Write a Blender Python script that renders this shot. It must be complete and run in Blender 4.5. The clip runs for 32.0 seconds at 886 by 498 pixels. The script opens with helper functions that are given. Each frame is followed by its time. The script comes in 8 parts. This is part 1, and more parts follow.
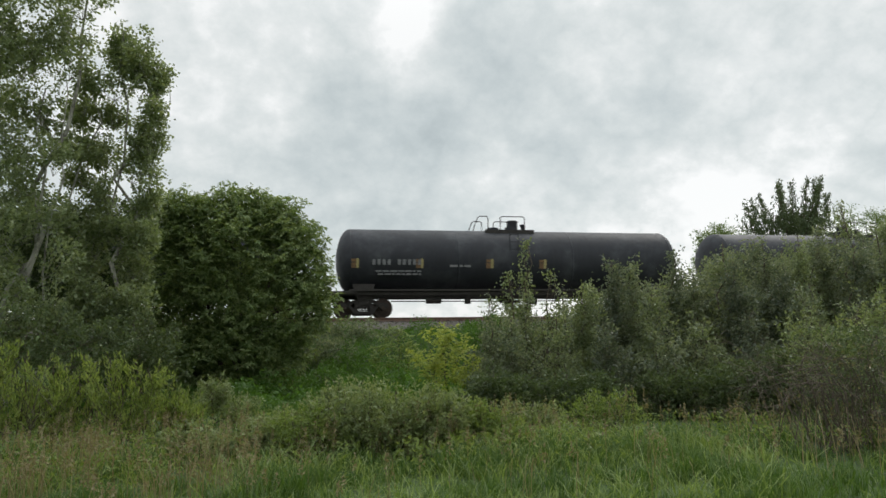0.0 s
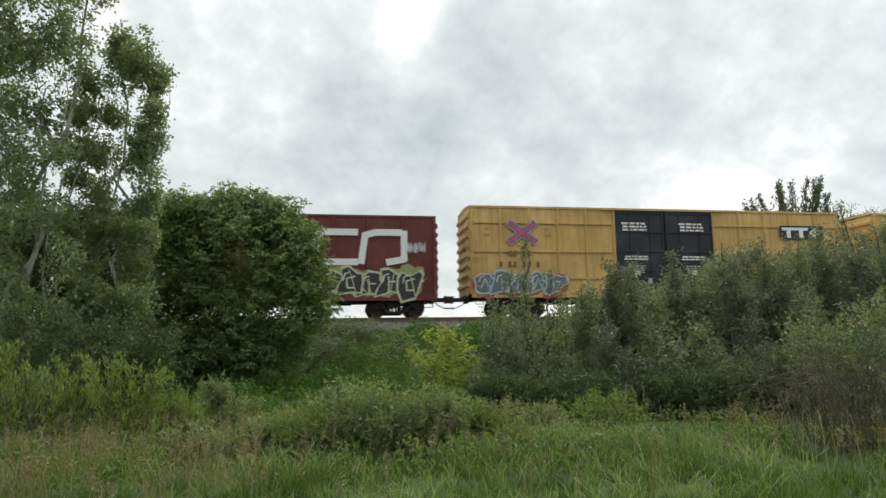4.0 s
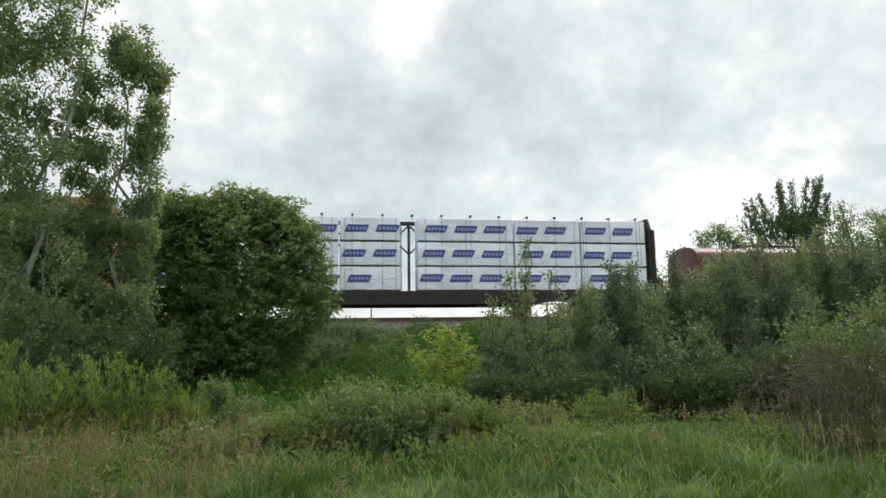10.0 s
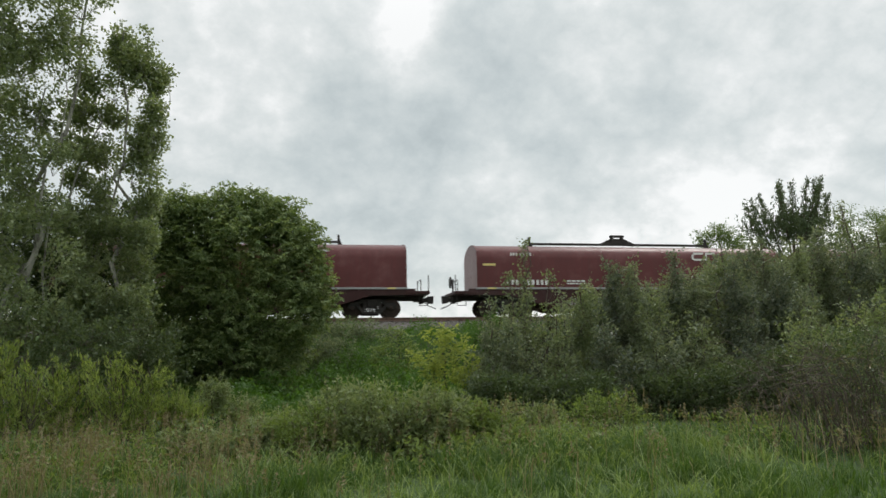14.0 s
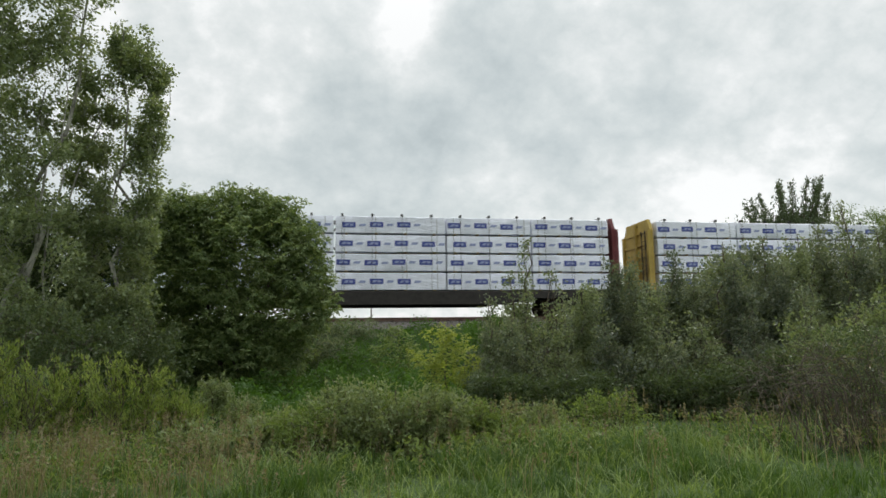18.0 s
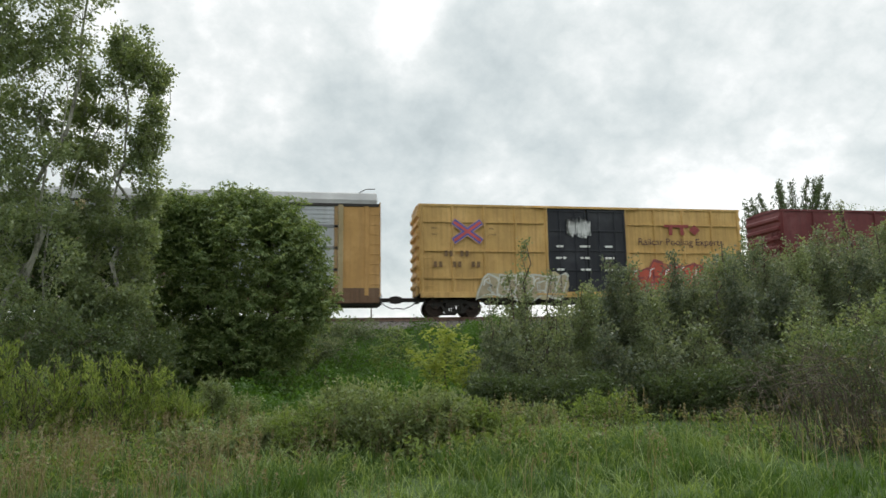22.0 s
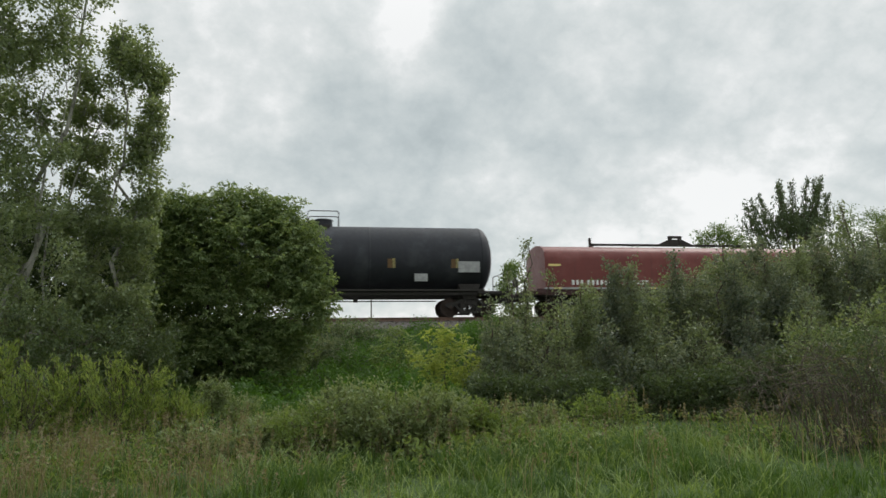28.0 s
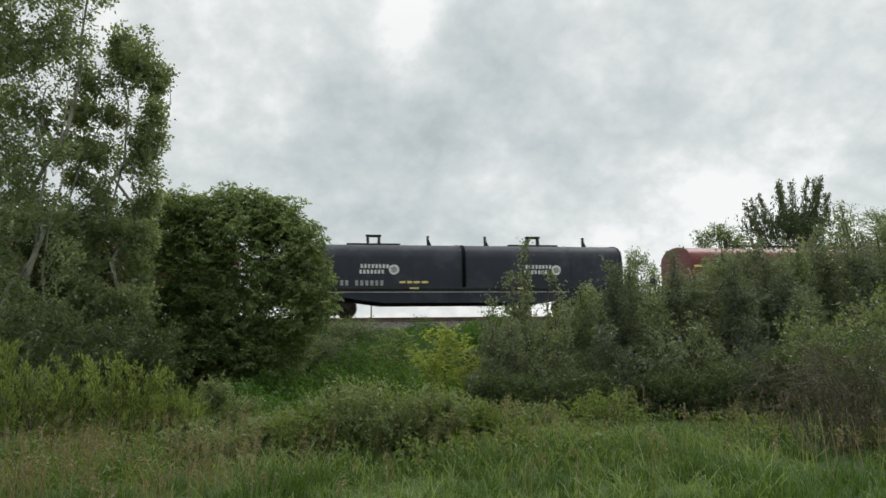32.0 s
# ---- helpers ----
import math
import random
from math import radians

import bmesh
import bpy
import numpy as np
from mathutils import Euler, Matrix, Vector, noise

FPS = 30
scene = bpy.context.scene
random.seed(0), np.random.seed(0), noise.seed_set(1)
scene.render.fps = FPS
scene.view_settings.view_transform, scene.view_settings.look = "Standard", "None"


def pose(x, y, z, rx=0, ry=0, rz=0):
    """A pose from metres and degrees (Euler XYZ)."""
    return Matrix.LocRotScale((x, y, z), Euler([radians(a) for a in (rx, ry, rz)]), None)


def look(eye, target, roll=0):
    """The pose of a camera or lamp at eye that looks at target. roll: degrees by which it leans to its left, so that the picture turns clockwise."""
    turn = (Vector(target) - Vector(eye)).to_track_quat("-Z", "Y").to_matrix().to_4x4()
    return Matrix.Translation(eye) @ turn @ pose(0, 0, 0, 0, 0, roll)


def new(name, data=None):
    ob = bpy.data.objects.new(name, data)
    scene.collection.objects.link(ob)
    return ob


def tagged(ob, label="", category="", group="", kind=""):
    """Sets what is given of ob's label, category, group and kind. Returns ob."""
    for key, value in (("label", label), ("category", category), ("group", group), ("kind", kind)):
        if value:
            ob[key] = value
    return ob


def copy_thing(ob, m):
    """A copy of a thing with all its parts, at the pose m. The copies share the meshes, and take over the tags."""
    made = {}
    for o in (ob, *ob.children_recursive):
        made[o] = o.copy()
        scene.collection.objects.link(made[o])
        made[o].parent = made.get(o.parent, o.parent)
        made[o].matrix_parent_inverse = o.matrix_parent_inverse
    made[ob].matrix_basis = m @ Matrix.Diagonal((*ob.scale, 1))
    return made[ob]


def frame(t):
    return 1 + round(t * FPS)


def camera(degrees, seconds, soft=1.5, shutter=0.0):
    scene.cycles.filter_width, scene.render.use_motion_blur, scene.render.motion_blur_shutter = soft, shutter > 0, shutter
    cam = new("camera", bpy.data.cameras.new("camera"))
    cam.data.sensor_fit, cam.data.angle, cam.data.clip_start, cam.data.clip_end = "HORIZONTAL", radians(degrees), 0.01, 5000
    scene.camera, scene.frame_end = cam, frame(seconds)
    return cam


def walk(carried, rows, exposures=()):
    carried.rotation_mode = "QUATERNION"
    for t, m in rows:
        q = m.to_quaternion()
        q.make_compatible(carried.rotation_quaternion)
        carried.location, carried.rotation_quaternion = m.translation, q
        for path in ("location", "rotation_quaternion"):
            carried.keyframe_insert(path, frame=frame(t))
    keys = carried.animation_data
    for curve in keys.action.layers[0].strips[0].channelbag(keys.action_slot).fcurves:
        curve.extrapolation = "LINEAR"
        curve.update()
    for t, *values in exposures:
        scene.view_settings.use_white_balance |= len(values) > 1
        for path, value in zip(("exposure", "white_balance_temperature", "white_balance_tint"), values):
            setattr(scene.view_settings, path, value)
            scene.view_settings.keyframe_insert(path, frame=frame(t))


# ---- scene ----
# ------------------------------------------------------------------ camera
EYE = Vector((0.0, 0.0, 1.55))
HEADING, TILT, LEAN = radians(9.50), radians(8.00), -0.80
cam = camera(67.2, 32.0, soft=1.5, shutter=0.12)
AIM = EYE + Vector((math.sin(HEADING) * math.cos(TILT), math.cos(HEADING) * math.cos(TILT), math.sin(TILT)))
STAND = look(EYE, AIM, LEAN)
EXPOSE = [(0.0, -0.15), (2.0, -0.12), (3.0, -0.05), (5.5, 0.06), (9.0, 0.08), (10.5, -0.03), (12.0, -0.12), (15.5, -0.18),
          (18.0, -0.13), (20.5, -0.13), (22.0, 0.02), (23.5, 0.03), (25.0, -0.16), (27.5, -0.24), (29.0, -0.22), (32.0, -0.22)]
walk(cam, [(0.0, STAND), (32.0, STAND)], EXPOSE)

# the train's track runs along x; rail top and centre line
RAIL_Z, TRACK_Y, SPEED = 2.716, 31.23, 16.502

# ------------------------------------------------------------------ daylight
SUN_AZ, SUN_EL = radians(52), radians(48)      # azimuth from +y towards +x


def build_daylight():
    world = bpy.data.worlds.new("overcast")
    scene.world = world
    world.use_nodes = True
    nt = world.node_tree
    n, l = nt.nodes, nt.links
    n.clear()
    out, bg = n.new("ShaderNodeOutputWorld"), n.new("ShaderNodeBackground")
    sky = n.new("ShaderNodeTexSky")
    sky.sky_type, sky.sun_disc = "NISHITA", False
    sky.sun_elevation, sky.sun_rotation = SUN_EL, SUN_AZ
    geo = n.new("ShaderNodeTexCoord")
    sep = n.new("ShaderNodeSeparateXYZ")
    l.new(geo.outputs["Generated"], sep.inputs[0])

    def op(kind, a, b=None, c=None, clamp=False):
        m = n.new("ShaderNodeMath")
        m.operation, m.use_clamp = kind, clamp
        for k, v in enumerate((a, b, c)):
            if v is None:
                continue
            if isinstance(v, (int, float)):
                m.inputs[k].default_value = v
            else:
                l.new(v, m.inputs[k])
        return m.outputs[0]

    # the cloud deck is a flat layer overhead, seen in perspective
    rise = op("ADD", op("MAXIMUM", sep.outputs[2], 0.0), 0.70)
    px, py = op("DIVIDE", sep.outputs[0], rise), op("DIVIDE", sep.outputs[1], rise)
    comb = n.new("ShaderNodeCombineXYZ")
    l.new(px, comb.inputs[0]), l.new(py, comb.inputs[1])

    def fbm(scale, detail, rough, distort, shift):
        mp = n.new("ShaderNodeMapping")
        mp.inputs["Location"].default_value = (shift, shift * 0.7, shift * 1.3)
        l.new(comb.outputs[0], mp.inputs[0])
        t = n.new("ShaderNodeTexNoise")
        t.inputs["Scale"].default_value, t.inputs["Detail"].default_value = scale, detail
        t.inputs["Roughness"].default_value, t.inputs["Distortion"].default_value = rough, distort
        l.new(mp.outputs[0], t.inputs[0])
        return t.outputs[0]

    big, mid, fine = fbm(3.0, 4, 0.5, 0.0, 5.3), fbm(8.5, 8, 0.6, 0.0, 7.7), fbm(34.0, 4, 0.6, 0.1, 1.9)
    # rounded billows with dark creases between them
    puff = op("ABSOLUTE", op("SUBTRACT", fbm(7.0, 6, 0.56, 0.0, 3.1), 0.5))
    mixed = op("ADD", op("ADD", op("MULTIPLY", big, 0.36), op("MULTIPLY", mid, 0.40)), op("MULTIPLY", fine, 0.07))
    mixed = op("ADD", op("ADD", mixed, op("MULTIPLY", puff, 0.56)), 0.117)
    # the sun stands behind the thinner clouds low on this side
    glow_dir = Vector((math.sin(radians(33)) * math.cos(radians(13)), math.cos(radians(33)) * math.cos(radians(13)), math.sin(radians(13))))
    dot = n.new("ShaderNodeVectorMath")
    dot.operation = "DOT_PRODUCT"
    l.new(geo.outputs["Generated"], dot.inputs[0])
    dot.inputs[1].default_value = glow_dir
    near = op("MAXIMUM", dot.outputs["Value"], 0.0)
    glow = op("ADD", op("MULTIPLY", op("POWER", near, 12.0), 0.05), op("MULTIPLY", op("POWER", near, 90.0), 0.035))
    lift = glow
    # thicker and thinner cloud masses: direction, spread, strength
    for way, spread, amount in (((0.01, 0.977, 0.211), 55.0, -0.085), ((0.537, 0.806, 0.25), 220.0, 0.05), ((0.434, 0.884, 0.175), 260.0, 0.03),
                                ((0.079, 0.880, 0.469), 160.0, 0.05), ((-0.17, 0.87, 0.46), 90.0, 0.09), ((0.33, 0.83, 0.44), 150.0, 0.03), ((0.39, 0.863, 0.32), 70.0, -0.05), ((0.51, 0.80, 0.31), 90.0, -0.04), ((0.34, 0.928, 0.14), 200.0, 0.05), ((0.22, 0.884, 0.411), 160.0, -0.02), ((0.611, 0.734, 0.296), 120.0, -0.025), ((-0.24, 0.87, 0.43), 30.0, 0.06), ((0.093, 0.883, 0.46), 500.0, 0.14), ((0.400, 0.886, 0.235), 160.0, -0.04), ((0.50, 0.855, 0.14), 200.0, 0.10), ((0.615, 0.755, 0.21), 700.0, 0.08), ((0.545, 0.827, 0.138), 260.0, 0.06)):
        d = n.new("ShaderNodeVectorMath")
        d.operation = "DOT_PRODUCT"
        l.new(geo.outputs["Generated"], d.inputs[0])
        d.inputs[1].default_value = Vector(way).normalized()
        lift = op("ADD", lift, op("MULTIPLY", op("POWER", op("MAXIMUM", d.outputs["Value"], 0.0), spread), amount))
    # the cloud thins to a bright strip along the horizon
    rim = op("POWER", op("SUBTRACT", 1.0, op("MAXIMUM", sep.outputs[2], 0.0), clamp=True), 24.0)
    level = op("ADD", op("ADD", mixed, lift), op("MULTIPLY", rim, 0.45))
    ramp = n.new("ShaderNodeValToRGB")
    els = ramp.color_ramp.elements
    els[0].position, els[0].color = 0.34, (0.495, 0.56, 0.57, 1)
    els[1].position, els[1].color = 0.70, (1.10, 1.11, 1.10, 1)
    for at, c in ((0.46, (0.635, 0.70, 0.705)), (0.55, (0.755, 0.81, 0.805)), (0.63, (0.90, 0.935, 0.925))):
        els.new(at).color = (*c, 1)
    l.new(level, ramp.inputs[0])
    tint = n.new("ShaderNodeMixRGB")
    tint.blend_type = "MIX"
    tint.inputs[0].default_value = 0.94
    dim = n.new("ShaderNodeMixRGB")
    dim.blend_type = "MULTIPLY"
    dim.inputs[0].default_value, dim.inputs[2].default_value = 1.0, (0.12, 0.12, 0.12, 1)
    l.new(sky.outputs[0], dim.inputs[1])
    l.new(dim.outputs[0], tint.inputs[1]), l.new(ramp.outputs[0], tint.inputs[2])
    l.new(tint.outputs[0], bg.inputs[0])
    # an overcast sky is brightest overhead
    over = n.new("ShaderNodeMapRange")
    over.interpolation_type = "SMOOTHSTEP"
    over.inputs[1].default_value, over.inputs[2].default_value, over.inputs[3].default_value, over.inputs[4].default_value = 0.42, 0.95, 1.0, 2.15
    l.new(sep.outputs[2], over.inputs[0])
    l.new(over.outputs[0], bg.inputs[1])
    l.new(bg.outputs[0], out.inputs[0])
    sun = bpy.data.lights.new("sun", "SUN")
    sun.energy, sun.angle, sun.color = 1.4, radians(25), (1.0, 0.96, 0.9)
    ob = new("sun", sun)
    ob.matrix_world = look((0, 0, 0), (-math.sin(SUN_AZ) * math.cos(SUN_EL), -math.cos(SUN_AZ) * math.cos(SUN_EL), -math.sin(SUN_EL)))
    ob.location = (60, 60, 80)


build_daylight()


# ------------------------------------------------------------------ materials
def node_mat(name):
    m = bpy.data.materials.new(name)
    m.use_nodes = True
    n = m.node_tree.nodes
    return m, n, m.node_tree.links, n["Principled BSDF"]


def ramp_of(n, l, fac, stops):
    r = n.new("ShaderNodeValToRGB")
    els = r.color_ramp.elements
    els[0].position, els[0].color = stops[0][0], (*stops[0][1], 1)
    els[1].position, els[1].color = stops[-1][0], (*stops[-1][1], 1)
    for p, c in stops[1:-1]:
        els.new(p).color = (*c, 1)
    l.new(fac, r.inputs[0])
    return r.outputs[0]


def noise_of(n, l, vec, scale, detail=4, rough=0.55, stretch=(1, 1, 1)):
    mp = n.new("ShaderNodeMapping")
    mp.inputs["Scale"].default_value = stretch
    l.new(vec, mp.inputs[0])
    t = n.new("ShaderNodeTexNoise")
    t.inputs["Scale"].default_value, t.inputs["Detail"].default_value, t.inputs["Roughness"].default_value = scale, detail, rough
    l.new(mp.outputs[0], t.inputs[0])
    return t.outputs[0]


def mix_of(n, l, fac, a, b, mode="MIX"):
    m = n.new("ShaderNodeMixRGB")
    m.blend_type = mode
    for k, v in enumerate((fac, a, b)):
        if isinstance(v, (int, float)):
            m.inputs[k].default_value = v
        elif isinstance(v, tuple):
            m.inputs[k].default_value = (*v, 1)
        else:
            l.new(v, m.inputs[k])
    return m.outputs[0]


def bump_of(n, l, bsdf, height, strength, dist=0.01):
    b = n.new("ShaderNodeBump")
    b.inputs["Strength"].default_value, b.inputs["Distance"].default_value = strength, dist
    l.new(height, b.inputs["Height"])
    l.new(b.outputs[0], bsdf.inputs["Normal"])


def paint(name, col, rough=0.5, grime=0.35, grime_col=(0.06, 0.045, 0.035), streak=0.3, metal=0.0, fade=0.15):
    """Weathered coach paint: faded patches, vertical run-off streaks, grime and fine orange-peel."""
    m, n, l, b = node_mat(name)
    co = n.new("ShaderNodeTexCoord").outputs["Object"]
    vec = co
    pale = tuple(min(1, c * (1 + fade) + 0.03) for c in col)
    deep = tuple(c * (1 - fade) for c in col)
    base = ramp_of(n, l, noise_of(n, l, vec, 0.7, 5, 0.6), [(0.3, deep), (0.5, col), (0.72, pale)])
    run = ramp_of(n, l, noise_of(n, l, vec, 2.2, 5, 0.65, (3.5, 3.5, 0.16)), [(0.46, (0, 0, 0)), (0.72, (1, 1, 1))])
    spots = ramp_of(n, l, noise_of(n, l, vec, 6.0, 6, 0.7), [(0.52, (0, 0, 0)), (0.74, (1, 1, 1))])
    f1 = mix_of(n, l, 1.0, run, (streak, streak, streak), "MULTIPLY")
    c1 = mix_of(n, l, f1, base, grime_col)
    f2 = mix_of(n, l, 1.0, spots, (grime, grime, grime), "MULTIPLY")
    c2 = mix_of(n, l, f2, c1, tuple(0.6 * g + 0.4 * c for g, c in zip(grime_col, col)))
    l.new(c2, b.inputs["Base Color"])
    r = ramp_of(n, l, spots, [(0.0, (rough,) * 3), (1.0, (min(1, rough + 0.25),) * 3)])
    l.new(r, b.inputs["Roughness"])
    b.inputs["Metallic"].default_value = metal
    b.inputs["Specular IOR Level"].default_value = 0.3
    bump_of(n, l, b, noise_of(n, l, vec, 2.0, 5, 0.6), 0.25, 0.03)
    return m


def plain(name, col, rough=0.6, metal=0.0, var=0.15, scale=8.0):
    m, n, l, b = node_mat(name)
    co = n.new("ShaderNodeTexCoord").outputs["Object"]
    f = noise_of(n, l, co, scale, 5, 0.6)
    l.new(ramp_of(n, l, f, [(0.3, tuple(c * (1 - var) for c in col)), (0.7, tuple(min(1, c * (1 + var)) for c in col))]), b.inputs["Base Color"])
    b.inputs["Roughness"].default_value, b.inputs["Metallic"].default_value = rough, metal
    bump_of(n, l, b, noise_of(n, l, co, scale * 4, 4), 0.15, 0.01)
    return m


def leafy(name, dark, mid, light, trans=0.35, rough=0.5, gloss=0.4):
    """Leaf: every leaf takes its own green, clumps drift in tone, and light passes through the blade."""
    m, n, l, b = node_mat(name)
    geo = n.new("ShaderNodeNewGeometry")
    co = n.new("ShaderNodeTexCoord").outputs["Object"]
    fac = n.new("ShaderNodeMath")
    fac.operation = "MULTIPLY_ADD"
    l.new(geo.outputs["Random Per Island"], fac.inputs[0])
    fac.inputs[1].default_value = 0.42
    half = n.new("ShaderNodeMath")
    half.operation = "MULTIPLY"
    l.new(noise_of(n, l, co, 1.7, 4, 0.65), half.inputs[0])
    half.inputs[1].default_value = 0.64
    l.new(half.outputs[0], fac.inputs[2])
    col = ramp_of(n, l, fac.outputs[0], [(0.12, dark), (0.5, mid), (0.88, light)])
    l.new(col, b.inputs["Base Color"])
    b.inputs["Roughness"].default_value = rough
    b.inputs["Specular IOR Level"].default_value = gloss
    tr = n.new("ShaderNodeBsdfTranslucent")
    l.new(mix_of(n, l, 1.0, col, (1.5, 1.45, 0.7), "MULTIPLY"), tr.inputs[0])
    mx = n.new("ShaderNodeMixShader")
    mx.inputs[0].default_value = trans
    l.new(b.outputs[0], mx.inputs[1]), l.new(tr.outputs[0], mx.inputs[2])
    l.new(mx.outputs[0], n["Material Output"].inputs[0])
    return m


def ground_mat():
    m, n, l, b = node_mat("meadow soil")
    co = n.new("ShaderNodeTexCoord").outputs["Object"]
    a = noise_of(n, l, co, 0.35, 5)
    c = noise_of(n, l, co, 5.0, 6, 0.7)
    g = ramp_of(n, l, a, [(0.35, (0.035, 0.06, 0.014)), (0.55, (0.055, 0.10, 0.02)), (0.75, (0.08, 0.11, 0.03))])
    s = ramp_of(n, l, c, [(0.3, (0.5, 0.5, 0.45)), (0.7, (1.15, 1.15, 1.1))])
    l.new(mix_of(n, l, 1.0, g, s, "MULTIPLY"), b.inputs["Base Color"])
    b.inputs["Roughness"].default_value = 0.95
    bump_of(n, l, b, c, 0.6, 0.05)
    return m


def stone_mat():
    m, n, l, b = node_mat("crushed ballast")
    geo = n.new("ShaderNodeNewGeometry")
    co = n.new("ShaderNodeTexCoord").outputs["Object"]
    col = ramp_of(n, l, geo.outputs["Random Per Island"], [(0.0, (0.12, 0.11, 0.10)), (0.5, (0.2, 0.185, 0.17)), (1.0, (0.30, 0.28, 0.26))])
    g = ramp_of(n, l, noise_of(n, l, co, 2.0, 5), [(0.3, (0.6, 0.56, 0.52)), (0.7, (1, 1, 1))])
    l.new(mix_of(n, l, 1.0, col, g, "MULTIPLY"), b.inputs["Base Color"])
    b.inputs["Roughness"].default_value = 0.9
    bump_of(n, l, b, noise_of(n, l, co, 30.0, 5, 0.7), 0.5, 0.02)
    return m


def wrap_mat(name, col):
    """White lumber wrap: woven plastic with creases and dust."""
    m, n, l, b = node_mat(name)
    co = n.new("ShaderNodeTexCoord").outputs["Object"]
    cre = noise_of(n, l, co, 2.4, 6, 0.65, (1.0, 1.0, 2.2))
    l.new(ramp_of(n, l, noise_of(n, l, co, 1.3, 5), [(0.3, tuple(c * 0.86 for c in col)), (0.65, col)]), b.inputs["Base Color"])
    b.inputs["Roughness"].default_value = 0.42
    bump_of(n, l, b, cre, 0.9, 0.09)
    return m


def bark_mat(name, col, dark):
    m, n, l, b = node_mat(name)
    co = n.new("ShaderNodeTexCoord").outputs["Object"]
    f = noise_of(n, l, co, 5.0, 6, 0.7, (1, 1, 0.5))
    l.new(ramp_of(n, l, f, [(0.38, dark), (0.55, col)]), b.inputs["Base Color"])
    b.inputs["Roughness"].default_value = 0.85
    bump_of(n, l, b, f, 0.5, 0.02)
    return m


M_GROUND, M_STONE = ground_mat(), stone_mat()
M_RAIL = plain("worn rail steel", (0.16, 0.10, 0.075), 0.45, 0.6, 0.3)
M_TIE = plain("creosoted timber", (0.06, 0.048, 0.04), 0.9, 0, 0.3)
M_BLACK = paint("black tank enamel", (0.025, 0.027, 0.034), 0.6, 0.25, (0.06, 0.055, 0.05), 0.18, fade=0.25)
M_UNDER = plain("grimy underframe steel", (0.03, 0.026, 0.023), 0.8, 0.0, 0.35, 4)
M_WHEEL = plain("rusty wheel steel", (0.055, 0.038, 0.03), 0.7, 0.3, 0.35, 5)
M_YELLOW = paint("weathered yellow boxcar paint", (0.56, 0.355, 0.13), 0.6, 0.38, (0.20, 0.11, 0.05), 0.45)
M_YELLOW2 = paint("faded yellow boxcar paint", (0.58, 0.39, 0.165), 0.6, 0.35, (0.22, 0.11, 0.04), 0.4)
M_DOOR = paint("black door paint", (0.02, 0.022, 0.03), 0.5, 0.3, (0.05, 0.045, 0.04), 0.2)
M_OXIDE = paint("oxide red boxcar paint", (0.15, 0.035, 0.03), 0.55, 0.35, (0.06, 0.03, 0.025), 0.4)
M_MAROON = paint("maroon boxcar paint", (0.14, 0.03, 0.033), 0.5, 0.3, (0.05, 0.02, 0.02), 0.3)
M_COILSILL = paint("grimy dark red sill paint", (0.05, 0.017, 0.016), 0.6, 0.4, (0.03, 0.022, 0.02), 0.5)
M_COIL = paint("oxide red coil cover paint", (0.115, 0.026, 0.025), 0.36, 0.3, (0.07, 0.03, 0.025), 0.35)
M_COIL2 = paint("sun-bleached red coil cover paint", (0.165, 0.040, 0.034), 0.42, 0.3, (0.09, 0.035, 0.03), 0.35)
M_BLUEBLACK = paint("blue-black coil cover paint", (0.026, 0.03, 0.043), 0.6, 0.25, (0.05, 0.05, 0.05), 0.2)
M_GREYCAR = paint("light grey hopper paint", (0.64, 0.65, 0.63), 0.5, 0.2, (0.35, 0.29, 0.22), 0.16, fade=0.06)
M_GALV = paint("galvanised autorack screen", (0.45, 0.47, 0.50), 0.45, 0.25, (0.24, 0.2, 0.16), 0.25, 0.15)
M_SCREENRAIL = paint("dull screen rail", (0.21, 0.22, 0.235), 0.5, 0.3, (0.2, 0.15, 0.1), 0.3)
M_ROOF = paint("galvanised roof sheet", (0.36, 0.36, 0.36), 0.45, 0.3, (0.3, 0.26, 0.22), 0.2, 0.3)
M_RUSTTAN = paint("rust-stained tan paint", (0.32, 0.21, 0.10), 0.7, 0.5, (0.14, 0.07, 0.04), 0.5)
M_TAN = paint("tan autorack paint", (0.50, 0.29, 0.105), 0.65, 0.5, (0.25, 0.13, 0.06), 0.4)
M_POSTTAN = paint("faded tan post paint", (0.36, 0.285, 0.16), 0.65, 0.5, (0.24, 0.16, 0.09), 0.4)
M_AUTOSILL = paint("grimy brown sill paint", (0.17, 0.10, 0.06), 0.75, 0.5, (0.08, 0.05, 0.035), 0.5)
M_DARKGREEN = paint("dark olive bulkhead paint", (0.065, 0.068, 0.056), 0.6, 0.4, (0.1, 0.08, 0.06), 0.3)
M_YELLOWEND = paint("mustard bulkhead paint", (0.42, 0.30, 0.07), 0.6, 0.4, (0.15, 0.1, 0.05), 0.4)
M_WHITE = plain("white stencil paint", (0.72, 0.72, 0.70), 0.6, 0, 0.12)
M_GREYPAINT = plain("worn grey stencil paint", (0.33, 0.33, 0.33), 0.7, 0, 0.25)
M_OLDTAPE = plain("dulled yellow tape", (0.34, 0.28, 0.12), 0.6, 0, 0.25)
M_FAINT = plain("faded grey stencil paint", (0.15, 0.15, 0.155), 0.7, 0, 0.3)
M_INK = plain("black stencil paint", (0.02, 0.02, 0.02), 0.6, 0, 0.2)
M_REDPAINT = plain("red stencil paint", (0.42, 0.045, 0.05), 0.6, 0, 0.2)
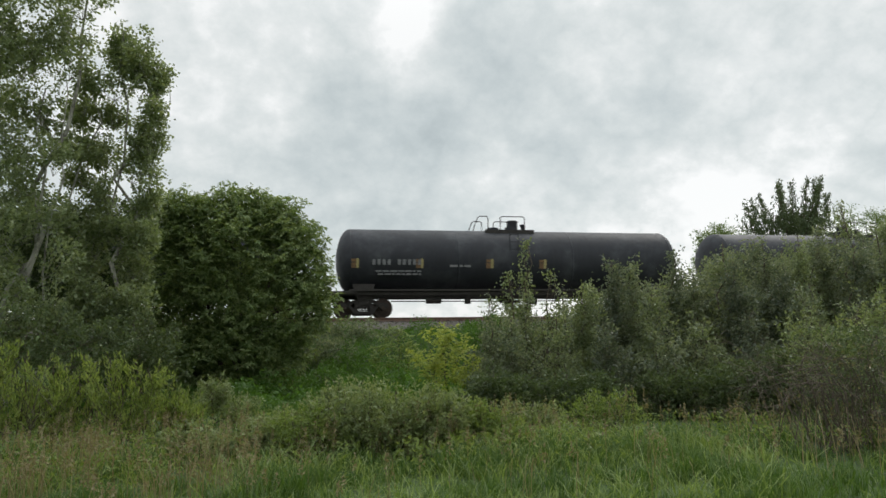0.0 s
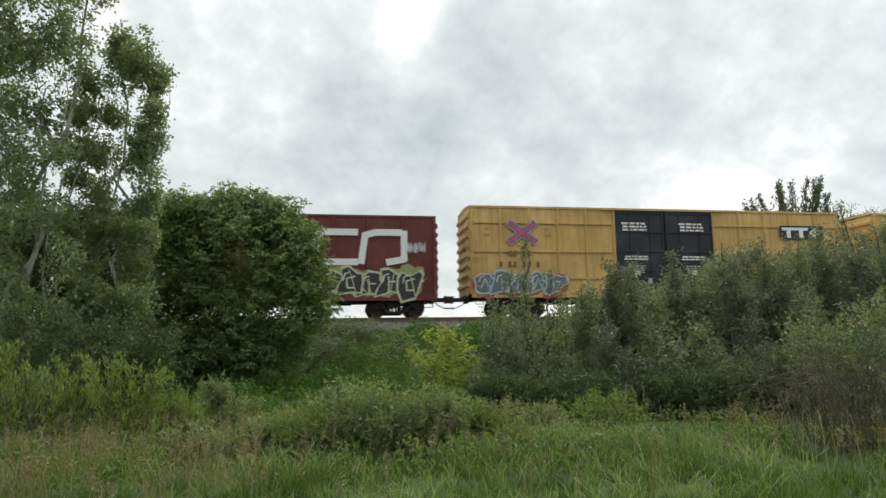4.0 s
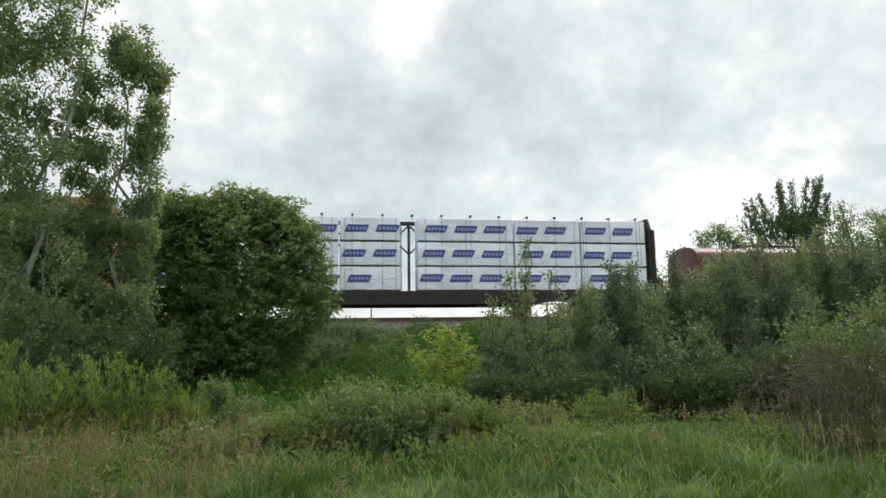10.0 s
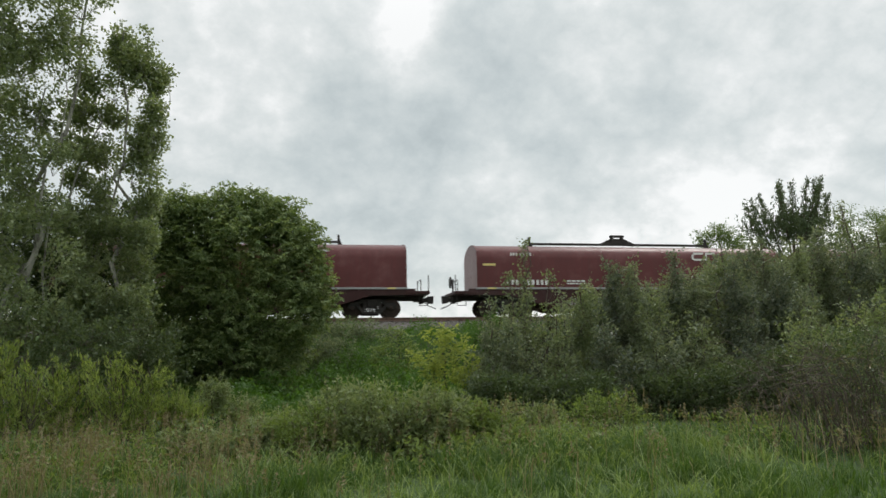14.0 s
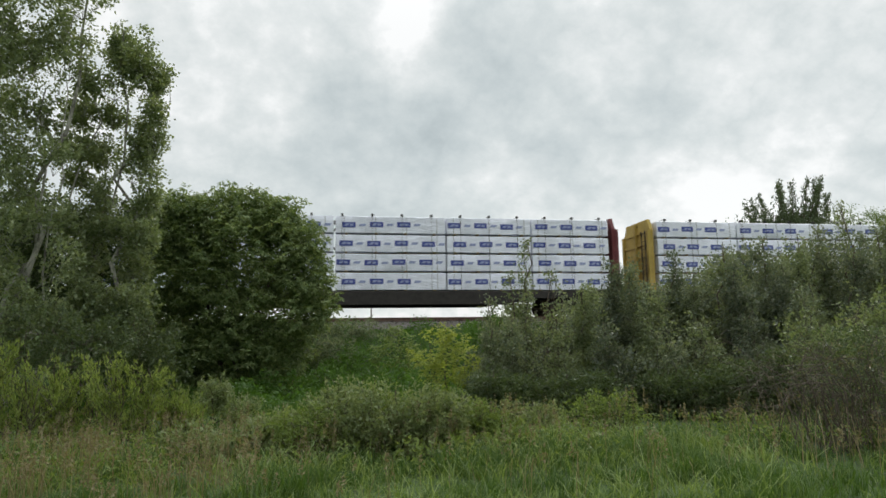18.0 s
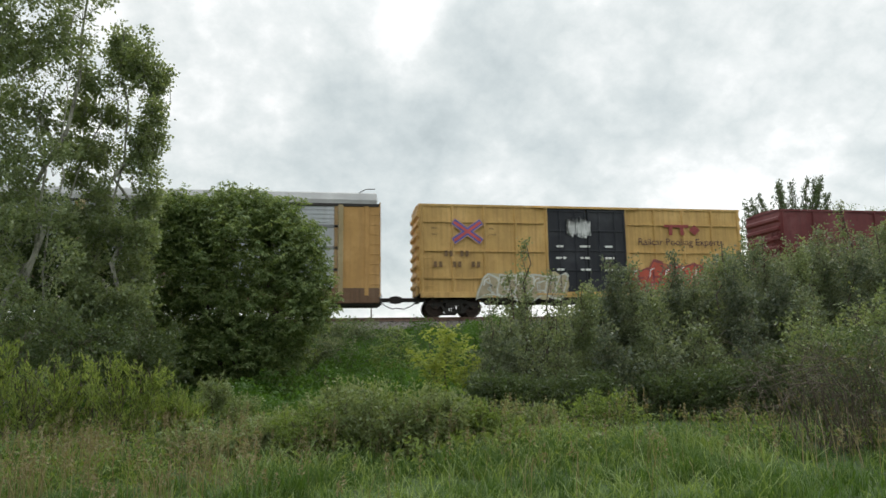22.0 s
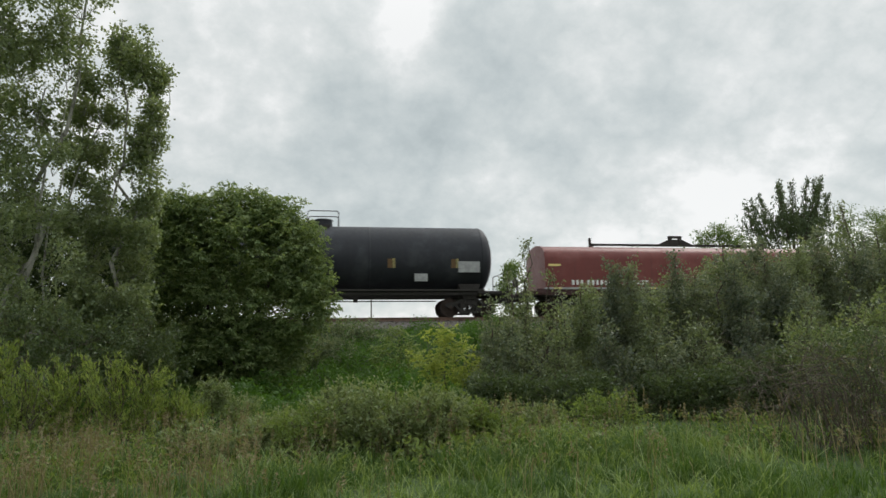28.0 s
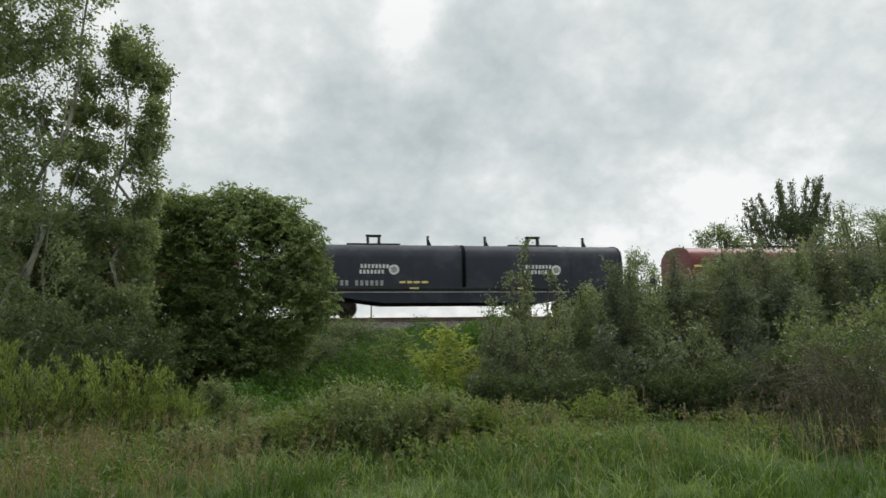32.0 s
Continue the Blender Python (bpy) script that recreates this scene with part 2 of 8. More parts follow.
M_BLUEPAINT = plain("blue stencil paint", (0.06, 0.10, 0.38), 0.6, 0, 0.2)
M_REFLECT = plain("yellow reflective tape", (0.75, 0.62, 0.22), 0.4, 0, 0.15)
M_PLUMMARK = plain("plum stencil paint", (0.07, 0.03, 0.035), 0.6, 0, 0.2)
M_DULLRED = plain("dull red stencil paint", (0.26, 0.045, 0.04), 0.6, 0, 0.25)
M_BROWNMARK = plain("brown stencil paint", (0.16, 0.09, 0.04), 0.6, 0, 0.2)
M_WRAP = wrap_mat("white lumber wrap", (0.86, 0.875, 0.97))
M_PRINT = plain("blue wrap print", (0.045, 0.065, 0.28), 0.5, 0, 0.15)
M_PRINT2 = plain("pale blue wrap print", (0.30, 0.34, 0.55), 0.5, 0, 0.15)
M_LUMBER = plain("sawn lumber end", (0.45, 0.33, 0.2), 0.8, 0, 0.2)
M_PALE = leafy("backlit far leaves", (0.06, 0.10, 0.025), (0.10, 0.16, 0.04), (0.16, 0.22, 0.06), 0.45)
M_ASPEN = leafy("aspen leaves", (0.10, 0.14, 0.07), (0.18, 0.228, 0.122), (0.29, 0.325, 0.20), 0.45, 0.4)
# greens darkened: the shade of the undergrowth is put into the leaf colour
M_SHADELEAF = leafy("shrub leaves darkened for shade", (0.0357, 0.06, 0.0253), (0.0693, 0.1, 0.0437), (0.1365, 0.17, 0.0862), 0.42, 0.42)
M_MAPLE = leafy("box elder leaves", (0.0578, 0.095, 0.0391), (0.1365, 0.19, 0.0805), (0.294, 0.345, 0.1667), 0.46, 0.6, 0.2)
M_POPLAR = leafy("poplar sapling leaves", (0.0788, 0.105, 0.069), (0.1365, 0.17, 0.1127), (0.2625, 0.285, 0.207), 0.44, 0.42)
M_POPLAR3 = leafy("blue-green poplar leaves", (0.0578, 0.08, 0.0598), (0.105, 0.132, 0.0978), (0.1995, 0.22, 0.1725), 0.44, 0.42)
M_POPLAR2 = leafy("fresh poplar leaves", (0.0893, 0.12, 0.069), (0.147, 0.185, 0.1035), (0.273, 0.305, 0.1898), 0.45, 0.42)
M_WILLOW = leafy("willow leaves", (0.075, 0.115, 0.03), (0.16, 0.215, 0.06), (0.30, 0.35, 0.13), 0.5)
M_LIME = leafy("yellow-green young leaves", (0.15, 0.20, 0.035), (0.27, 0.32, 0.07), (0.42, 0.45, 0.14), 0.5)
M_GREYLEAF = leafy("grey-green shrub leaves", (0.0998, 0.14, 0.0575), (0.1733, 0.22, 0.0978), (0.2835, 0.31, 0.1782), 0.38)
M_WEED = leafy("lush weed leaves", (0.04, 0.092, 0.0125), (0.062, 0.134, 0.02), (0.098, 0.182, 0.034), 0.45)
M_WEEDLIGHT = leafy("light green shrub leaves", (0.0788, 0.125, 0.0299), (0.147, 0.205, 0.0575), (0.2467, 0.3, 0.115), 0.45)
M_GRASS = leafy("grass blades", (0.0231, 0.056, 0.0092), (0.0599, 0.12, 0.0207), (0.1344, 0.192, 0.0621), 0.42)
M_LONGGRASS = leafy("arching grass blades", (0.08, 0.13, 0.034), (0.145, 0.21, 0.06), (0.27, 0.335, 0.14), 0.45)
M_STRAW = leafy("dry grass stems", (0.11, 0.092, 0.05), (0.20, 0.165, 0.09), (0.34, 0.29, 0.18), 0.28)
M_RUSSET = leafy("tan seed heads", (0.115, 0.098, 0.05), (0.185, 0.155, 0.08), (0.28, 0.24, 0.13), 0.28)
M_SPRUCE = leafy("dark far foliage", (0.05, 0.075, 0.036), (0.08, 0.11, 0.055), (0.12, 0.15, 0.08), 0.3)
M_BARK = bark_mat("pale aspen bark", (0.36, 0.35, 0.30), (0.12, 0.11, 0.09))
M_TWIG = bark_mat("brown twig bark", (0.10, 0.075, 0.055), (0.05, 0.036, 0.027))
M_DEAD = bark_mat("dry dead twigs", (0.125, 0.098, 0.072), (0.05, 0.04, 0.03))
M_POLE = bark_mat("weathered pole timber", (0.16, 0.14, 0.12), (0.08, 0.07, 0.06))


# ------------------------------------------------------------------ mesh building
class Build:
    """Collects simple solids into one mesh."""

    def __init__(self):
        self.v, self.f = [], []

    def add(self, verts, faces):
        o = len(self.v)
        self.v += [tuple(p) for p in verts]
        self.f += [tuple(i + o for i in q) for q in faces]
        return self

    def box(self, x0, x1, y0, y1, z0, z1, c=0.0):
        if c <= 0:
            v = [(x, y, z) for x in (x0, x1) for y in (y0, y1) for z in (z0, z1)]
            return self.add(v, [(0, 1, 3, 2), (4, 6, 7, 5), (0, 4, 5, 1), (2, 3, 7, 6), (0, 2, 6, 4), (1, 5, 7, 3)])
        bm = bmesh.new()
        bmesh.ops.create_cube(bm, size=1.0)
        for p in bm.verts:
            p.co = Vector((x0 + (p.co.x + 0.5) * (x1 - x0), y0 + (p.co.y + 0.5) * (y1 - y0), z0 + (p.co.z + 0.5) * (z1 - z0)))
        bmesh.ops.bevel(bm, geom=list(bm.edges), offset=c, segments=1, affect="EDGES")
        bm.verts.index_update()
        self.add([p.co for p in bm.verts], [[q.index for q in f.verts] for f in bm.faces])
        bm.free()
        return self

    def prism(self, poly, x0, x1):
        """A profile of (y, z) drawn out along x."""
        k = len(poly)
        v = [(x0, *p) for p in poly] + [(x1, *p) for p in poly]
        return self.add(v, [tuple(range(k - 1, -1, -1)), tuple(range(k, 2 * k))] + [(i, (i + 1) % k, k + (i + 1) % k, k + i) for i in range(k)])

    def slab(self, poly, y0, y1):
        """An outline of (x, z) drawn out along y."""
        k = len(poly)
        v = [(p[0], y0, p[1]) for p in poly] + [(p[0], y1, p[1]) for p in poly]
        return self.add(v, [tuple(range(k)), tuple(range(2 * k - 1, k - 1, -1))] + [(i, k + i, k + (i + 1) % k, (i + 1) % k) for i in range(k)])

    def rod(self, a, b, r, n=8, r2=None):
        a, b = Vector(a), Vector(b)
        d = (b - a).normalized()
        u = d.orthogonal().normalized()
        w = d.cross(u)
        r, r2 = float(r), float(r if r2 is None else r2)
        ring = [(math.cos(2 * math.pi * i / n), math.sin(2 * math.pi * i / n)) for i in range(n)]
        v = [a + r * (c * u + s * w) for c, s in ring] + [b + r2 * (c * u + s * w) for c, s in ring]
        return self.add(v, [(i, (i + 1) % n, n + (i + 1) % n, n + i) for i in range(n)] + [tuple(range(n - 1, -1, -1)), tuple(range(n, 2 * n))])

    def stalk(self, pts, radii, n=7):
        """One tapered tube through all the points."""
        v, o = [], len(pts)
        for i, p in enumerate(pts):
            d = (pts[min(i + 1, o - 1)] - pts[max(i - 1, 0)]).normalized()
            u = d.orthogonal().normalized() if i == 0 else (u - d * u.dot(d)).normalized()
            w = d.cross(u)
            v += [p + radii[i] * (math.cos(2 * math.pi * k / n) * u + math.sin(2 * math.pi * k / n) * w) for k in range(n)]
        f = [(i * n + k, i * n + (k + 1) % n, (i + 1) * n + (k + 1) % n, (i + 1) * n + k) for i in range(o - 1) for k in range(n)]
        return self.add(v, f + [tuple(range(n - 1, -1, -1)), tuple(range((o - 1) * n, o * n))])

    def tube(self, pts, r, n=6):
        for a, b in zip(pts, pts[1:]):
            self.rod(a, b, r, n)
        return self

    def lathe(self, profile, cy, cz, n=40):
        """A profile of (x, radius) turned about an axis along x."""
        v, f = [], []
        for x, r in profile:
            v += [(x, cy + r * math.sin(2 * math.pi * i / n), cz + r * math.cos(2 * math.pi * i / n)) for i in range(n)]
        for k in range(len(profile) - 1):
            f += [(k * n + i, k * n + (i + 1) % n, (k + 1) * n + (i + 1) % n, (k + 1) * n + i) for i in range(n)]
        f += [tuple(range(n)), tuple(range(len(v) - 1, len(v) - n - 1, -1))]
        return self.add(v, f)

    def stroke(self, pts, width, y, thick=0.003):
        """A flat painted band along (x, z) points, on the near side."""
        for (x0, z0), (x1, z1) in zip(pts, pts[1:]):
            d = Vector((x1 - x0, z1 - z0))
            if d.length < 1e-6:
                continue
            d.normalize()
            e, q = d * width * 0.5, Vector((-d.y, d.x)) * width * 0.5
            self.slab([(x0 - e.x * 0.6 + q.x, z0 - e.y * 0.6 + q.y), (x0 - e.x * 0.6 - q.x, z0 - e.y * 0.6 - q.y),
                       (x1 + e.x * 0.6 - q.x, z1 + e.y * 0.6 - q.y), (x1 + e.x * 0.6 + q.x, z1 + e.y * 0.6 + q.y)], y - thick, y)
        return self

    def mesh(self, name, smooth=False):
        me = bpy.data.meshes.new(name)
        me.from_pydata(self.v, [], self.f)
        me.update()
        bm = bmesh.new()
        bm.from_mesh(me)
        bmesh.ops.recalc_face_normals(bm, faces=bm.faces)
        bm.to_mesh(me)
        bm.free()
        if smooth:
            me.polygons.foreach_set("use_smooth", [True] * len(me.polygons))
            me.set_sharp_from_angle(angle=radians(40))
        return me


def part(name, b, material, parent=None, label="", smooth=False):
    me = b.mesh(name, smooth) if isinstance(b, Build) else b
    if not me.materials:
        me.materials.append(material)
    ob = new(name, me)
    if parent is not None:
        ob.parent = parent
    if label:
        ob["label"] = label
    return ob


def thing(name, m, label, category, group=""):
    ob = new(name)
    ob.empty_display_size = 0.3
    ob.matrix_world = m
    return tagged(ob, label, category, group)


# ------------------------------------------------------------------ ground and track
def ground_height(x, y):
    """Field level near the camera, a shallow ditch, then the railway bank."""
    q = abs(y - TRACK_Y)
    crest, foot = RAIL_Z - 0.62, 0.0
    if q <= 3.0:
        z = crest
    elif q < 8.5:
        f = (q - 3.0) / 5.5
        f = f * f * (3 - 2 * f)
        z = crest + (foot - crest) * f
    else:
        z = foot
    if q > 5:
        z += 0.10 * noise.noise((x * 0.12, y * 0.12, 0)) * min(1, (q - 5) / 3)
    if y > TRACK_Y + 9:
        z -= min(1.5, (y - TRACK_Y - 9) * 0.05)
    return z


def build_ground():
    def steps(mid0, mid1, fine, far):
        a = list(np.arange(mid0, mid1 + 1e-6, fine))
        d, hi, lo = fine, mid1, mid0
        while hi < far:
            d *= 1.35
            hi += d
            lo -= d
            a = [lo] + a + [hi]
        return a
    xs, ys = steps(-26, 40, 0.8, 1900), steps(-4, 44, 0.8, 1900)
    v = [(x, y, ground_height(x, y)) for y in ys for x in xs]
    k = len(xs)
    f = [(j * k + i, j * k + i + 1, (j + 1) * k + i + 1, (j + 1) * k + i) for j in range(len(ys) - 1) for i in range(k - 1)]
    me = bpy.data.meshes.new("ground")
    me.from_pydata(v, [], f)
    me.polygons.foreach_set("use_smooth", [True] * len(f))
    tagged(part("ground", me, M_GROUND), "green meadow soil rising to the railway bank", "ground", kind="structure")


def build_track():
    x0, x1 = -580.0, 640.0
    z = RAIL_Z
    b = Build()
    for a, c in ((x0, -14), (-14, 24), (24, x1)):
        b.prism([(TRACK_Y - 3.05, z - 0.72), (TRACK_Y - 1.75, z - 0.24), (TRACK_Y + 1.75, z - 0.24), (TRACK_Y + 3.05, z - 0.72)], a, c)
    tagged(part("ballast", b, M_STONE), "grey crushed stone ballast under the rails", "ballast", kind="structure")
    rng = np.random.default_rng(5)
    # loose stones on the shoulder that the camera sees
    v, f = [], []
    for i in range(5200):
        x, q = rng.uniform(-13, 24), rng.uniform(-3.1, -1.0)
        h = z - 0.24 - max(0, -q - 1.75) * 0.37
        r = rng.uniform(0.02, 0.045)
        o = len(v)
        ax = rng.normal(size=(6, 3)) * 0.25
        base = np.array([(1, 0, 0), (-1, 0, 0), (0, 1, 0), (0, -1, 0), (0, 0, 0.8), (0, 0, -0.8)]) + ax
        v += [tuple(p) for p in base * r + np.array((x, TRACK_Y + q, h + r * 0.3))]
        f += [(o + a, o + c, o + d) for a, c, d in ((0, 2, 4), (2, 1, 4), (1, 3, 4), (3, 0, 4), (2, 0, 5), (1, 2, 5), (3, 1, 5), (0, 3, 5))]
    me = bpy.data.meshes.new("ballast_stones")
    me.from_pydata(v, [], f)
    tagged(part("ballast_stones", me, M_STONE), "loose grey ballast stones on the shoulder", "stones", kind="stuff")
    for s in (-1, 1):
        y = TRACK_Y + s * 0.755
        r = Build().prism([(y - 0.075, z - 0.17), (y + 0.075, z - 0.17), (y + 0.07, z - 0.15), (y + 0.012, z - 0.13), (y + 0.012, z - 0.045), (y + 0.036, z - 0.035),
                           (y + 0.034, z - 0.002), (y + 0.022, z), (y - 0.022, z), (y - 0.034, z - 0.002), (y - 0.036, z - 0.035), (y - 0.012, z - 0.045), (y - 0.012, z - 0.13), (y - 0.07, z - 0.15)], x0, x1)
        tagged(part("rail", r, M_RAIL), "brown steel running rail with a worn head", "rail", "track rails", kind="structure")
    tie = Build().box(-0.11, 0.11, -1.3, 1.3, -0.18, 0, 0.01).mesh("tie")
    tie.materials.append(M_TIE)
    track = thing("track_ties", pose(0, TRACK_Y, z - 0.172), "dark creosoted timber ties in the ballast", "railway ties")
    track["kind"] = "structure"
    x = -14.0
    while x < 26:
        t = part("tie", tie, M_TIE, track)
        t.location = (x, rng.normal(0, 0.015), rng.uniform(-0.01, 0))
        x += 0.52
    rest = Build()
    for a in list(np.arange(-580, -14.3, 0.52)) + list(np.arange(26.3, 640, 0.52)):
        rest.box(a - 0.11, a + 0.11, -1.3, 1.3, -0.18, 0)
    ob = part("tie_rows", rest, M_TIE, track)
    ob["kind"] = "stuff"


# ------------------------------------------------------------------ plants
SWAYING = []         # (plant, its height)


def leaf_mesh(name, centres, size, ratio, rng, up=0.5, droop=0.0):
    """Leaves as folded four-point blades round the given points."""
    n = len(centres)
    nrm = rng.normal(size=(n, 3))
    nrm /= np.linalg.norm(nrm, axis=1)[:, None]
    nrm[:, 2] += up
    nrm /= np.linalg.norm(nrm, axis=1)[:, None]
    ax = rng.normal(size=(n, 3))
    ax[:, 2] -= droop
    ax -= (ax * nrm).sum(1)[:, None] * nrm
    ax /= np.linalg.norm(ax, axis=1)[:, None] + 1e-9
    side = np.cross(nrm, ax)
    ln = size * rng.uniform(0.65, 1.3, n)[:, None]
    w = ln * ratio * 0.5
    base, tip = centres - ax * ln * 0.5, centres + ax * ln * 0.5
    mid = centres - ax * ln * 0.08 + nrm * ln * 0.06
    v = np.stack([base, mid + side * w, tip, mid - side * w], 1).reshape(-1, 3)
    return quads(name, v)


def quads(name, v):
    n = len(v) // 4
    me = bpy.data.meshes.new(name)
    me.vertices.add(4 * n)
    me.vertices.foreach_set("co", v.astype(np.float32).ravel())
    me.loops.add(4 * n)
    me.loops.foreach_set("vertex_index", np.arange(4 * n, dtype=np.int32))
    me.polygons.add(n)
    me.polygons.foreach_set("loop_start", np.arange(0, 4 * n, 4, dtype=np.int32))
    me.update(calc_edges=True)
    return me


def blade_quads(centre, axis, normal, length, ratio):
    """Folded four-point leaves with the given axes and normals; every array has one row a leaf."""
    axis = axis / (np.linalg.norm(axis, axis=1)[:, None] + 1e-9)
    normal = normal - (normal * axis).sum(1)[:, None] * axis
    normal /= np.linalg.norm(normal, axis=1)[:, None] + 1e-9
    side = np.cross(normal, axis)
    ln = length[:, None]
    w = ln * ratio * 0.5
    mid = centre - axis * ln * 0.08 + normal * ln * 0.06
    return np.stack([centre - axis * ln * 0.5, mid + side * w, centre + axis * ln * 0.5, mid - side * w], 1).reshape(-1, 3)


def crown_twigs(lobes, count, rng, reach=0.45, rise=0.5, gap=-0.2, gap_f=1.1, wisp=0.15, shell=0.35, spread=0.35, even=0.5):
    """The leafy twigs of a crown: foot and tip of each, filling the lobes (x, y, z, rx, ry, rz) but for irregular gaps."""
    L = np.array(lobes, float)
    wgt = (L[:, 3] * L[:, 4] * L[:, 5]) ** even
    pick = rng.choice(len(L), count, p=wgt / wgt.sum())
    d = rng.normal(size=(count, 3))
    d /= np.linalg.norm(d, axis=1)[:, None]
    p = L[pick, :3] + d * L[pick, 3:] * (shell + (1 - shell) * rng.uniform(0, 1, count) ** 0.5)[:, None]
    ok = np.array([noise.noise((float(a) * gap_f, float(b) * gap_f, float(c) * gap_f + 3.7)) + 0.5 * noise.noise((float(a) * gap_f * 2.7, float(b) * gap_f * 2.7, float(c) * gap_f * 2.7)) > gap for a, b, c in p])
    p, d = p[ok], d[ok]
    n = len(p)
    way = d * np.array((1.0, 1.0, 0.7)) + rng.normal(size=(n, 3)) * spread
    way[:, 2] += rise
    way /= np.linalg.norm(way, axis=1)[:, None]
    ln = reach * rng.uniform(0.6, 1.3, n)
    ln = np.where(rng.uniform(0, 1, n) < wisp, ln * 1.6, ln)[:, None]
    return p - way * ln * 0.65, p + way * ln * 0.35


def crown_leaves(foot, tip, per, size, ratio, rng, plume=0.08, up=0.3, droop=0.2):
    """Single leaves in a narrow plume along each twig."""
    n = len(foot)
    t = rng.uniform(0, 1, (n, per)) ** 0.75
    off = rng.normal(size=(n, per, 3)) * (plume * (1.15 - 0.6 * t))[:, :, None]
    c = (foot[:, None] + (tip - foot)[:, None] * t[:, :, None] + off).reshape(-1, 3)
    way = np.repeat(tip - foot, per, 0)
    way /= np.linalg.norm(way, axis=1)[:, None]
    axis = off.reshape(-1, 3) / plume * 0.6 + way * 0.7 + rng.normal(size=c.shape) * 0.45
    axis[:, 2] -= droop
    nrm = rng.normal(size=c.shape) * 0.75 + way * 0.2
    nrm[:, 2] += up
    return blade_quads(c, axis, nrm, size * rng.uniform(0.6, 1.25, len(c)), ratio)


def compound_leaves(tip, way, size, rng, leaves=7):
    """A rosette of feathery leaves at each shoot's tip; every leaf has five drooping leaflets."""
    out = []
    for k in range(leaves):
        n = len(tip)
        az = 2 * np.pi * k / leaves + rng.uniform(-0.5, 0.5, n)
        ax = np.stack([np.cos(az), np.sin(az), np.full(n, 0.0)], 1) * 0.9 + way * 0.45
        ax[:, 2] += rng.uniform(-1.0, 0.9, n)
        ax /= np.linalg.norm(ax, axis=1)[:, None]
        sd = np.cross(np.array((0, 0, 1.0)), ax)
        ln = size * rng.uniform(0.7, 1.25, n)[:, None]
        for s, q in ((0.42, 1), (0.42, -1), (0.74, 1), (0.74, -1), (1.02, 0)):
            c = tip + ax * ln * s + sd * ln * 0.2 * q
            c[:, 2] -= ln[:, 0] * 0.12 * s * s
            a = ax * (0.7 if q else 1.0) + sd * 0.75 * q
            a[:, 2] -= rng.uniform(0.2, 1.1, n)
            nrm = rng.normal(size=(n, 3)) * 0.65 + way * 0.5 + ax * 0.45 + np.array((0, 0, 0.5))
            out.append(blade_quads(c, a, nrm, ln[:, 0] * rng.uniform(0.40, 0.55, n), 0.52))
    return np.concatenate(out)


def limb(b, a, c, r0, r1, rng, segs=5, bend=0.12):
    a, c = Vector(a), Vector(c)
    ln = (c - a).length
    pts = [a] + [a.lerp(c, i / segs) + (Vector(rng.normal(size=3)) * bend * ln * 0.25 if i < segs else Vector()) for i in range(1, segs + 1)]
    b.stalk(pts, [r0 + (r1 - r0) * i / segs for i in range(segs + 1)], 7 if r0 > 0.01 else 4)


def plant(name, x, y, stems, lobes, leaf, ratio, count, per, mat, bark, label, category, group="", seed=1, up=0.3, plume=0.08, reach=0.45, rise=0.5,
          gap=-0.2, gap_f=1.1, twigs=60, droop=0.2, limbs=9, wisp=0.15, shell=0.35, spread=0.35, compound=False, even=0.5):
    """A tree or bush: tapered stems with limbs, fine twigs, and a crown of single leaves. Lobes and stems are in the plant's own space."""
    rng = np.random.default_rng(seed)
    z = ground_height(x, y) - 0.05
    top = thing(name, pose(x, y, z), label, category, group)
    for base, tip, r in stems:
        b = Build()
        limb(b, base, tip, r, r * 0.25, rng, 8, 0.10)
        part("trunk" if r >= 0.03 else "stem", b, bark, top, smooth=True)
    foot, end = crown_twigs(lobes, count, rng, reach, rise, gap, gap_f, wisp, shell, spread, even)
    keep = np.minimum(foot[:, 2], end[:, 2]) > 0.05
    foot, end = foot[keep], end[keep]
    if compound:
        way = (end - foot) / np.linalg.norm(end - foot, axis=1)[:, None]
        v = np.concatenate([compound_leaves(end, way, leaf, rng, per), compound_leaves(foot * 0.5 + end * 0.5, way, leaf * 0.9, rng, 3)])
    else:
        v = crown_leaves(foot, end, per, leaf, ratio, rng, plume, up, droop)
    part("crown", quads("crown", v), mat, top)
    starts = []
    for base, tip, r in stems:
        for f in np.linspace(0.15, 0.95, 12):
            starts.append((Vector(base).lerp(Vector(tip), float(f)), r * (1 - 0.75 * float(f))))

    def fork(c):
        return min(starts, key=lambda q: (q[0] - c).length + max(0, q[0].z - c.z + 0.2) * 1.2)
    order = rng.choice(len(lobes), min(limbs, len(lobes)), replace=False)
    for i in order:
        c = Vector(lobes[i][:3])
        if c.z < 0.3:
            continue
        s = fork(c)
        b = Build()
        limb(b, s[0], c, max(0.006, s[1] * 0.55), 0.005, rng, 5, 0.14)
        part("limb", b, bark, top, smooth=True)
        starts.append((c, 0.01))
    b = Build()
    for i in rng.choice(len(foot), min(twigs, len(foot)), replace=False):
        c, e = Vector(foot[i]), Vector(end[i])
        s = fork(c)
        limb(b, s[0], c, max(0.004, s[1] * 0.25), 0.004, rng, 2, 0.14)
        limb(b, c, e, 0.004, 0.0015, rng, 2, 0.08)
    if b.v:
        part("brushwood", b, bark, top, smooth=True)["kind"] = "stuff"
    SWAYING.append((top, float(max(l[2] + l[5] for l in lobes))))
    return top


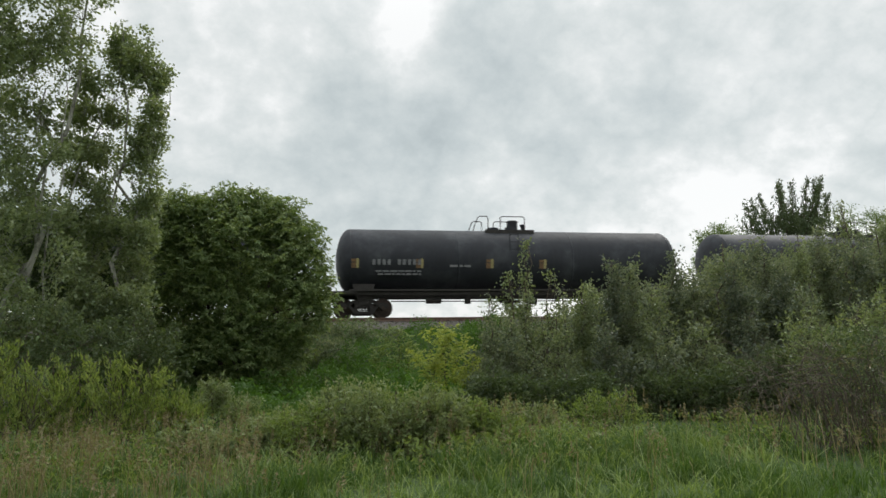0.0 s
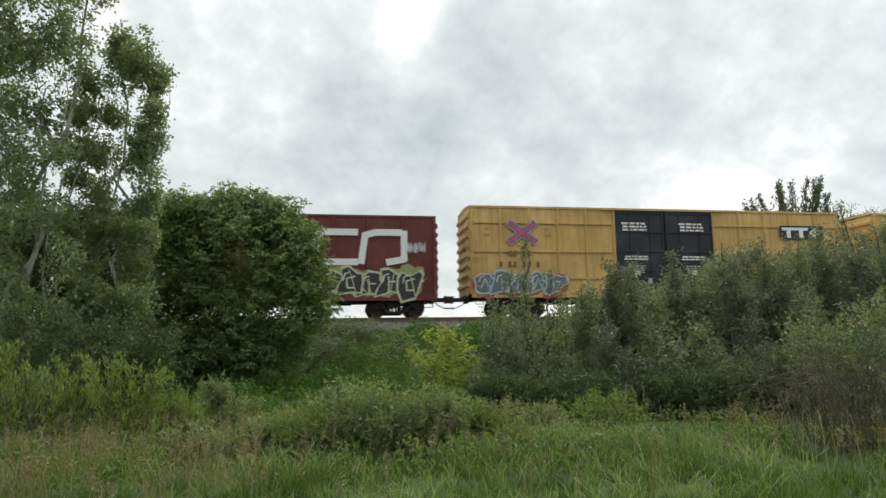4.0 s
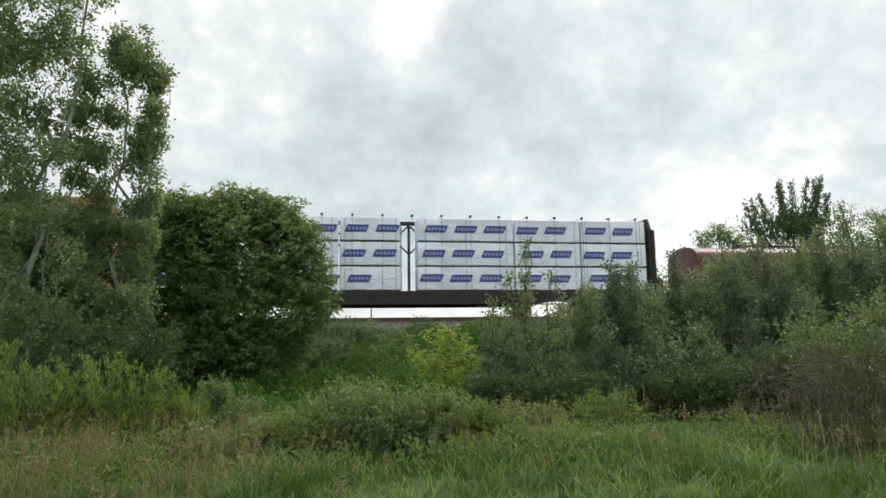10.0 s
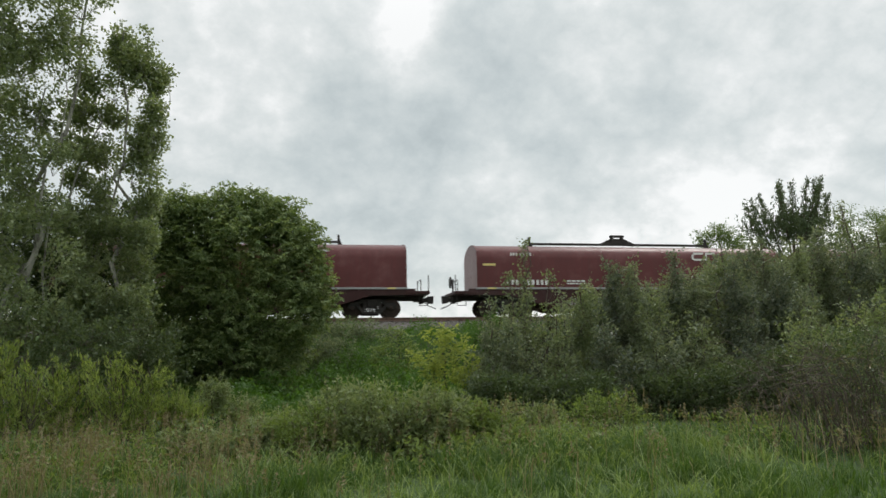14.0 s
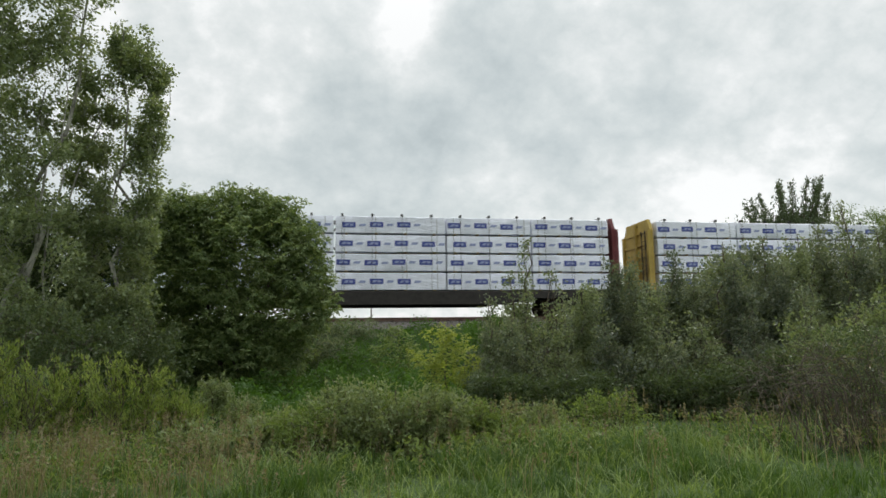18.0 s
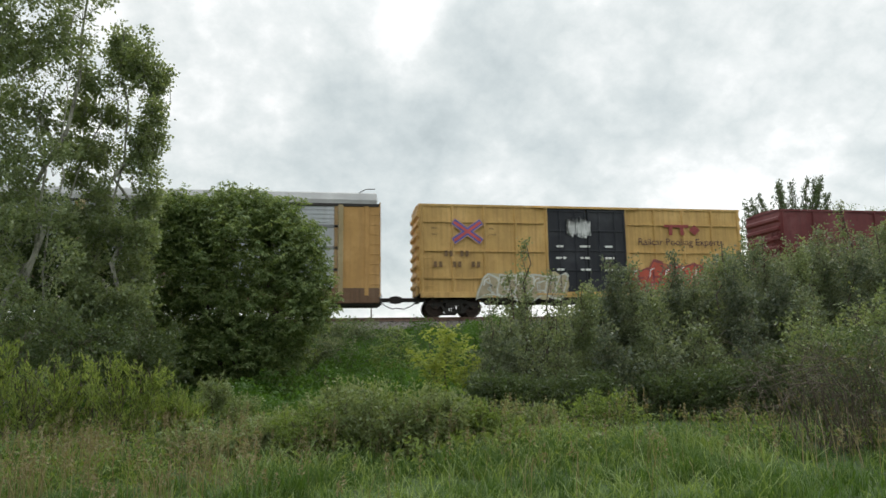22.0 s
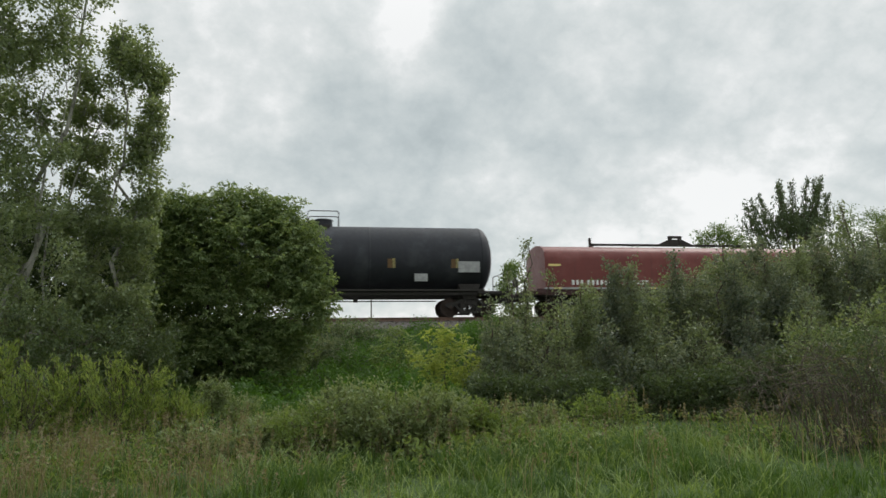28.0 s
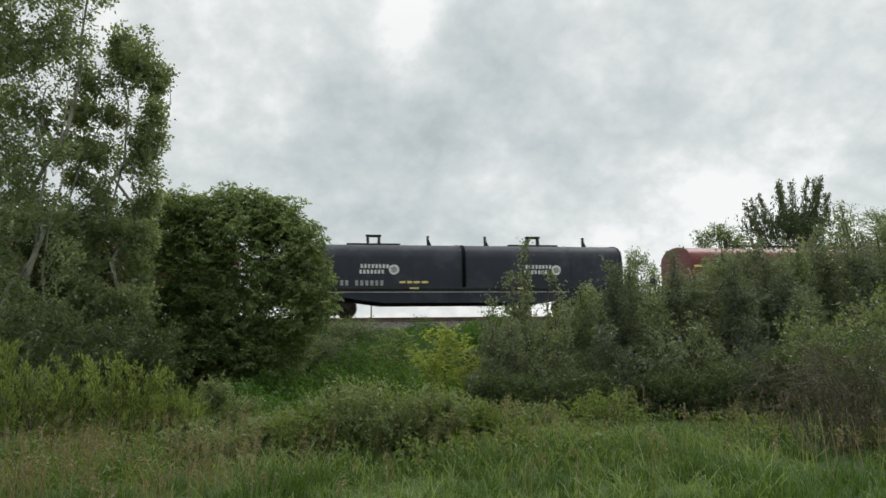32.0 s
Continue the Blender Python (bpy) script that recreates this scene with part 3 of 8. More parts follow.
def column(h, r, lean, seed, low=0.1):
    """Stems and lobes of a slender upright young tree that tapers to its leader."""
    rng = random.Random(seed)
    lobes, n = [], max(5, round(h / 0.42))
    for i in range(n):
        f = low + (0.97 - low) * i / (n - 1)
        q = r * max(0.24, (1.0 - f) ** 0.4) * rng.uniform(0.7, 1.2)
        for k in range(2 if q > 0.22 else 1):
            a = rng.uniform(0, 6.28)
            lobes.append((round(lean * f * h * 0.3 + 0.5 * q * math.cos(a), 3), round(0.5 * q * math.sin(a), 3), round(f * h - 0.05, 3), q, q, q * rng.uniform(0.7, 1.1) + 0.06))
    return [((0, 0, 0), (lean * h * 0.3, 0, h * 0.97), 0.012 + 0.006 * h), ((0.1, 0.05, 0), (lean * h * 0.2 + rng.uniform(-0.25, 0.25), 0.1, h * 0.7), 0.012)], lobes


def blades(name, pts, height, width, rng, mat, label, category, lean=0.35, head=None):
    """Grass: each blade two bent quads that taper to a point."""
    n = len(pts)
    h = height * rng.uniform(0.55, 1.2, n)
    az = rng.uniform(0, 2 * np.pi, n)
    face = rng.uniform(0, 2 * np.pi, n)
    ln = lean * h * rng.uniform(0.1, 1.2, n)
    dx, dy = np.cos(az) * ln, np.sin(az) * ln
    wx, wy = np.cos(face) * width * 0.5, np.sin(face) * width * 0.5
    z0 = np.zeros(n)

    def row(f, bend, w):
        c = np.stack([pts[:, 0] + dx * bend, pts[:, 1] + dy * bend, pts[:, 2] + h * f], 1)
        s = np.stack([wx * w, wy * w, z0], 1)
        return c - s, c + s
    rows = [row(0, 0, 1), row(0.46, 0.16, 0.9), row(0.80, 0.52, 0.6), row(0.86, 1.0, 0.08)]
    v = np.stack([q for pair in rows for q in pair], 1).reshape(-1, 3)
    me = bpy.data.meshes.new(name)
    me.vertices.add(8 * n)
    me.vertices.foreach_set("co", v.astype(np.float32).ravel())
    o = np.arange(n)[:, None] * 8
    idx = np.concatenate([o + np.array([[2 * k, 2 * k + 1, 2 * k + 3, 2 * k + 2]]) for k in range(3)], 1).ravel()
    me.loops.add(12 * n)
    me.loops.foreach_set("vertex_index", idx.astype(np.int32))
    me.polygons.add(3 * n)
    me.polygons.foreach_set("loop_start", np.arange(0, 12 * n, 4, dtype=np.int32))
    me.update(calc_edges=True)
    ob = part(name, me, mat)
    return tagged(ob, label, category, kind="stuff")


def scatter(rng, n, x0, x1, y0, y1, dens=None):
    x, y = rng.uniform(x0, x1, n), rng.uniform(y0, y1, n)
    if dens is not None:
        k = np.array([dens(a, b) for a, b in zip(x, y)]) > rng.uniform(0, 1, n)
        x, y = x[k], y[k]
    z = np.array([ground_height(float(a), float(b)) for a, b in zip(x, y)]) - 0.02
    return np.stack([x, y, z], 1)


# ------------------------------------------------------------------ kinds of plants
def aspen(x, y, stems, lobes, seed):
    return plant("aspen_tree", x, y, stems, lobes, 0.074, 0.85, 3500 if seed == 11 else 3500, 21, M_ASPEN, M_BARK, "tall slender aspen with pale bark and fluttering grey-green leaves",
                 "tree", "aspens", seed, up=0.2, plume=0.07, reach=0.4, rise=0.6, gap=-0.14 if seed == 11 else -0.2, gap_f=1.0, twigs=420, droop=0.5, limbs=16, wisp=0.25, shell=0.2, even=0.78)


def box_elder(x, y, stems, lobes, seed):
    return plant("box_elder_bush", x, y, stems, lobes, 0.21, 0.5, 3900, 6, M_MAPLE, M_TWIG, "large rounded box elder bush with dense fresh green compound leaves",
                 "bush", "", seed, reach=0.55, rise=0.6, gap=-0.5, gap_f=1.0, twigs=220, wisp=0.3, shell=0.4, compound=True)


def willow(x, y, stems, lobes, seed):
    return plant("willow_shrub", x, y, stems, lobes, 0.088, 0.27, 165, 34, M_WILLOW, M_TWIG, "low yellow-green willow shrub in the tall grass",
                 "shrub", "willow shrubs", seed, up=0.1, plume=0.036, reach=0.62, rise=1.4, gap=-0.12, gap_f=2.2, twigs=120, droop=-0.9, wisp=0.4, spread=0.35)


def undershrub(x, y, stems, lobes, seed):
    return plant("shrub", x, y, stems, lobes, 0.065, 0.6, 520, 26, M_SHADELEAF, M_TWIG, "leafy shrub among the trees with shade in its dark green", "shrub", "undergrowth shrubs",
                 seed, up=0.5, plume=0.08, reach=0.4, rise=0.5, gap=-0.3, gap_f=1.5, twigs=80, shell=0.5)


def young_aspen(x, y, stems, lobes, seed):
    # darker than the tall aspens' leaves: shade beneath them is in the colour
    return plant("young_aspen", x, y, stems, lobes, 0.085, 0.8, 1300, 20, M_SHADELEAF, M_BARK, "bushy young aspen growth under the tall trees", "tree", "aspens",
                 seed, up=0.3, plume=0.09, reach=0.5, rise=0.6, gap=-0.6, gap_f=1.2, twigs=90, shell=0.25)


def light_shrub(x, y, stems, lobes, seed):
    return plant("broad_leaved_shrub", x, y, stems, lobes, 0.075, 0.5, 480, 24, M_GREYLEAF, M_TWIG, "light green broad-leaved shrub beside the thicket", "shrub", "undergrowth shrubs",
                 seed, up=0.4, plume=0.07, reach=0.5, rise=0.9, gap=-0.22, gap_f=1.6, twigs=90, shell=0.4, wisp=0.3)


def grey_shrub(x, y, stems, lobes, seed):
    return plant("grey_green_shrub", x, y, stems, lobes, 0.06, 0.5, 230, 24, M_GREYLEAF, M_TWIG, "low grey-green shrub at the edge of the grass", "shrub",
                 "low shrubs", seed, up=0.4, plume=0.04, reach=0.3, rise=0.8, gap=-0.25, gap_f=2.4, twigs=70, wisp=0.3)


def lime_sapling(x, y, stems, lobes, seed):
    return plant("lime_green_sapling", x, y, stems, lobes, 0.13, 0.46, 210, 5, M_LIME, M_TWIG, "young yellow-green sapling on the grassy bank", "sapling", "", seed,
                 reach=0.3, rise=1.1, gap=-0.2, gap_f=1.8, twigs=60, wisp=0.2, shell=0.5, compound=True)


def pale_sapling(x, y, stems, lobes, seed):
    return plant("green_sapling", x, y, stems, lobes, 0.15, 0.5, 120, 5, M_WEEDLIGHT, M_TWIG, "small light green sapling on the grassy bank", "sapling", "", seed,
                 reach=0.3, rise=0.7, gap=-0.3, twigs=40, wisp=0.2, shell=0.5, compound=True)


def poplar(x, y, h, r, lean, seed):
    stems, lobes = column(h, r, lean, seed, 0.3 if h > 2.7 else 0.1)
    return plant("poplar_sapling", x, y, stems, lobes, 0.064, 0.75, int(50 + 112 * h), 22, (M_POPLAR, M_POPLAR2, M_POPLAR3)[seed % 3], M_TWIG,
                 "dense young poplar with dull green leaves in a thicket", "sapling", "poplar thicket", seed, up=0.3, plume=0.07, reach=0.5, rise=0.8, gap=-0.22,
                 gap_f=1.9, twigs=50, droop=0.3, wisp=0.35, spread=0.5)


def thin_poplar(x, y, h, r, lean, seed):
    stems, lobes = column(h, r, lean, seed, 0.3)
    return plant("slender_poplar", x, y, stems, lobes, 0.066, 0.75, int(40 + 42 * h), 9, M_POPLAR2, M_TWIG, "thin poplar shoot standing above the thicket with sparse leaves",
                 "sapling", "poplar thicket", seed, up=0.2, plume=0.07, reach=0.38, rise=0.8, gap=-0.25, gap_f=2.0, twigs=60, droop=0.3, wisp=0.2)


def spike_tree(x, y, tips, seed):
    """A tree of many stiff upright leaders, each clothed in dark tufts to its tip."""
    rng = np.random.default_rng(seed)
    top = thing("dark_far_tree", pose(x, y, ground_height(x, y) - 0.05), "dark spiky tree beyond the railway", "tree")
    part("trunk", Build().stalk([Vector((0.6, 0, 0)), Vector((0.6, 0, 6.0)), Vector((0.7, 0, 11.0))], [0.25, 0.2, 0.1], 9), M_TWIG, top, smooth=True)
    out = []
    for tx, tz in tips:
        dy = rng.uniform(-1.6, 1.6)
        foot = Vector((0.7 + 0.42 * (tx - 0.7), dy * 0.4, tz - 5.2))
        end = Vector((tx, dy, tz))
        part("limb", Build().stalk([Vector((0.65, 0, 6.0)), foot, foot.lerp(end, 0.6) + Vector((0.12 * (tx - 0.7), 0, -0.1)), end], [0.1, 0.07, 0.04, 0.015], 6), M_TWIG, top, smooth=True)
        for i in range(60):
            f = i / 59
            c = np.array(foot.lerp(end, f)) + np.array((0.12 * (tx - 0.7) * 4 * f * (1 - f) * 0.6, 0, 0)) + rng.normal(size=3) * np.array((0.24, 0.24, 0.1)) * (1.3 - f)
            out.append((c, c + np.array((rng.normal(0, 0.12) + 0.04 * (tx - 0.7), rng.normal(0, 0.12), rng.uniform(0.25, 0.5)))))
    for i in range(700):
        c = np.array((0.7, 0, 12.2)) + rng.normal(size=3) * np.array((2.0, 1.0, 0.9))
        out.append((c, c + np.array((rng.normal(0, 0.12), rng.normal(0, 0.12), rng.uniform(0.25, 0.6)))))
    a, e = np.array([q[0] for q in out]), np.array([q[1] for q in out])
    part("crown", quads("crown", crown_leaves(a, e, 15, 0.19, 0.5, rng, 0.11, 0.1, -0.5)), M_SPRUCE, top)
    return top


def pale_tree(x, y, stems, lobes, seed):
    return plant("light_green_tree", x, y, stems, lobes, 0.13, 0.6, 560, 16, M_PALE, M_TWIG, "light green tree beyond the railway", "tree", "trees beyond the track", seed,
                 plume=0.16, reach=0.7, rise=0.7, gap=-0.25, gap_f=0.7, twigs=60)


def bank_shrub(x, y, stems, lobes, seed):
    return plant("bank_shrub", x, y, stems, lobes, 0.085, 0.5, 230, 16, M_WEED, M_TWIG, "fresh green low shrub on the grassy bank", "shrub", "bank shrubs", seed,
                 up=0.6, plume=0.06, reach=0.36, rise=0.8, gap=-0.3, gap_f=1.5, twigs=40, wisp=0.3)


def thicket(x, y, stems, lobes, seed):
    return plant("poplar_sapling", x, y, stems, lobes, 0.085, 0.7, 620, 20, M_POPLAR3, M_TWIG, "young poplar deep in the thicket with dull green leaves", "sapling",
                 "poplar thicket", seed, up=0.2, plume=0.09, reach=0.5, rise=0.8, gap=-0.35, gap_f=1.2, twigs=60, droop=0.3)


def crest_shrub(x, y, stems, lobes, seed):
    return plant("crest_shrub", x, y, stems, lobes, 0.08, 0.5, 330, 16, M_POPLAR, M_TWIG, "dark green low shrub on the crest of the bank", "shrub", "bank shrubs", seed,
                 up=0.4, plume=0.06, reach=0.36, rise=0.6, gap=-0.3, gap_f=1.5, twigs=40)


def willow_dull(x, y, stems, lobes, seed):
    return plant("green_shrub", x, y, stems, lobes, 0.06, 0.4, 210, 24, M_WEEDLIGHT, M_TWIG, "low fresh green shrub at the edge of the grass", "shrub",
                 "low shrubs", seed, up=0.3, plume=0.04, reach=0.32, rise=0.9, gap=-0.25, gap_f=2.2, twigs=60, wisp=0.35)


def plant_all():
    aspen(-6.85, 16.40,
        [((-0.35, 0, 0), (0.94, 0.1, 10.81), 0.085), ((-0.12, 0, 0), (0.09, 0.1, 7.73), 0.06), ((-0.63, 0, 0), (-1.44, 0.1, 10.61), 0.07), ((0.29, 0, 0), (0.44, 0.1, 8.45), 0.035)],
        [(1.29, -0.32, 9.71, 0.67, 0.66, 0.64), (0.71, -0.48, 8.88, 0.79, 0.79, 0.79), (-0.17, -0.12, 9.06, 0.98, 0.98, 0.98), (-0.76, -0.41, 8.74, 0.97, 1.05,
            1.13), (0.75, -0.52, 8.1, 0.49, 0.49, 0.49), (-0.34, -0.12, 7.8, 0.96, 0.88, 0.8), (-1.31, 0.5, 7.43, 0.83, 1, 1.17), (0.07, 0.36, 7.23, 0.72, 0.62,
            0.51), (-0.74, 0.32, 6.55, 1.05, 1.01, 0.97), (0.52, -0.33, 6.1, 0.61, 0.51, 0.42), (-0.53, 0.04, 5.26, 0.94, 0.86, 0.78), (0.35, -0.27, 4.68, 0.75,
            0.61, 0.48), (-0.3, -0.39, 3.88, 0.97, 0.94, 0.9), (0.56, -0.47, 3.62, 0.88, 0.8, 0.73), (0.21, -0.34, 2.75, 1.11, 1, 0.89), (0.72, 0.51, 2.68, 0.76,
            0.76, 0.76), (-0.51, 0.39, 1.9, 1.09, 0.93, 0.78), (0.47, 0.37, 1.76, 0.91, 0.8, 0.68), (0.68, 0.36, 10.85, 1.02, 0.9, 0.77), (-0.05, -0.37, 10.51,
            1.16, 1.04, 0.91), (-1.19, -0.23, 10.21, 1.19, 1.19, 1.19), (1.36, 0.15, 10.56, 0.58, 0.54, 0.5), (-0.65, 0.28, 11.9, 1.25, 1.16, 1.07)], seed=11)
    aspen(-5.68, 17.50,
        [((0.32, 0, 0), (0.87, 0.1, 9.66), 0.08), ((-0.32, 0, 0), (-0.6, 0.1, 8.49), 0.045), ((-0.38, 0, 0), (0.25, 0.1, 9.77), 0.05), ((0.45, 0, 0), (1.41, 0.1, 8.83), 0.03)],
        [(0.08, 0.43, 9.65, 0.28, 0.4, 0.52), (0.21, 0.46, 9.2, 0.48, 0.46, 0.45), (0.96, -0.5, 9.2, 0.29, 0.36, 0.42), (0.57, 0.13, 8.89, 0.54, 0.49, 0.44),
            (1.2, 0.21, 8.71, 0.33, 0.33, 0.33), (1.11, 0.01, 8.28, 0.39, 0.36, 0.33), (-0.32, -0.39, 8.12, 0.39, 0.43, 0.46), (0.48, -0.03, 8.11, 0.66, 0.61,
            0.56), (1.2, -0.49, 7.42, 0.35, 0.36, 0.38), (-0.73, 0.52, 7.7, 0.61, 0.54, 0.48), (0.06, 0.44, 7.55, 0.4, 0.37, 0.33), (0.92, 0.06, 6.93, 0.55, 0.55,
            0.55), (-0.67, -0.24, 6.51, 0.55, 0.47, 0.39), (-0.25, 0.49, 6.59, 0.5, 0.48, 0.47), (1.01, 0.09, 6.19, 0.51, 0.48, 0.45), (0.26, 0.46, 6.12, 0.49,
            0.46, 0.43), (-0.73, 0.42, 5.9, 0.43, 0.38, 0.33), (0.17, 0.01, 5.34, 0.64, 0.56, 0.48), (1, -0.1, 5.33, 0.47, 0.48, 0.5), (-0.69, 0.12, 4.7, 0.58,
            0.48, 0.39), (0.17, -0.08, 4.46, 0.71, 0.63, 0.56), (0.99, -0.41, 4.28, 0.52, 0.53, 0.55), (-0.06, -0.23, 3.6, 0.74, 0.65, 0.56), (0.65, 0.38, 3.49,
            0.57, 0.55, 0.54), (0.29, -0.55, 2.68, 0.69, 0.65, 0.6), (1.11, -0.54, 2.55, 0.51, 0.52, 0.54), (-0.56, 0.15, 2.25, 0.73, 0.68, 0.64), (0.56, -0.26,
            1.75, 0.76, 0.66, 0.55)], seed=12)
    spike_tree(40.70, 54.00, [(-3.91, 14.02), (-2.72, 14.77), (-1.89, 15.21), (-0.96, 16.03), (-0.25, 16.2), (0.55, 16.17), (1.09, 16.34), (1.67, 16.36), (2.3, 16.27), (2.97, 16.02), (3.75, 16.74), (4.28, 16.16), (4.76, 15.15), (5.39, 15.49), (-3.66, 12.36), (-2.46, 13.16)], seed=81)
    poplar(3.38, 14.20, 2.60, 0.38, 0.04, seed=600)
    thin_poplar(4.36, 14.60, 4.03, 0.30, 0.01, seed=601)
    thin_poplar(3.94, 14.40, 3.14, 0.28, -0.06, seed=602)
    thin_poplar(4.74, 14.80, 3.27, 0.32, 0.30, seed=603)
    poplar(5.76, 14.50, 2.94, 0.50, -0.14, seed=604)
    poplar(6.60, 15.00, 3.60, 0.42, -0.02, seed=605)
    poplar(7.00, 14.60, 3.42, 0.42, -0.14, seed=606)
    poplar(6.97, 14.00, 2.83, 0.50, 0.10, seed=607)
    poplar(8.46, 15.20, 3.78, 0.45, -0.10, seed=608)
    poplar(8.54, 14.60, 3.22, 0.42, -0.05, seed=609)
    poplar(9.45, 15.20, 4.14, 0.42, 0.16, seed=610)
    poplar(9.51, 14.40, 3.52, 0.50, -0.07, seed=611)
    poplar(10.68, 15.20, 4.21, 0.55, 0.06, seed=612)
    poplar(11.27, 15.00, 4.34, 0.55, 0.25, seed=613)
    poplar(10.72, 14.20, 3.46, 0.55, -0.19, seed=614)
    poplar(12.78, 15.40, 4.53, 0.50, -0.22, seed=615)
    thin_poplar(13.65, 15.60, 5.21, 0.30, -0.12, seed=616)
    poplar(12.65, 14.60, 4.03, 0.55, 0.17, seed=617)
    poplar(13.96, 15.20, 4.51, 0.50, 0.09, seed=618)
    poplar(14.95, 15.50, 4.81, 0.55, -0.12, seed=619)
    poplar(14.98, 15.00, 4.42, 0.65, -0.07, seed=620)
    poplar(3.85, 13.90, 2.09, 0.50, -0.15, seed=621)
    poplar(4.77, 13.80, 2.26, 0.55, 0.00, seed=622)
    poplar(5.84, 13.50, 2.06, 0.60, -0.23, seed=623)
    poplar(6.78, 13.40, 1.87, 0.60, 0.13, seed=624)
    poplar(7.88, 13.50, 2.10, 0.60, 0.24, seed=625)
    poplar(9.03, 13.50, 2.35, 0.60, 0.28, seed=626)
    poplar(10.59, 13.60, 2.93, 0.60, 0.15, seed=627)
    poplar(4.11, 16.50, 2.41, 0.62, 0.18, seed=640)
    poplar(4.93, 16.41, 2.59, 0.62, 0.08, seed=641)
    poplar(5.91, 16.38, 2.83, 0.62, -0.10, seed=642)
    poplar(7.01, 17.20, 3.04, 0.62, -0.12, seed=643)
    poplar(7.70, 16.88, 3.25, 0.62, -0.02, seed=644)
    poplar(8.26, 16.71, 3.20, 0.62, -0.00, seed=645)
    poplar(8.80, 16.47, 3.39, 0.62, 0.13, seed=646)
    poplar(9.32, 16.38, 3.38, 0.62, -0.11, seed=647)
    poplar(9.89, 16.32, 3.50, 0.62, -0.09, seed=648)
    poplar(10.76, 16.67, 3.73, 0.62, 0.16, seed=649)
    poplar(11.36, 16.64, 4.02, 0.62, -0.15, seed=650)
    poplar(12.07, 16.53, 4.13, 0.62, 0.20, seed=651)
    poplar(12.83, 16.36, 4.28, 0.62, 0.05, seed=652)
    poplar(14.04, 16.64, 4.45, 0.62, 0.06, seed=653)
    poplar(14.84, 16.60, 4.57, 0.62, 0.08, seed=654)
    poplar(15.72, 16.75, 4.65, 0.62, 0.06, seed=655)
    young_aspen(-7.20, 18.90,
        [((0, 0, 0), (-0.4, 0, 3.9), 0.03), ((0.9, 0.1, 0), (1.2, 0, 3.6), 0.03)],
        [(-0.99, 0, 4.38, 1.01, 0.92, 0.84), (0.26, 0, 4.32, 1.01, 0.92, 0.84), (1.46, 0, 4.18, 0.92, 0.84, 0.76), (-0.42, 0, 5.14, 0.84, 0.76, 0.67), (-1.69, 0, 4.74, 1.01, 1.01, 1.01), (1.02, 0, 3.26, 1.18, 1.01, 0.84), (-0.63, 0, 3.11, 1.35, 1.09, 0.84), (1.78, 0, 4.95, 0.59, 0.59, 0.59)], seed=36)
    box_elder(-2.66, 20.72,
        [((-0.08, 0.01, 0), (-0.53, 0.09, 4.87), 0.13), ((0.08, -0.01, 0), (0.83, -0.14, 4.33), 0.1), ((-0.33, 0.06, 0), (-1.52, 0.25, 4.19), 0.09)],
        [(-2.2, 0.3, 5.55, 0.55, 0.5, 0.45), (1.15, -0.2, 5.45, 0.6, 0.6, 0.5), (1.75, -0.2, 4.85, 0.45, 0.5, 0.45), (-0.4, 0.3, 3.4, 1.6, 1.2, 1.5), (-0.56, 0.09, 5.6, 1.19, 0.92, 0.64), (-0.74, 0.12, 5.74, 1.02, 0.71, 0.41), (-1.75, 0.29, 5.58, 0.68, 0.56, 0.44), (0.29, -0.05, 5.66, 0.76, 0.58,
            0.41), (-1.48, 0.25, 5.23, 1.02, 0.93, 0.85), (-2.23, 0.37, 4.89, 0.68, 0.85, 1.02), (0.3, -0.05, 5.47, 0.85, 0.75, 0.64), (0.98, -0.16, 5.19, 0.64,
            0.66, 0.68), (-0.01, 0, 4.34, 2.2, 1.74, 1.27), (1.51, -0.25, 4.32, 0.76, 0.81, 0.85), (-1.67, 0.28, 3.51, 1.53, 1.44, 1.36), (-2.59, 0.43, 3.52,
            0.85, 1.19, 1.53), (0.37, -0.06, 2.8, 2.03, 1.69, 1.36), (1.86, -0.31, 3.46, 0.71, 0.74, 0.76), (2.2, -0.37, 2.77, 0.51, 0.59, 0.68), (-2.77, 0.46, 2,
            0.85, 0.93, 1.02), (-1.6, 0.27, 1.82, 1.53, 1.36, 1.19), (0.07, -0.01, 1.3, 1.86, 1.4, 0.93), (-0.73, 0.12, 0.73, 1.86, 1.22, 0.58), (-2.06, 0.34, 1, 1.02, 0.89, 0.76), (-1.21,
            0.2, 0.33, 1.53, 0.98, 0.44), (0.26, -0.04, 0.31, 1.53, 0.97, 0.41), (-0.42, 0.07, 1.14, 2.2, 1.44, 0.68),
            (1.21, -0.2, 2.45, 1.19, 1.19, 1.19), (-0.19, 0.03, 4.86, 1.36, 0.97, 0.58), (-1.71, 0.29, 4.54, 1.02, 0.85, 0.68), (2.2, -0.37, 3.28, 0.47, 0.58,
            0.68), (-2.55, 0.43, 0.84, 1.02,
            0.88, 0.75)], seed=13)
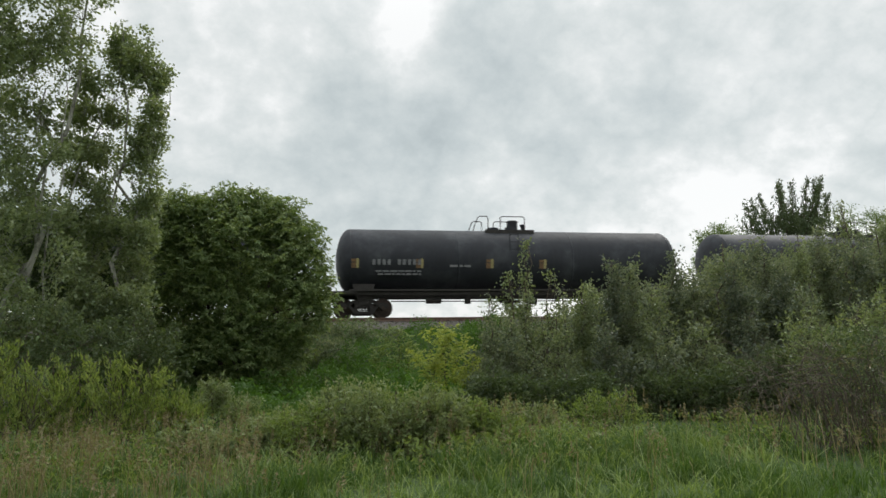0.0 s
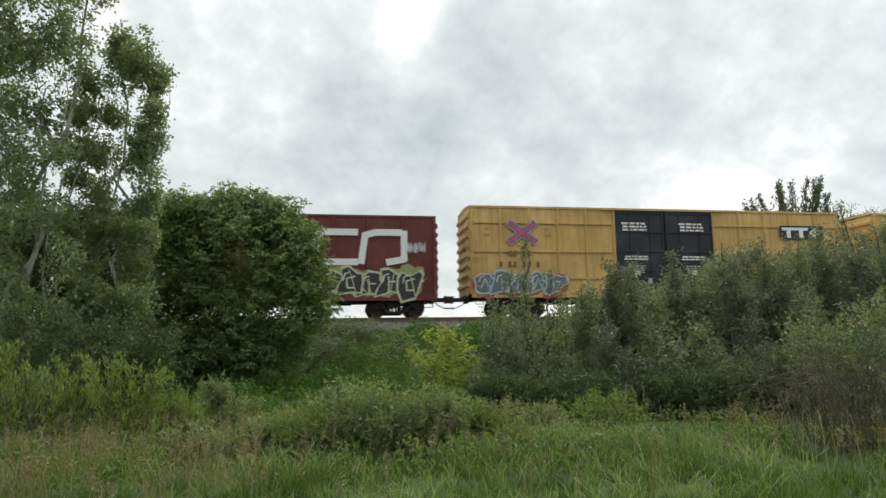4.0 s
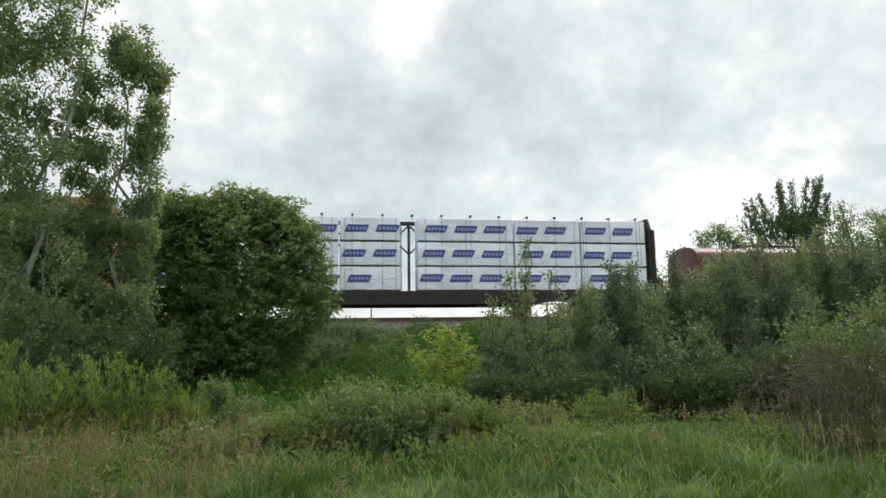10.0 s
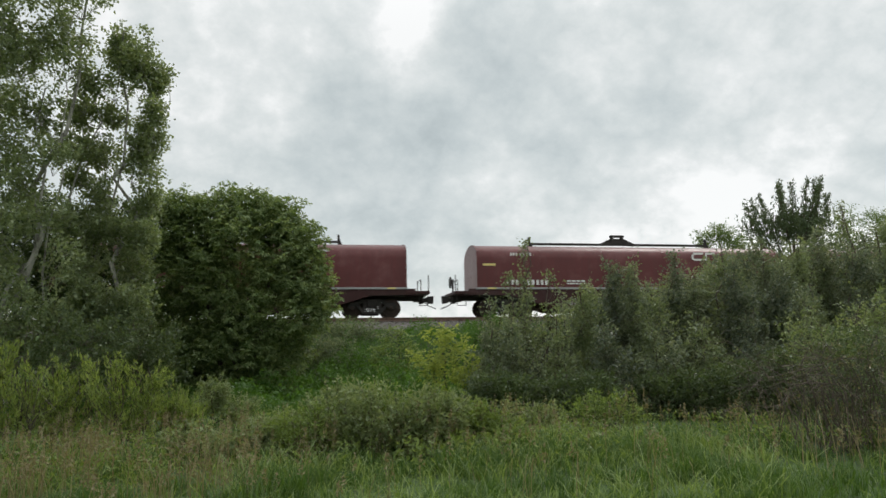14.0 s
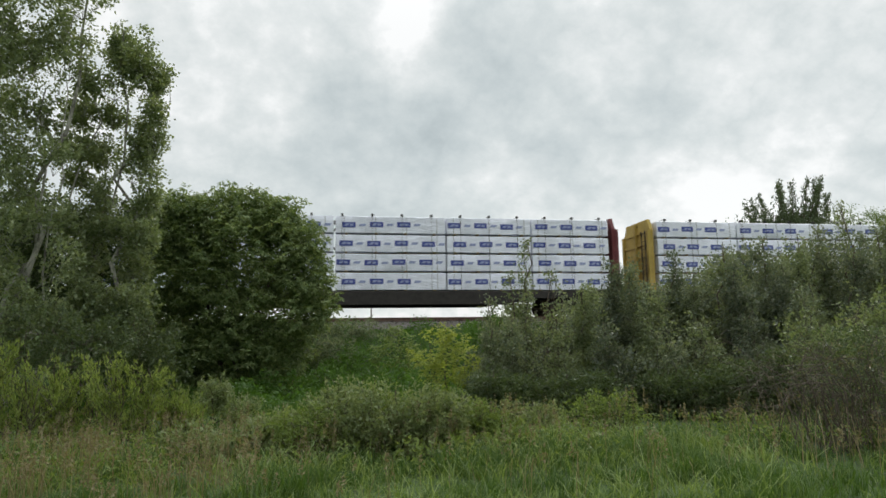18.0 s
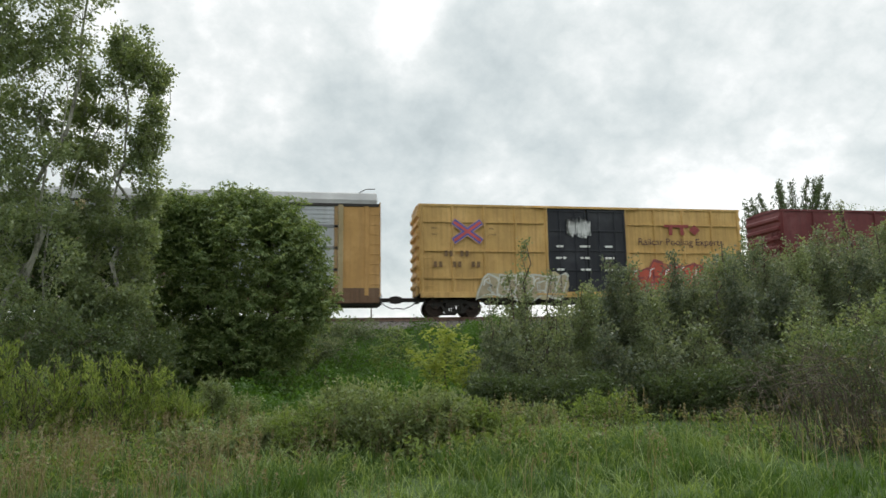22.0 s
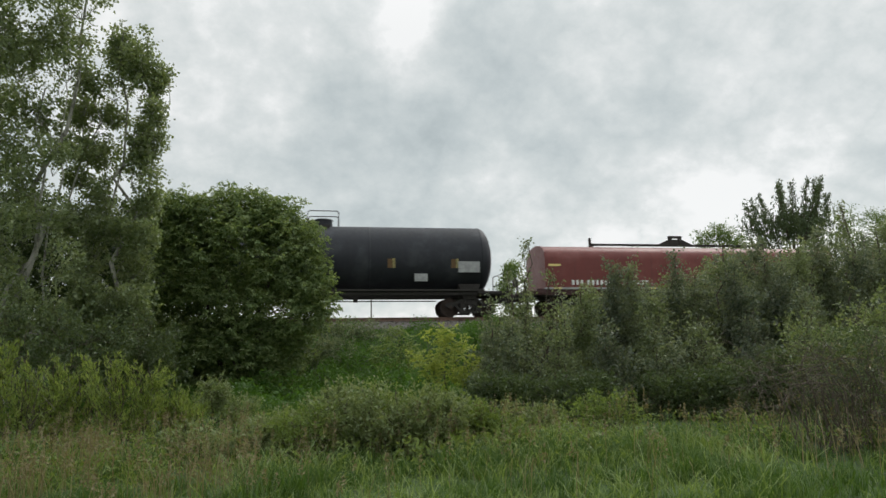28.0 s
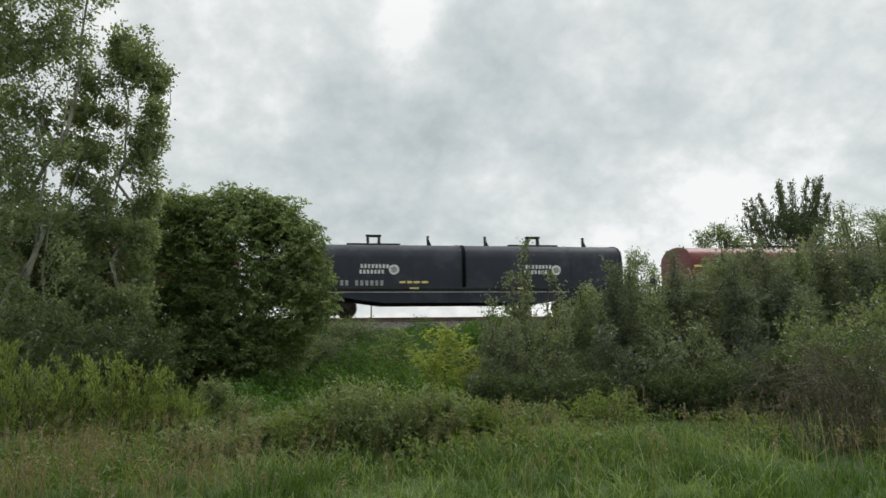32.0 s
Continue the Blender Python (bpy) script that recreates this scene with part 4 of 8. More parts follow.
    willow(-4.67, 10.92,
        [((-0.08, 0.01, 0), (-0.18, 0.03, 1.54), 0.015), ((0.12, -0.02, 0), (0.23, -0.04, 1.58), 0.015), ((0.33, -0.06, 0), (0.45, -0.08, 1.41), 0.012)],
        [(-0.04, 0.01, 0.8, 0.42, 0.42, 0.42), (0.37, -0.06, 0.75, 0.42, 0.42, 0.41), (-0.39, 0.06, 1.01, 0.42, 0.47, 0.51), (0.13, -0.02, 1.21, 0.19, 0.24,
            0.29), (0.47, -0.08, 1.12, 0.14, 0.19, 0.25), (-0.12, 0.02, 1.33, 0.14, 0.19, 0.25), (0.15, -0.03, 0.39, 0.59, 0.42, 0.25)], seed=21)
    willow(-4.08, 11.43,
        [((-0.09, 0.01, 0), (-0.18, 0.03, 1.44), 0.015), ((0.09, -0.01, 0), (0.25, -0.04, 1.47), 0.015), ((0.26, -0.04, 0), (0.48, -0.08, 1.38), 0.012)],
        [(-0.05, 0.01, 0.74, 0.45, 0.44, 0.43), (0.38, -0.06, 0.78, 0.41, 0.41, 0.4), (0.06, -0.01, 1.08, 0.18, 0.24, 0.31), (0.45, -0.07, 1.12, 0.16, 0.23,
            0.31), (-0.16, 0.03, 1.04, 0.13, 0.2, 0.27), (0.14, -0.02, 0.42, 0.54, 0.39, 0.23)], seed=22)
    willow(-3.03, 10.95,
        [((-0.13, 0.02, 0), (-0.3, 0.05, 1.39), 0.014), ((0.04, -0.01, 0), (0.16, -0.03, 1.51), 0.014), ((0.17, -0.03, 0), (0.46, -0.08, 1.38), 0.012),
            ((-0.04, 0.01, 0), (-0.13, 0.02, 1.38), 0.012)],
        [(-0.19, 0.03, 0.84, 0.37, 0.38, 0.38), (0.23, -0.04, 0.83, 0.31, 0.37, 0.42), (0.12, -0.02, 0.58, 0.44, 0.38, 0.31), (0.46, -0.08, 1.16, 0.1, 0.2,
            0.3), (0.27, -0.05, 1.25, 0.1, 0.21, 0.33), (0.05, -0.01, 1.21, 0.1, 0.21, 0.31), (-0.21, 0.03, 1.17, 0.11, 0.2, 0.28), (0.01, -0, 0.34, 0.52, 0.36,
            0.19)], seed=23)
    willow(-2.65, 11.80,
        [((0, 0, 0), (0.02, -0, 0.8), 0.012)],
        [(0.03, -0, 0.58, 0.25, 0.24, 0.23), (0.31, -0.05, 0.44, 0.28, 0.25, 0.21)], seed=24)
    undershrub(-7.66, 18.52,
        [((0, 0, 0), (-0.3, 0.05, 3.28), 0.03), ((0.42, -0.07, 0), (0.42, -0.07, 3.27), 0.03)],
        [(-0.25, 0.04, 2.63, 1.3, 1.01, 0.72), (1.17, -0.2, 2.61, 1.15, 0.94, 0.72), (-0.02, 0, 3.42, 1.01, 0.83, 0.65), (2.18, -0.36, 2.38, 0.86, 0.76,
            0.65)], seed=33)
    undershrub(-6.08, 15.21,
        [((0, 0, 0), (-0.19, 0.03, 2.27), 0.03), ((0.35, -0.06, 0), (0.51, -0.09, 2.26), 0.03)],
        [(-0.16, 0.03, 1.8, 1.31, 1.01, 0.71), (1.01, -0.17, 1.67, 1.07, 0.86, 0.65), (0.01, -0, 1.1, 1.42, 1.01, 0.59)], seed=31)
    undershrub(-4.30, 16.44,
        [((0, 0, 0), (-0.19, 0.03, 2.31), 0.03)],
        [(-0.16, 0.03, 1.79, 0.99, 0.89, 0.79), (0.38, -0.06, 1.26, 0.79, 0.66, 0.53), (-0.64, 0.11, 1.15, 1.05, 0.79, 0.53)], seed=32)
    willow_dull(-0.31, 9.18,
        [((-0.04, 0.01, 0), (-0.1, 0.02, 0.79), 0.012), ((0.07, -0.01, 0), (0.19, -0.03, 0.75), 0.012)],
        [(-0.1, 0.02, 0.46, 0.38, 0.33, 0.27), (0.23, -0.04, 0.53, 0.34, 0.32, 0.31), (-0.31, 0.05, 0.32, 0.31, 0.25, 0.2), (0.05, -0.01, 0.21, 0.46, 0.32,
            0.18)], seed=41)
    grey_shrub(0.33, 9.27,
        [((-0.08, 0.01, 0), (-0.15, 0.02, 0.95), 0.014), ((0.11, -0.02, 0), (0.23, -0.04, 0.98), 0.014)],
        [(-0.15, 0.02, 0.58, 0.37, 0.37, 0.36), (0.19, -0.03, 0.65, 0.41, 0.41, 0.41), (0, -0, 0.32, 0.47, 0.37, 0.27)], seed=42)
    grey_shrub(0.98, 9.26,
        [((-0.04, 0.01, 0), (-0.12, 0.02, 0.93), 0.014), ((0.11, -0.02, 0), (0.23, -0.04, 0.89), 0.014)],
        [(-0.12, 0.02, 0.52, 0.39, 0.39, 0.38), (0.22, -0.04, 0.55, 0.36, 0.37, 0.38), (0.03, -0.01, 0.26, 0.47, 0.36, 0.25)], seed=43)
    willow_dull(1.72, 9.65,
        [((-0.04, 0.01, 0), (-0.13, 0.02, 0.89), 0.014), ((0.08, -0.01, 0), (0.19, -0.03, 0.81), 0.014)],
        [(-0.09, 0.02, 0.49, 0.4, 0.39, 0.38), (0.27, -0.04, 0.41, 0.37, 0.36, 0.35), (0.06, -0.01, 0.18, 0.5, 0.37, 0.25)], seed=50)
    grey_shrub(-2.08, 13.02,
        [((-0.05, 0.01, 0), (-0.09, 0.02, 0.85), 0.012)],
        [(-0.05, 0.01, 0.65, 0.32, 0.32, 0.32), (0.44, -0.07, 0.34, 0.38, 0.34, 0.3)], seed=44)
    willow_dull(4.21, 10.25,
        [((-0.09, 0.01, 0), (-0.2, 0.03, 0.65), 0.012), ((0.18, -0.03, 0), (0.29, -0.05, 0.69), 0.012)],
        [(-0.3, 0.05, 0.35, 0.46, 0.38, 0.31), (0.23, -0.04, 0.39, 0.46, 0.39, 0.33)], seed=45)
    grey_shrub(2.91, 10.26,
        [((-0.04, 0.01, 0), (-0.15, 0.02, 0.6), 0.012), ((0.09, -0.01, 0), (0.2, -0.03, 0.64), 0.012)],
        [(-0.2, 0.03, 0.3, 0.43, 0.37, 0.31), (0.28, -0.05, 0.3, 0.43, 0.36, 0.29)], seed=54)
    grey_shrub(-1.95, 9.65,
        [((0, 0, 0), (0.03, -0.01, 0.53), 0.012)],
        [(0.04, -0.01, 0.31, 0.31, 0.24, 0.17), (0.56, -0.09, 0.27, 0.34, 0.26, 0.17), (0.93, -0.16, 0.34, 0.28, 0.23, 0.17)], seed=46)
    bank_shrub(-1.78, 19.05,
        [((0, 0, 0), (0.01, -0, 0.55), 0.012), ((0.76, -0.13, 0), (0.77, -0.13, 0.84), 0.012)],
        [(-0.29, 0.05, 0.25, 0.63, 0.52, 0.41), (0.77, -0.13, 0.39, 0.71, 0.57, 0.44), (1.83, -0.31, 0.68, 0.63, 0.52, 0.41)], seed=47)
    bank_shrub(0.75, 17.11,
        [((0, 0, 0), (0, -0, 0.88), 0.012)],
        [(-0.28, 0.05, 0.47, 0.65, 0.51, 0.37), (0.7, -0.12, 0.73, 0.58, 0.5, 0.43), (-1.11, 0.19, 0.13, 0.65, 0.5, 0.35)], seed=48)
    bank_shrub(4.12, 18.57,
        [((0, 0, 0), (0.02, -0, 2.01), 0.015)],
        [(-0.14, 0.02, 1.54, 0.58, 0.56, 0.55), (0.31, -0.05, 0.9, 0.64, 0.64, 0.64)], seed=49)
    lime_sapling(2.58, 14.78,
        [((0, 0, 0), (-0.11, 0.02, 1.81), 0.02), ((0.06, -0.01, 0), (0.44, -0.07, 1.43), 0.015), ((-0.12, 0.02, 0), (-0.45, 0.08, 1.63), 0.012)],
        [(-0.24, 0.04, 1.61, 0.38, 0.32, 0.25), (0.17, -0.03, 1.53, 0.28, 0.27, 0.25), (0.16, -0.03, 1.06, 0.53, 0.47, 0.41), (-0.46, 0.08, 1.19, 0.33, 0.31,
            0.28), (0.5, -0.08, 0.79, 0.33, 0.32, 0.31), (-0.12, 0.02, 1.31, 0.41, 0.37, 0.33), (-0.01, 0, 0.69, 0.53, 0.41, 0.28)], seed=51)
    pale_sapling(2.10, 20.94,
        [((-0.05, 0.01, 0), (-0.05, 0.01, 2), 0.02), ((0.12, -0.02, 0), (0.3, -0.05, 1.73), 0.015)],
        [(-0.05, 0.01, 1.7, 0.43, 0.39, 0.36), (-0.31, 0.05, 1.22, 0.61, 0.52, 0.43), (0.28, -0.05, 1.04, 0.5, 0.46, 0.43), (-0.14, 0.02, 0.7, 0.71, 0.55,
            0.39)], seed=52)
    crest_shrub(0.89, 25.20,
        [((0, 0, 0), (-0.01, 0, 1.74), 0.012)],
        [(-0.42, 0.07, 1.22, 0.76, 0.59, 0.42), (0.51, -0.09, 1.27, 0.76, 0.57, 0.38), (-1.04, 0.17, 1.12, 0.64, 0.57, 0.51), (1.24, -0.21, 1.09, 0.55, 0.4,
            0.25)], seed=56)
    crest_shrub(-0.48, 22.39,
        [((0, 0, 0), (-0.01, 0, 1.97), 0.012)],
        [(-0.01, 0, 1.51, 0.67, 0.56, 0.45), (0.72, -0.12, 1.41, 0.67, 0.54, 0.41), (-0.55, 0.09, 1.06, 0.67, 0.58, 0.48)], seed=57)
    bank_shrub(1.24, 14.49,
        [((0, 0, 0), (-0, 0, 0.86), 0.012), ((0.36, -0.06, 0), (0.42, -0.07, 0.8), 0.012)],
        [(-0.12, 0.02, 0.37, 0.57, 0.45, 0.34), (0.59, -0.1, 0.32, 0.54, 0.45, 0.37), (1.3, -0.22, 0.28, 0.49, 0.41, 0.32)], seed=58)
    bank_shrub(0.61, 22.20,
        [((0, 0, 0), (-0, 0, 1.58), 0.012)],
        [(-0, 0, 1.04, 0.82, 0.62, 0.41), (1.09, -0.18, 0.75, 0.67, 0.52, 0.37), (-1.08, 0.18, 0.6, 0.75, 0.56, 0.37)], seed=59)
    bank_shrub(4.77, 21.51,
        [((0, 0, 0), (0.03, -0.01, 2.26), 0.012)],
        [(-0.07, 0.01, 1.89, 0.56, 0.47, 0.37), (0.39, -0.07, 2.16, 0.45, 0.39, 0.34)], seed=60)
    light_shrub(9.45, 11.60,
        [((-0.05, 0.01, 0), (-0.14, 0.02, 1.9), 0.02), ((0.11, -0.02, 0), (0.52, -0.09, 2), 0.02), ((0.32, -0.05, 0), (1, -0.17, 2.43), 0.02)],
        [(-0.37, 0.06, 1.68, 0.55, 0.47, 0.4), (0.27, -0.04, 1.57, 0.66, 0.58, 0.5), (0.92, -0.15, 2.16, 0.26, 0.32, 0.37), (-0.22, 0.04, 0.93, 0.83, 0.72,
            0.61), (0.76, -0.13, 1.13, 0.66, 0.72, 0.77)], seed=71)
    thicket(5.45, 17.54,
        [((0, 0, 0), (0.04, -0.01, 2.28), 0.03), ((-0.75, 0.13, 0), (-0.88, 0.15, 1.68), 0.02)],
        [(0, -0, 1.07, 1.23, 1.16, 1.08), (-1.05, 0.18, 0.93, 0.77, 0.85, 0.93), (0.9, -0.15, 0.9, 0.93, 1, 1.08), (-0.17, 0.03, 0.17, 1.39, 1, 0.62)], seed=161)
    thicket(7.48, 17.40,
        [((0, 0, 0), (0.1, -0.02, 2.88), 0.03), ((-0.61, 0.1, 0), (-0.7, 0.12, 2.27), 0.02)],
        [(0.2, -0.03, 1.79, 1.17, 1.17, 1.17), (-0.72, 0.12, 1.65, 0.78, 0.86, 0.94), (0.97, -0.16, 1.94, 0.78, 0.86, 0.94), (-0.02, 0, 0.43, 1.56, 1.17,
            0.78)], seed=162)
    thicket(9.55, 17.26,
        [((0, 0, 0), (0.17, -0.03, 3.5), 0.03), ((0.46, -0.08, 0), (0.77, -0.13, 3.17), 0.02)],
        [(0.17, -0.03, 2.23, 1.18, 1.18, 1.18), (-0.69, 0.11, 2.25, 0.79, 0.83, 0.87), (1.03, -0.17, 2.38, 0.79, 0.95, 1.1), (-0.02, 0, 0.54, 1.58, 1.26,
            0.95)], seed=163)
    thicket(11.66, 17.11,
        [((0, 0, 0), (0.25, -0.04, 3.97), 0.03), ((-0.31, 0.05, 0), (-0.26, 0.04, 3.49), 0.02)],
        [(0.08, -0.01, 2.85, 1.27, 1.23, 1.19), (-0.61, 0.1, 3.02, 0.8, 0.88, 0.96), (0.94, -0.16, 2.84, 0.8, 0.88, 0.96), (0.01, -0, 0.96, 1.59, 1.35, 1.12)], seed=164)
    thicket(13.81, 16.95,
        [((0, 0, 0), (0.33, -0.06, 4.29), 0.03), ((0.78, -0.13, 0), (1.26, -0.21, 3.95), 0.02)],
        [(0.06, -0.01, 3.16, 1.29, 1.21, 1.13), (1.33, -0.22, 3.14, 0.97, 1.13, 1.29), (0.04, -0.01, 1.24, 1.77, 1.45, 1.13)], seed=165)
    # shrubs along the thicket's foot; their darkened leaf green carries the shade there
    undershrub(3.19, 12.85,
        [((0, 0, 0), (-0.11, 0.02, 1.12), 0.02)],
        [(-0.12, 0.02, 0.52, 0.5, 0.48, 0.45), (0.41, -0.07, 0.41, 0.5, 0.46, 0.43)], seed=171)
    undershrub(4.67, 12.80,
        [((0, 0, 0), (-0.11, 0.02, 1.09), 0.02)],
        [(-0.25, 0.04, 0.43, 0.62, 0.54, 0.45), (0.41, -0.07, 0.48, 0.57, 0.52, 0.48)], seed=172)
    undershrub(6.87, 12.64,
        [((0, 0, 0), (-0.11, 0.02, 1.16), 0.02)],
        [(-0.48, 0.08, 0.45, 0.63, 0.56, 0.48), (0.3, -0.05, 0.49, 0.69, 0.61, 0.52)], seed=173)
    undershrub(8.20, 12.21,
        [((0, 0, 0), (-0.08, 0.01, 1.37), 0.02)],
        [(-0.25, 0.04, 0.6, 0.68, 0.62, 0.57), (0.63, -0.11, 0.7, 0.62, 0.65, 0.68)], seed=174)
    pale_tree(25.95, 42.30,
        [((-0.08, 0.01, 0), (0.8, -0.13, 9.53), 0.09), ((0.49, -0.08, 0), (1.72, -0.29, 8.72), 0.06)],
        [(0.65, -0.11, 9.05, 1.01, 0.82, 0.62), (-0.43, 0.07, 8.55, 0.78, 0.66, 0.55), (1.69, -0.28, 8.32, 0.94, 0.78, 0.62), (0.41, -0.07, 6.75, 1.75, 1.75,
            1.75)], seed=82)
    pale_tree(19.69, 41.32,
        [((0, 0, 0), (0.35, -0.06, 7.69), 0.08)],
        [(0.2, -0.03, 7.01, 0.75, 0.71, 0.67), (0.69, -0.11, 5.8, 0.97, 1.01, 1.04), (-0.27, 0.05, 5.06, 0.97, 0.97, 0.97), (0.21, -0.03, 3.75, 1.27, 1.19,
            1.12)], seed=83)
    pale_tree(36.08, 42.63,
        [((0, 0, 0), (0.9, -0.15, 11.02), 0.1), ((1.58, -0.26, 0), (3.08, -0.52, 10.36), 0.08)],
        [(0.85, -0.14, 10.51, 0.89, 0.85, 0.81), (2.86, -0.48, 10.23, 0.98, 0.81, 0.65), (1.67, -0.28, 8.5, 2.44, 2.03, 1.63), (4.23, -0.71, 9.71, 1.22, 1.22,
            1.22)], seed=84)
    pale_tree(11.54, 42.68,
        [((0, 0, 0), (0.22, -0.04, 6.74), 0.05)],
        [(0.21, -0.04, 6.37, 0.52, 0.56, 0.6), (-0.12, 0.02, 5.06, 0.67, 0.82, 0.97), (0.47, -0.08, 3.93, 0.67, 0.71, 0.75)], seed=85)
    grey_shrub(-0.01, 9.74,
        [((0, 0, 0), (-0.04, 0.01, 0.97), 0.012), ((0.12, -0.02, 0), (0.16, -0.03, 0.88), 0.012)],
        [(-0.07, 0.01, 0.62, 0.34, 0.33, 0.33), (0.28, -0.05, 0.77, 0.29, 0.28, 0.28), (0.13, -0.02, 0.34, 0.49, 0.39, 0.29)], seed=241)
    willow_dull(0.72, 9.92,
        [((0, 0, 0), (-0.04, 0.01, 1.02), 0.012), ((0.12, -0.02, 0), (0.2, -0.03, 0.93), 0.012)],
        [(-0.08, 0.01, 0.68, 0.34, 0.32, 0.3), (0.2, -0.03, 0.57, 0.35, 0.33, 0.3), (0.12, -0.02, 0.29, 0.5, 0.39, 0.29)], seed=242)
    grey_shrub(1.40, 9.40,
        [((0, 0, 0), (-0.04, 0.01, 0.95), 0.012), ((0.12, -0.02, 0), (0.19, -0.03, 0.91), 0.012)],
        [(-0.08, 0.01, 0.64, 0.32, 0.31, 0.29), (0.22, -0.04, 0.6, 0.32, 0.31, 0.29), (0.03, -0, 0.3, 0.48, 0.38, 0.27)], seed=243)
    grey_shrub(-0.83, 9.67,
        [((0, 0, 0), (-0.02, 0, 0.57), 0.012), ((0.12, -0.02, 0), (0.21, -0.03, 0.61), 0.012)],
        [(-0.06, 0.01, 0.34, 0.32, 0.27, 0.22), (0.29, -0.05, 0.38, 0.32, 0.28, 0.24)], seed=244)
    willow_dull(2.15, 9.68,
        [((0, 0, 0), (-0.05, 0.01, 0.71), 0.012), ((0.12, -0.02, 0), (0.19, -0.03, 0.67), 0.012)],
        [(-0.1, 0.02, 0.4, 0.34, 0.3, 0.27), (0.26, -0.04, 0.31, 0.34, 0.29, 0.23)], seed=245)
    thicket(12.85, 19.14,
        [((0, 0, 0), (0.2, -0.03, 3.35), 0.02), ((1.21, -0.2, 0), (1.43, -0.24, 3.33), 0.02)],
        [(-0.38, 0.06, 2.56, 1.07, 0.89, 0.71), (1.37, -0.23, 2.62, 1.07, 0.91, 0.75), (-1.8, 0.3, 2.31, 0.89, 0.75, 0.61), (2.6, -0.43, 2.61, 1.07, 0.89,
            0.71), (0.41, -0.07, 1.58, 2.14, 1.42, 0.71)], seed=166)
    undershrub(-5.02, 23.15,
        [((0, 0, 0), (-0.09, 0.02, 3.11), 0.02)],
        [(-0.26, 0.04, 2.83, 1.12, 0.97, 0.82), (1.21, -0.2, 2.53, 1.12, 0.93, 0.75), (-1.72, 0.29, 2.67, 1.12, 0.97, 0.82), (0.33, -0.06, 1.62, 2.05, 1.4,
            0.75)], seed=35)


def build_grass():
    rng = np.random.default_rng(77)

    def tall(pts, lo, hi, f=0.45):
        return np.array([lo + (hi - lo) * (0.5 + noise.noise((float(a) * f, float(b) * f, 6.0))) for a, b, _ in pts])
    # rich grass nearest the camera, in tufts
    p = scatter(rng, 6200, -5.5, 9.5, 5.3, 9.6, lambda a, b: 0.4 if a > 0.70 * b else 1.0)
    p = np.repeat(p, 10, 0)
    p[:, :2] += rng.normal(size=(len(p), 2)) * 0.035
    p = p[np.array([noise.noise((float(a) * 1.3, float(b) * 1.3, 3)) > -0.15 for a, b, _ in p])]
    blades("meadow_grass", p, tall(p, 0.08, 0.38, 0.9), 0.009, rng, M_GRASS, "fresh green meadow grass", "grass", 0.8)
    p = scatter(rng, 1700, -4.5, 9.0, 5.4, 9.9, lambda a, b: 0.2 if a > 0.70 * b else 0.9 if a > -0.1 * b else 0.6)
    p = np.repeat(p, 6, 0)
    p[:, :2] += rng.normal(size=(len(p), 2)) * 0.05
    blades("long_grass", p, tall(p, 0.16, 0.44, 0.8), 0.011, rng, M_LONGGRASS, "long arching green grass blades", "grass", 1.6)
    # under the thicket and the cane bush little grass grows
    def open_ground(a, b):
        return (0.0 if a > 0.17 * b and b > 10.3 else 1.0) * (0.4 if a > 0.70 * b else 1.0)
    p = np.repeat(scatter(rng, 3200, -11, 14, 9.2, 20.0, open_ground), 6, 0)
    p[:, :2] += rng.normal(size=(len(p), 2)) * 0.08
    blades("rough_grass", p, tall(p, 0.12, 0.36), 0.014, rng, M_GRASS, "rough grass between the shrubs", "grass", 0.6)

    def dry(a, b):
        """Dead growth stands in the weedy side and along the edge of the shrubs."""
        k = (0.5 + noise.noise((a * 0.9, b * 0.9, 4))) * (0.0 if a > 0.17 * b and b > 10.3 else 1.0)
        if a < -0.10 * b:
            return 0.55 * k
        if a < 0.06 * b:
            return 0.7 * k if b > 8.2 else 0.18 * k
        return 0.6 * k if b > 8.9 else 0.05
    p = np.repeat(scatter(rng, 3600, -6, 10.5, 6.0, 11.0, dry), 4, 0)
    p[:, :2] += rng.normal(size=(len(p), 2)) * 0.05
    blades("dry_grass", p, tall(p, 0.22, 0.66, 1.2), 0.007, rng, M_STRAW, "dry straw-coloured grass stems", "grass", 0.45)
    heads = scatter(rng, 3600, -6.0, 9.5, 6.4, 11.0, dry)
    h = tall(heads, 0.28, 0.74, 1.3)
    blades("seed_stalks", heads, h * 1.05, 0.006, rng, M_STRAW, "brown seed stalks over the grass", "grass", 0.15)
    pts = np.repeat(heads, 30, 0)
    t = rng.uniform(0, 1, len(pts))
    pts[:, 2] += np.repeat(h, 30) * (0.66 + 0.38 * t)
    pts[:, :2] += rng.normal(size=(len(pts), 2)) * (0.028 * (1.1 - t))[:, None]
    tagged(part("seed_heads", leaf_mesh("seed_heads", pts, 0.036, 0.4, rng, 0.0, -1.0), M_RUSSET), "tan seed heads over the grass", "grass", kind="stuff")
    # broad-leaved weeds in the grass edge
    w = np.repeat(scatter(rng, 3000, -9, 11, 7.6, 13.0, lambda a, b: open_ground(a, b) * (0.9 if noise.noise((a * 0.4 + 3, b * 0.4, 8)) > -0.05 else 0.2)), 16, 0)
    u = rng.uniform(0, 1, len(w))
    w[:, 2] += u * 0.42
    w[:, :2] += rng.normal(size=(len(w), 2)) * 0.10
    tagged(part("edge_weeds", leaf_mesh("edge_weeds", w, 0.08, 0.24, rng, 0.1, -0.6), M_WEEDLIGHT), "leafy weeds along the edge of the grass", "weeds", kind="stuff")
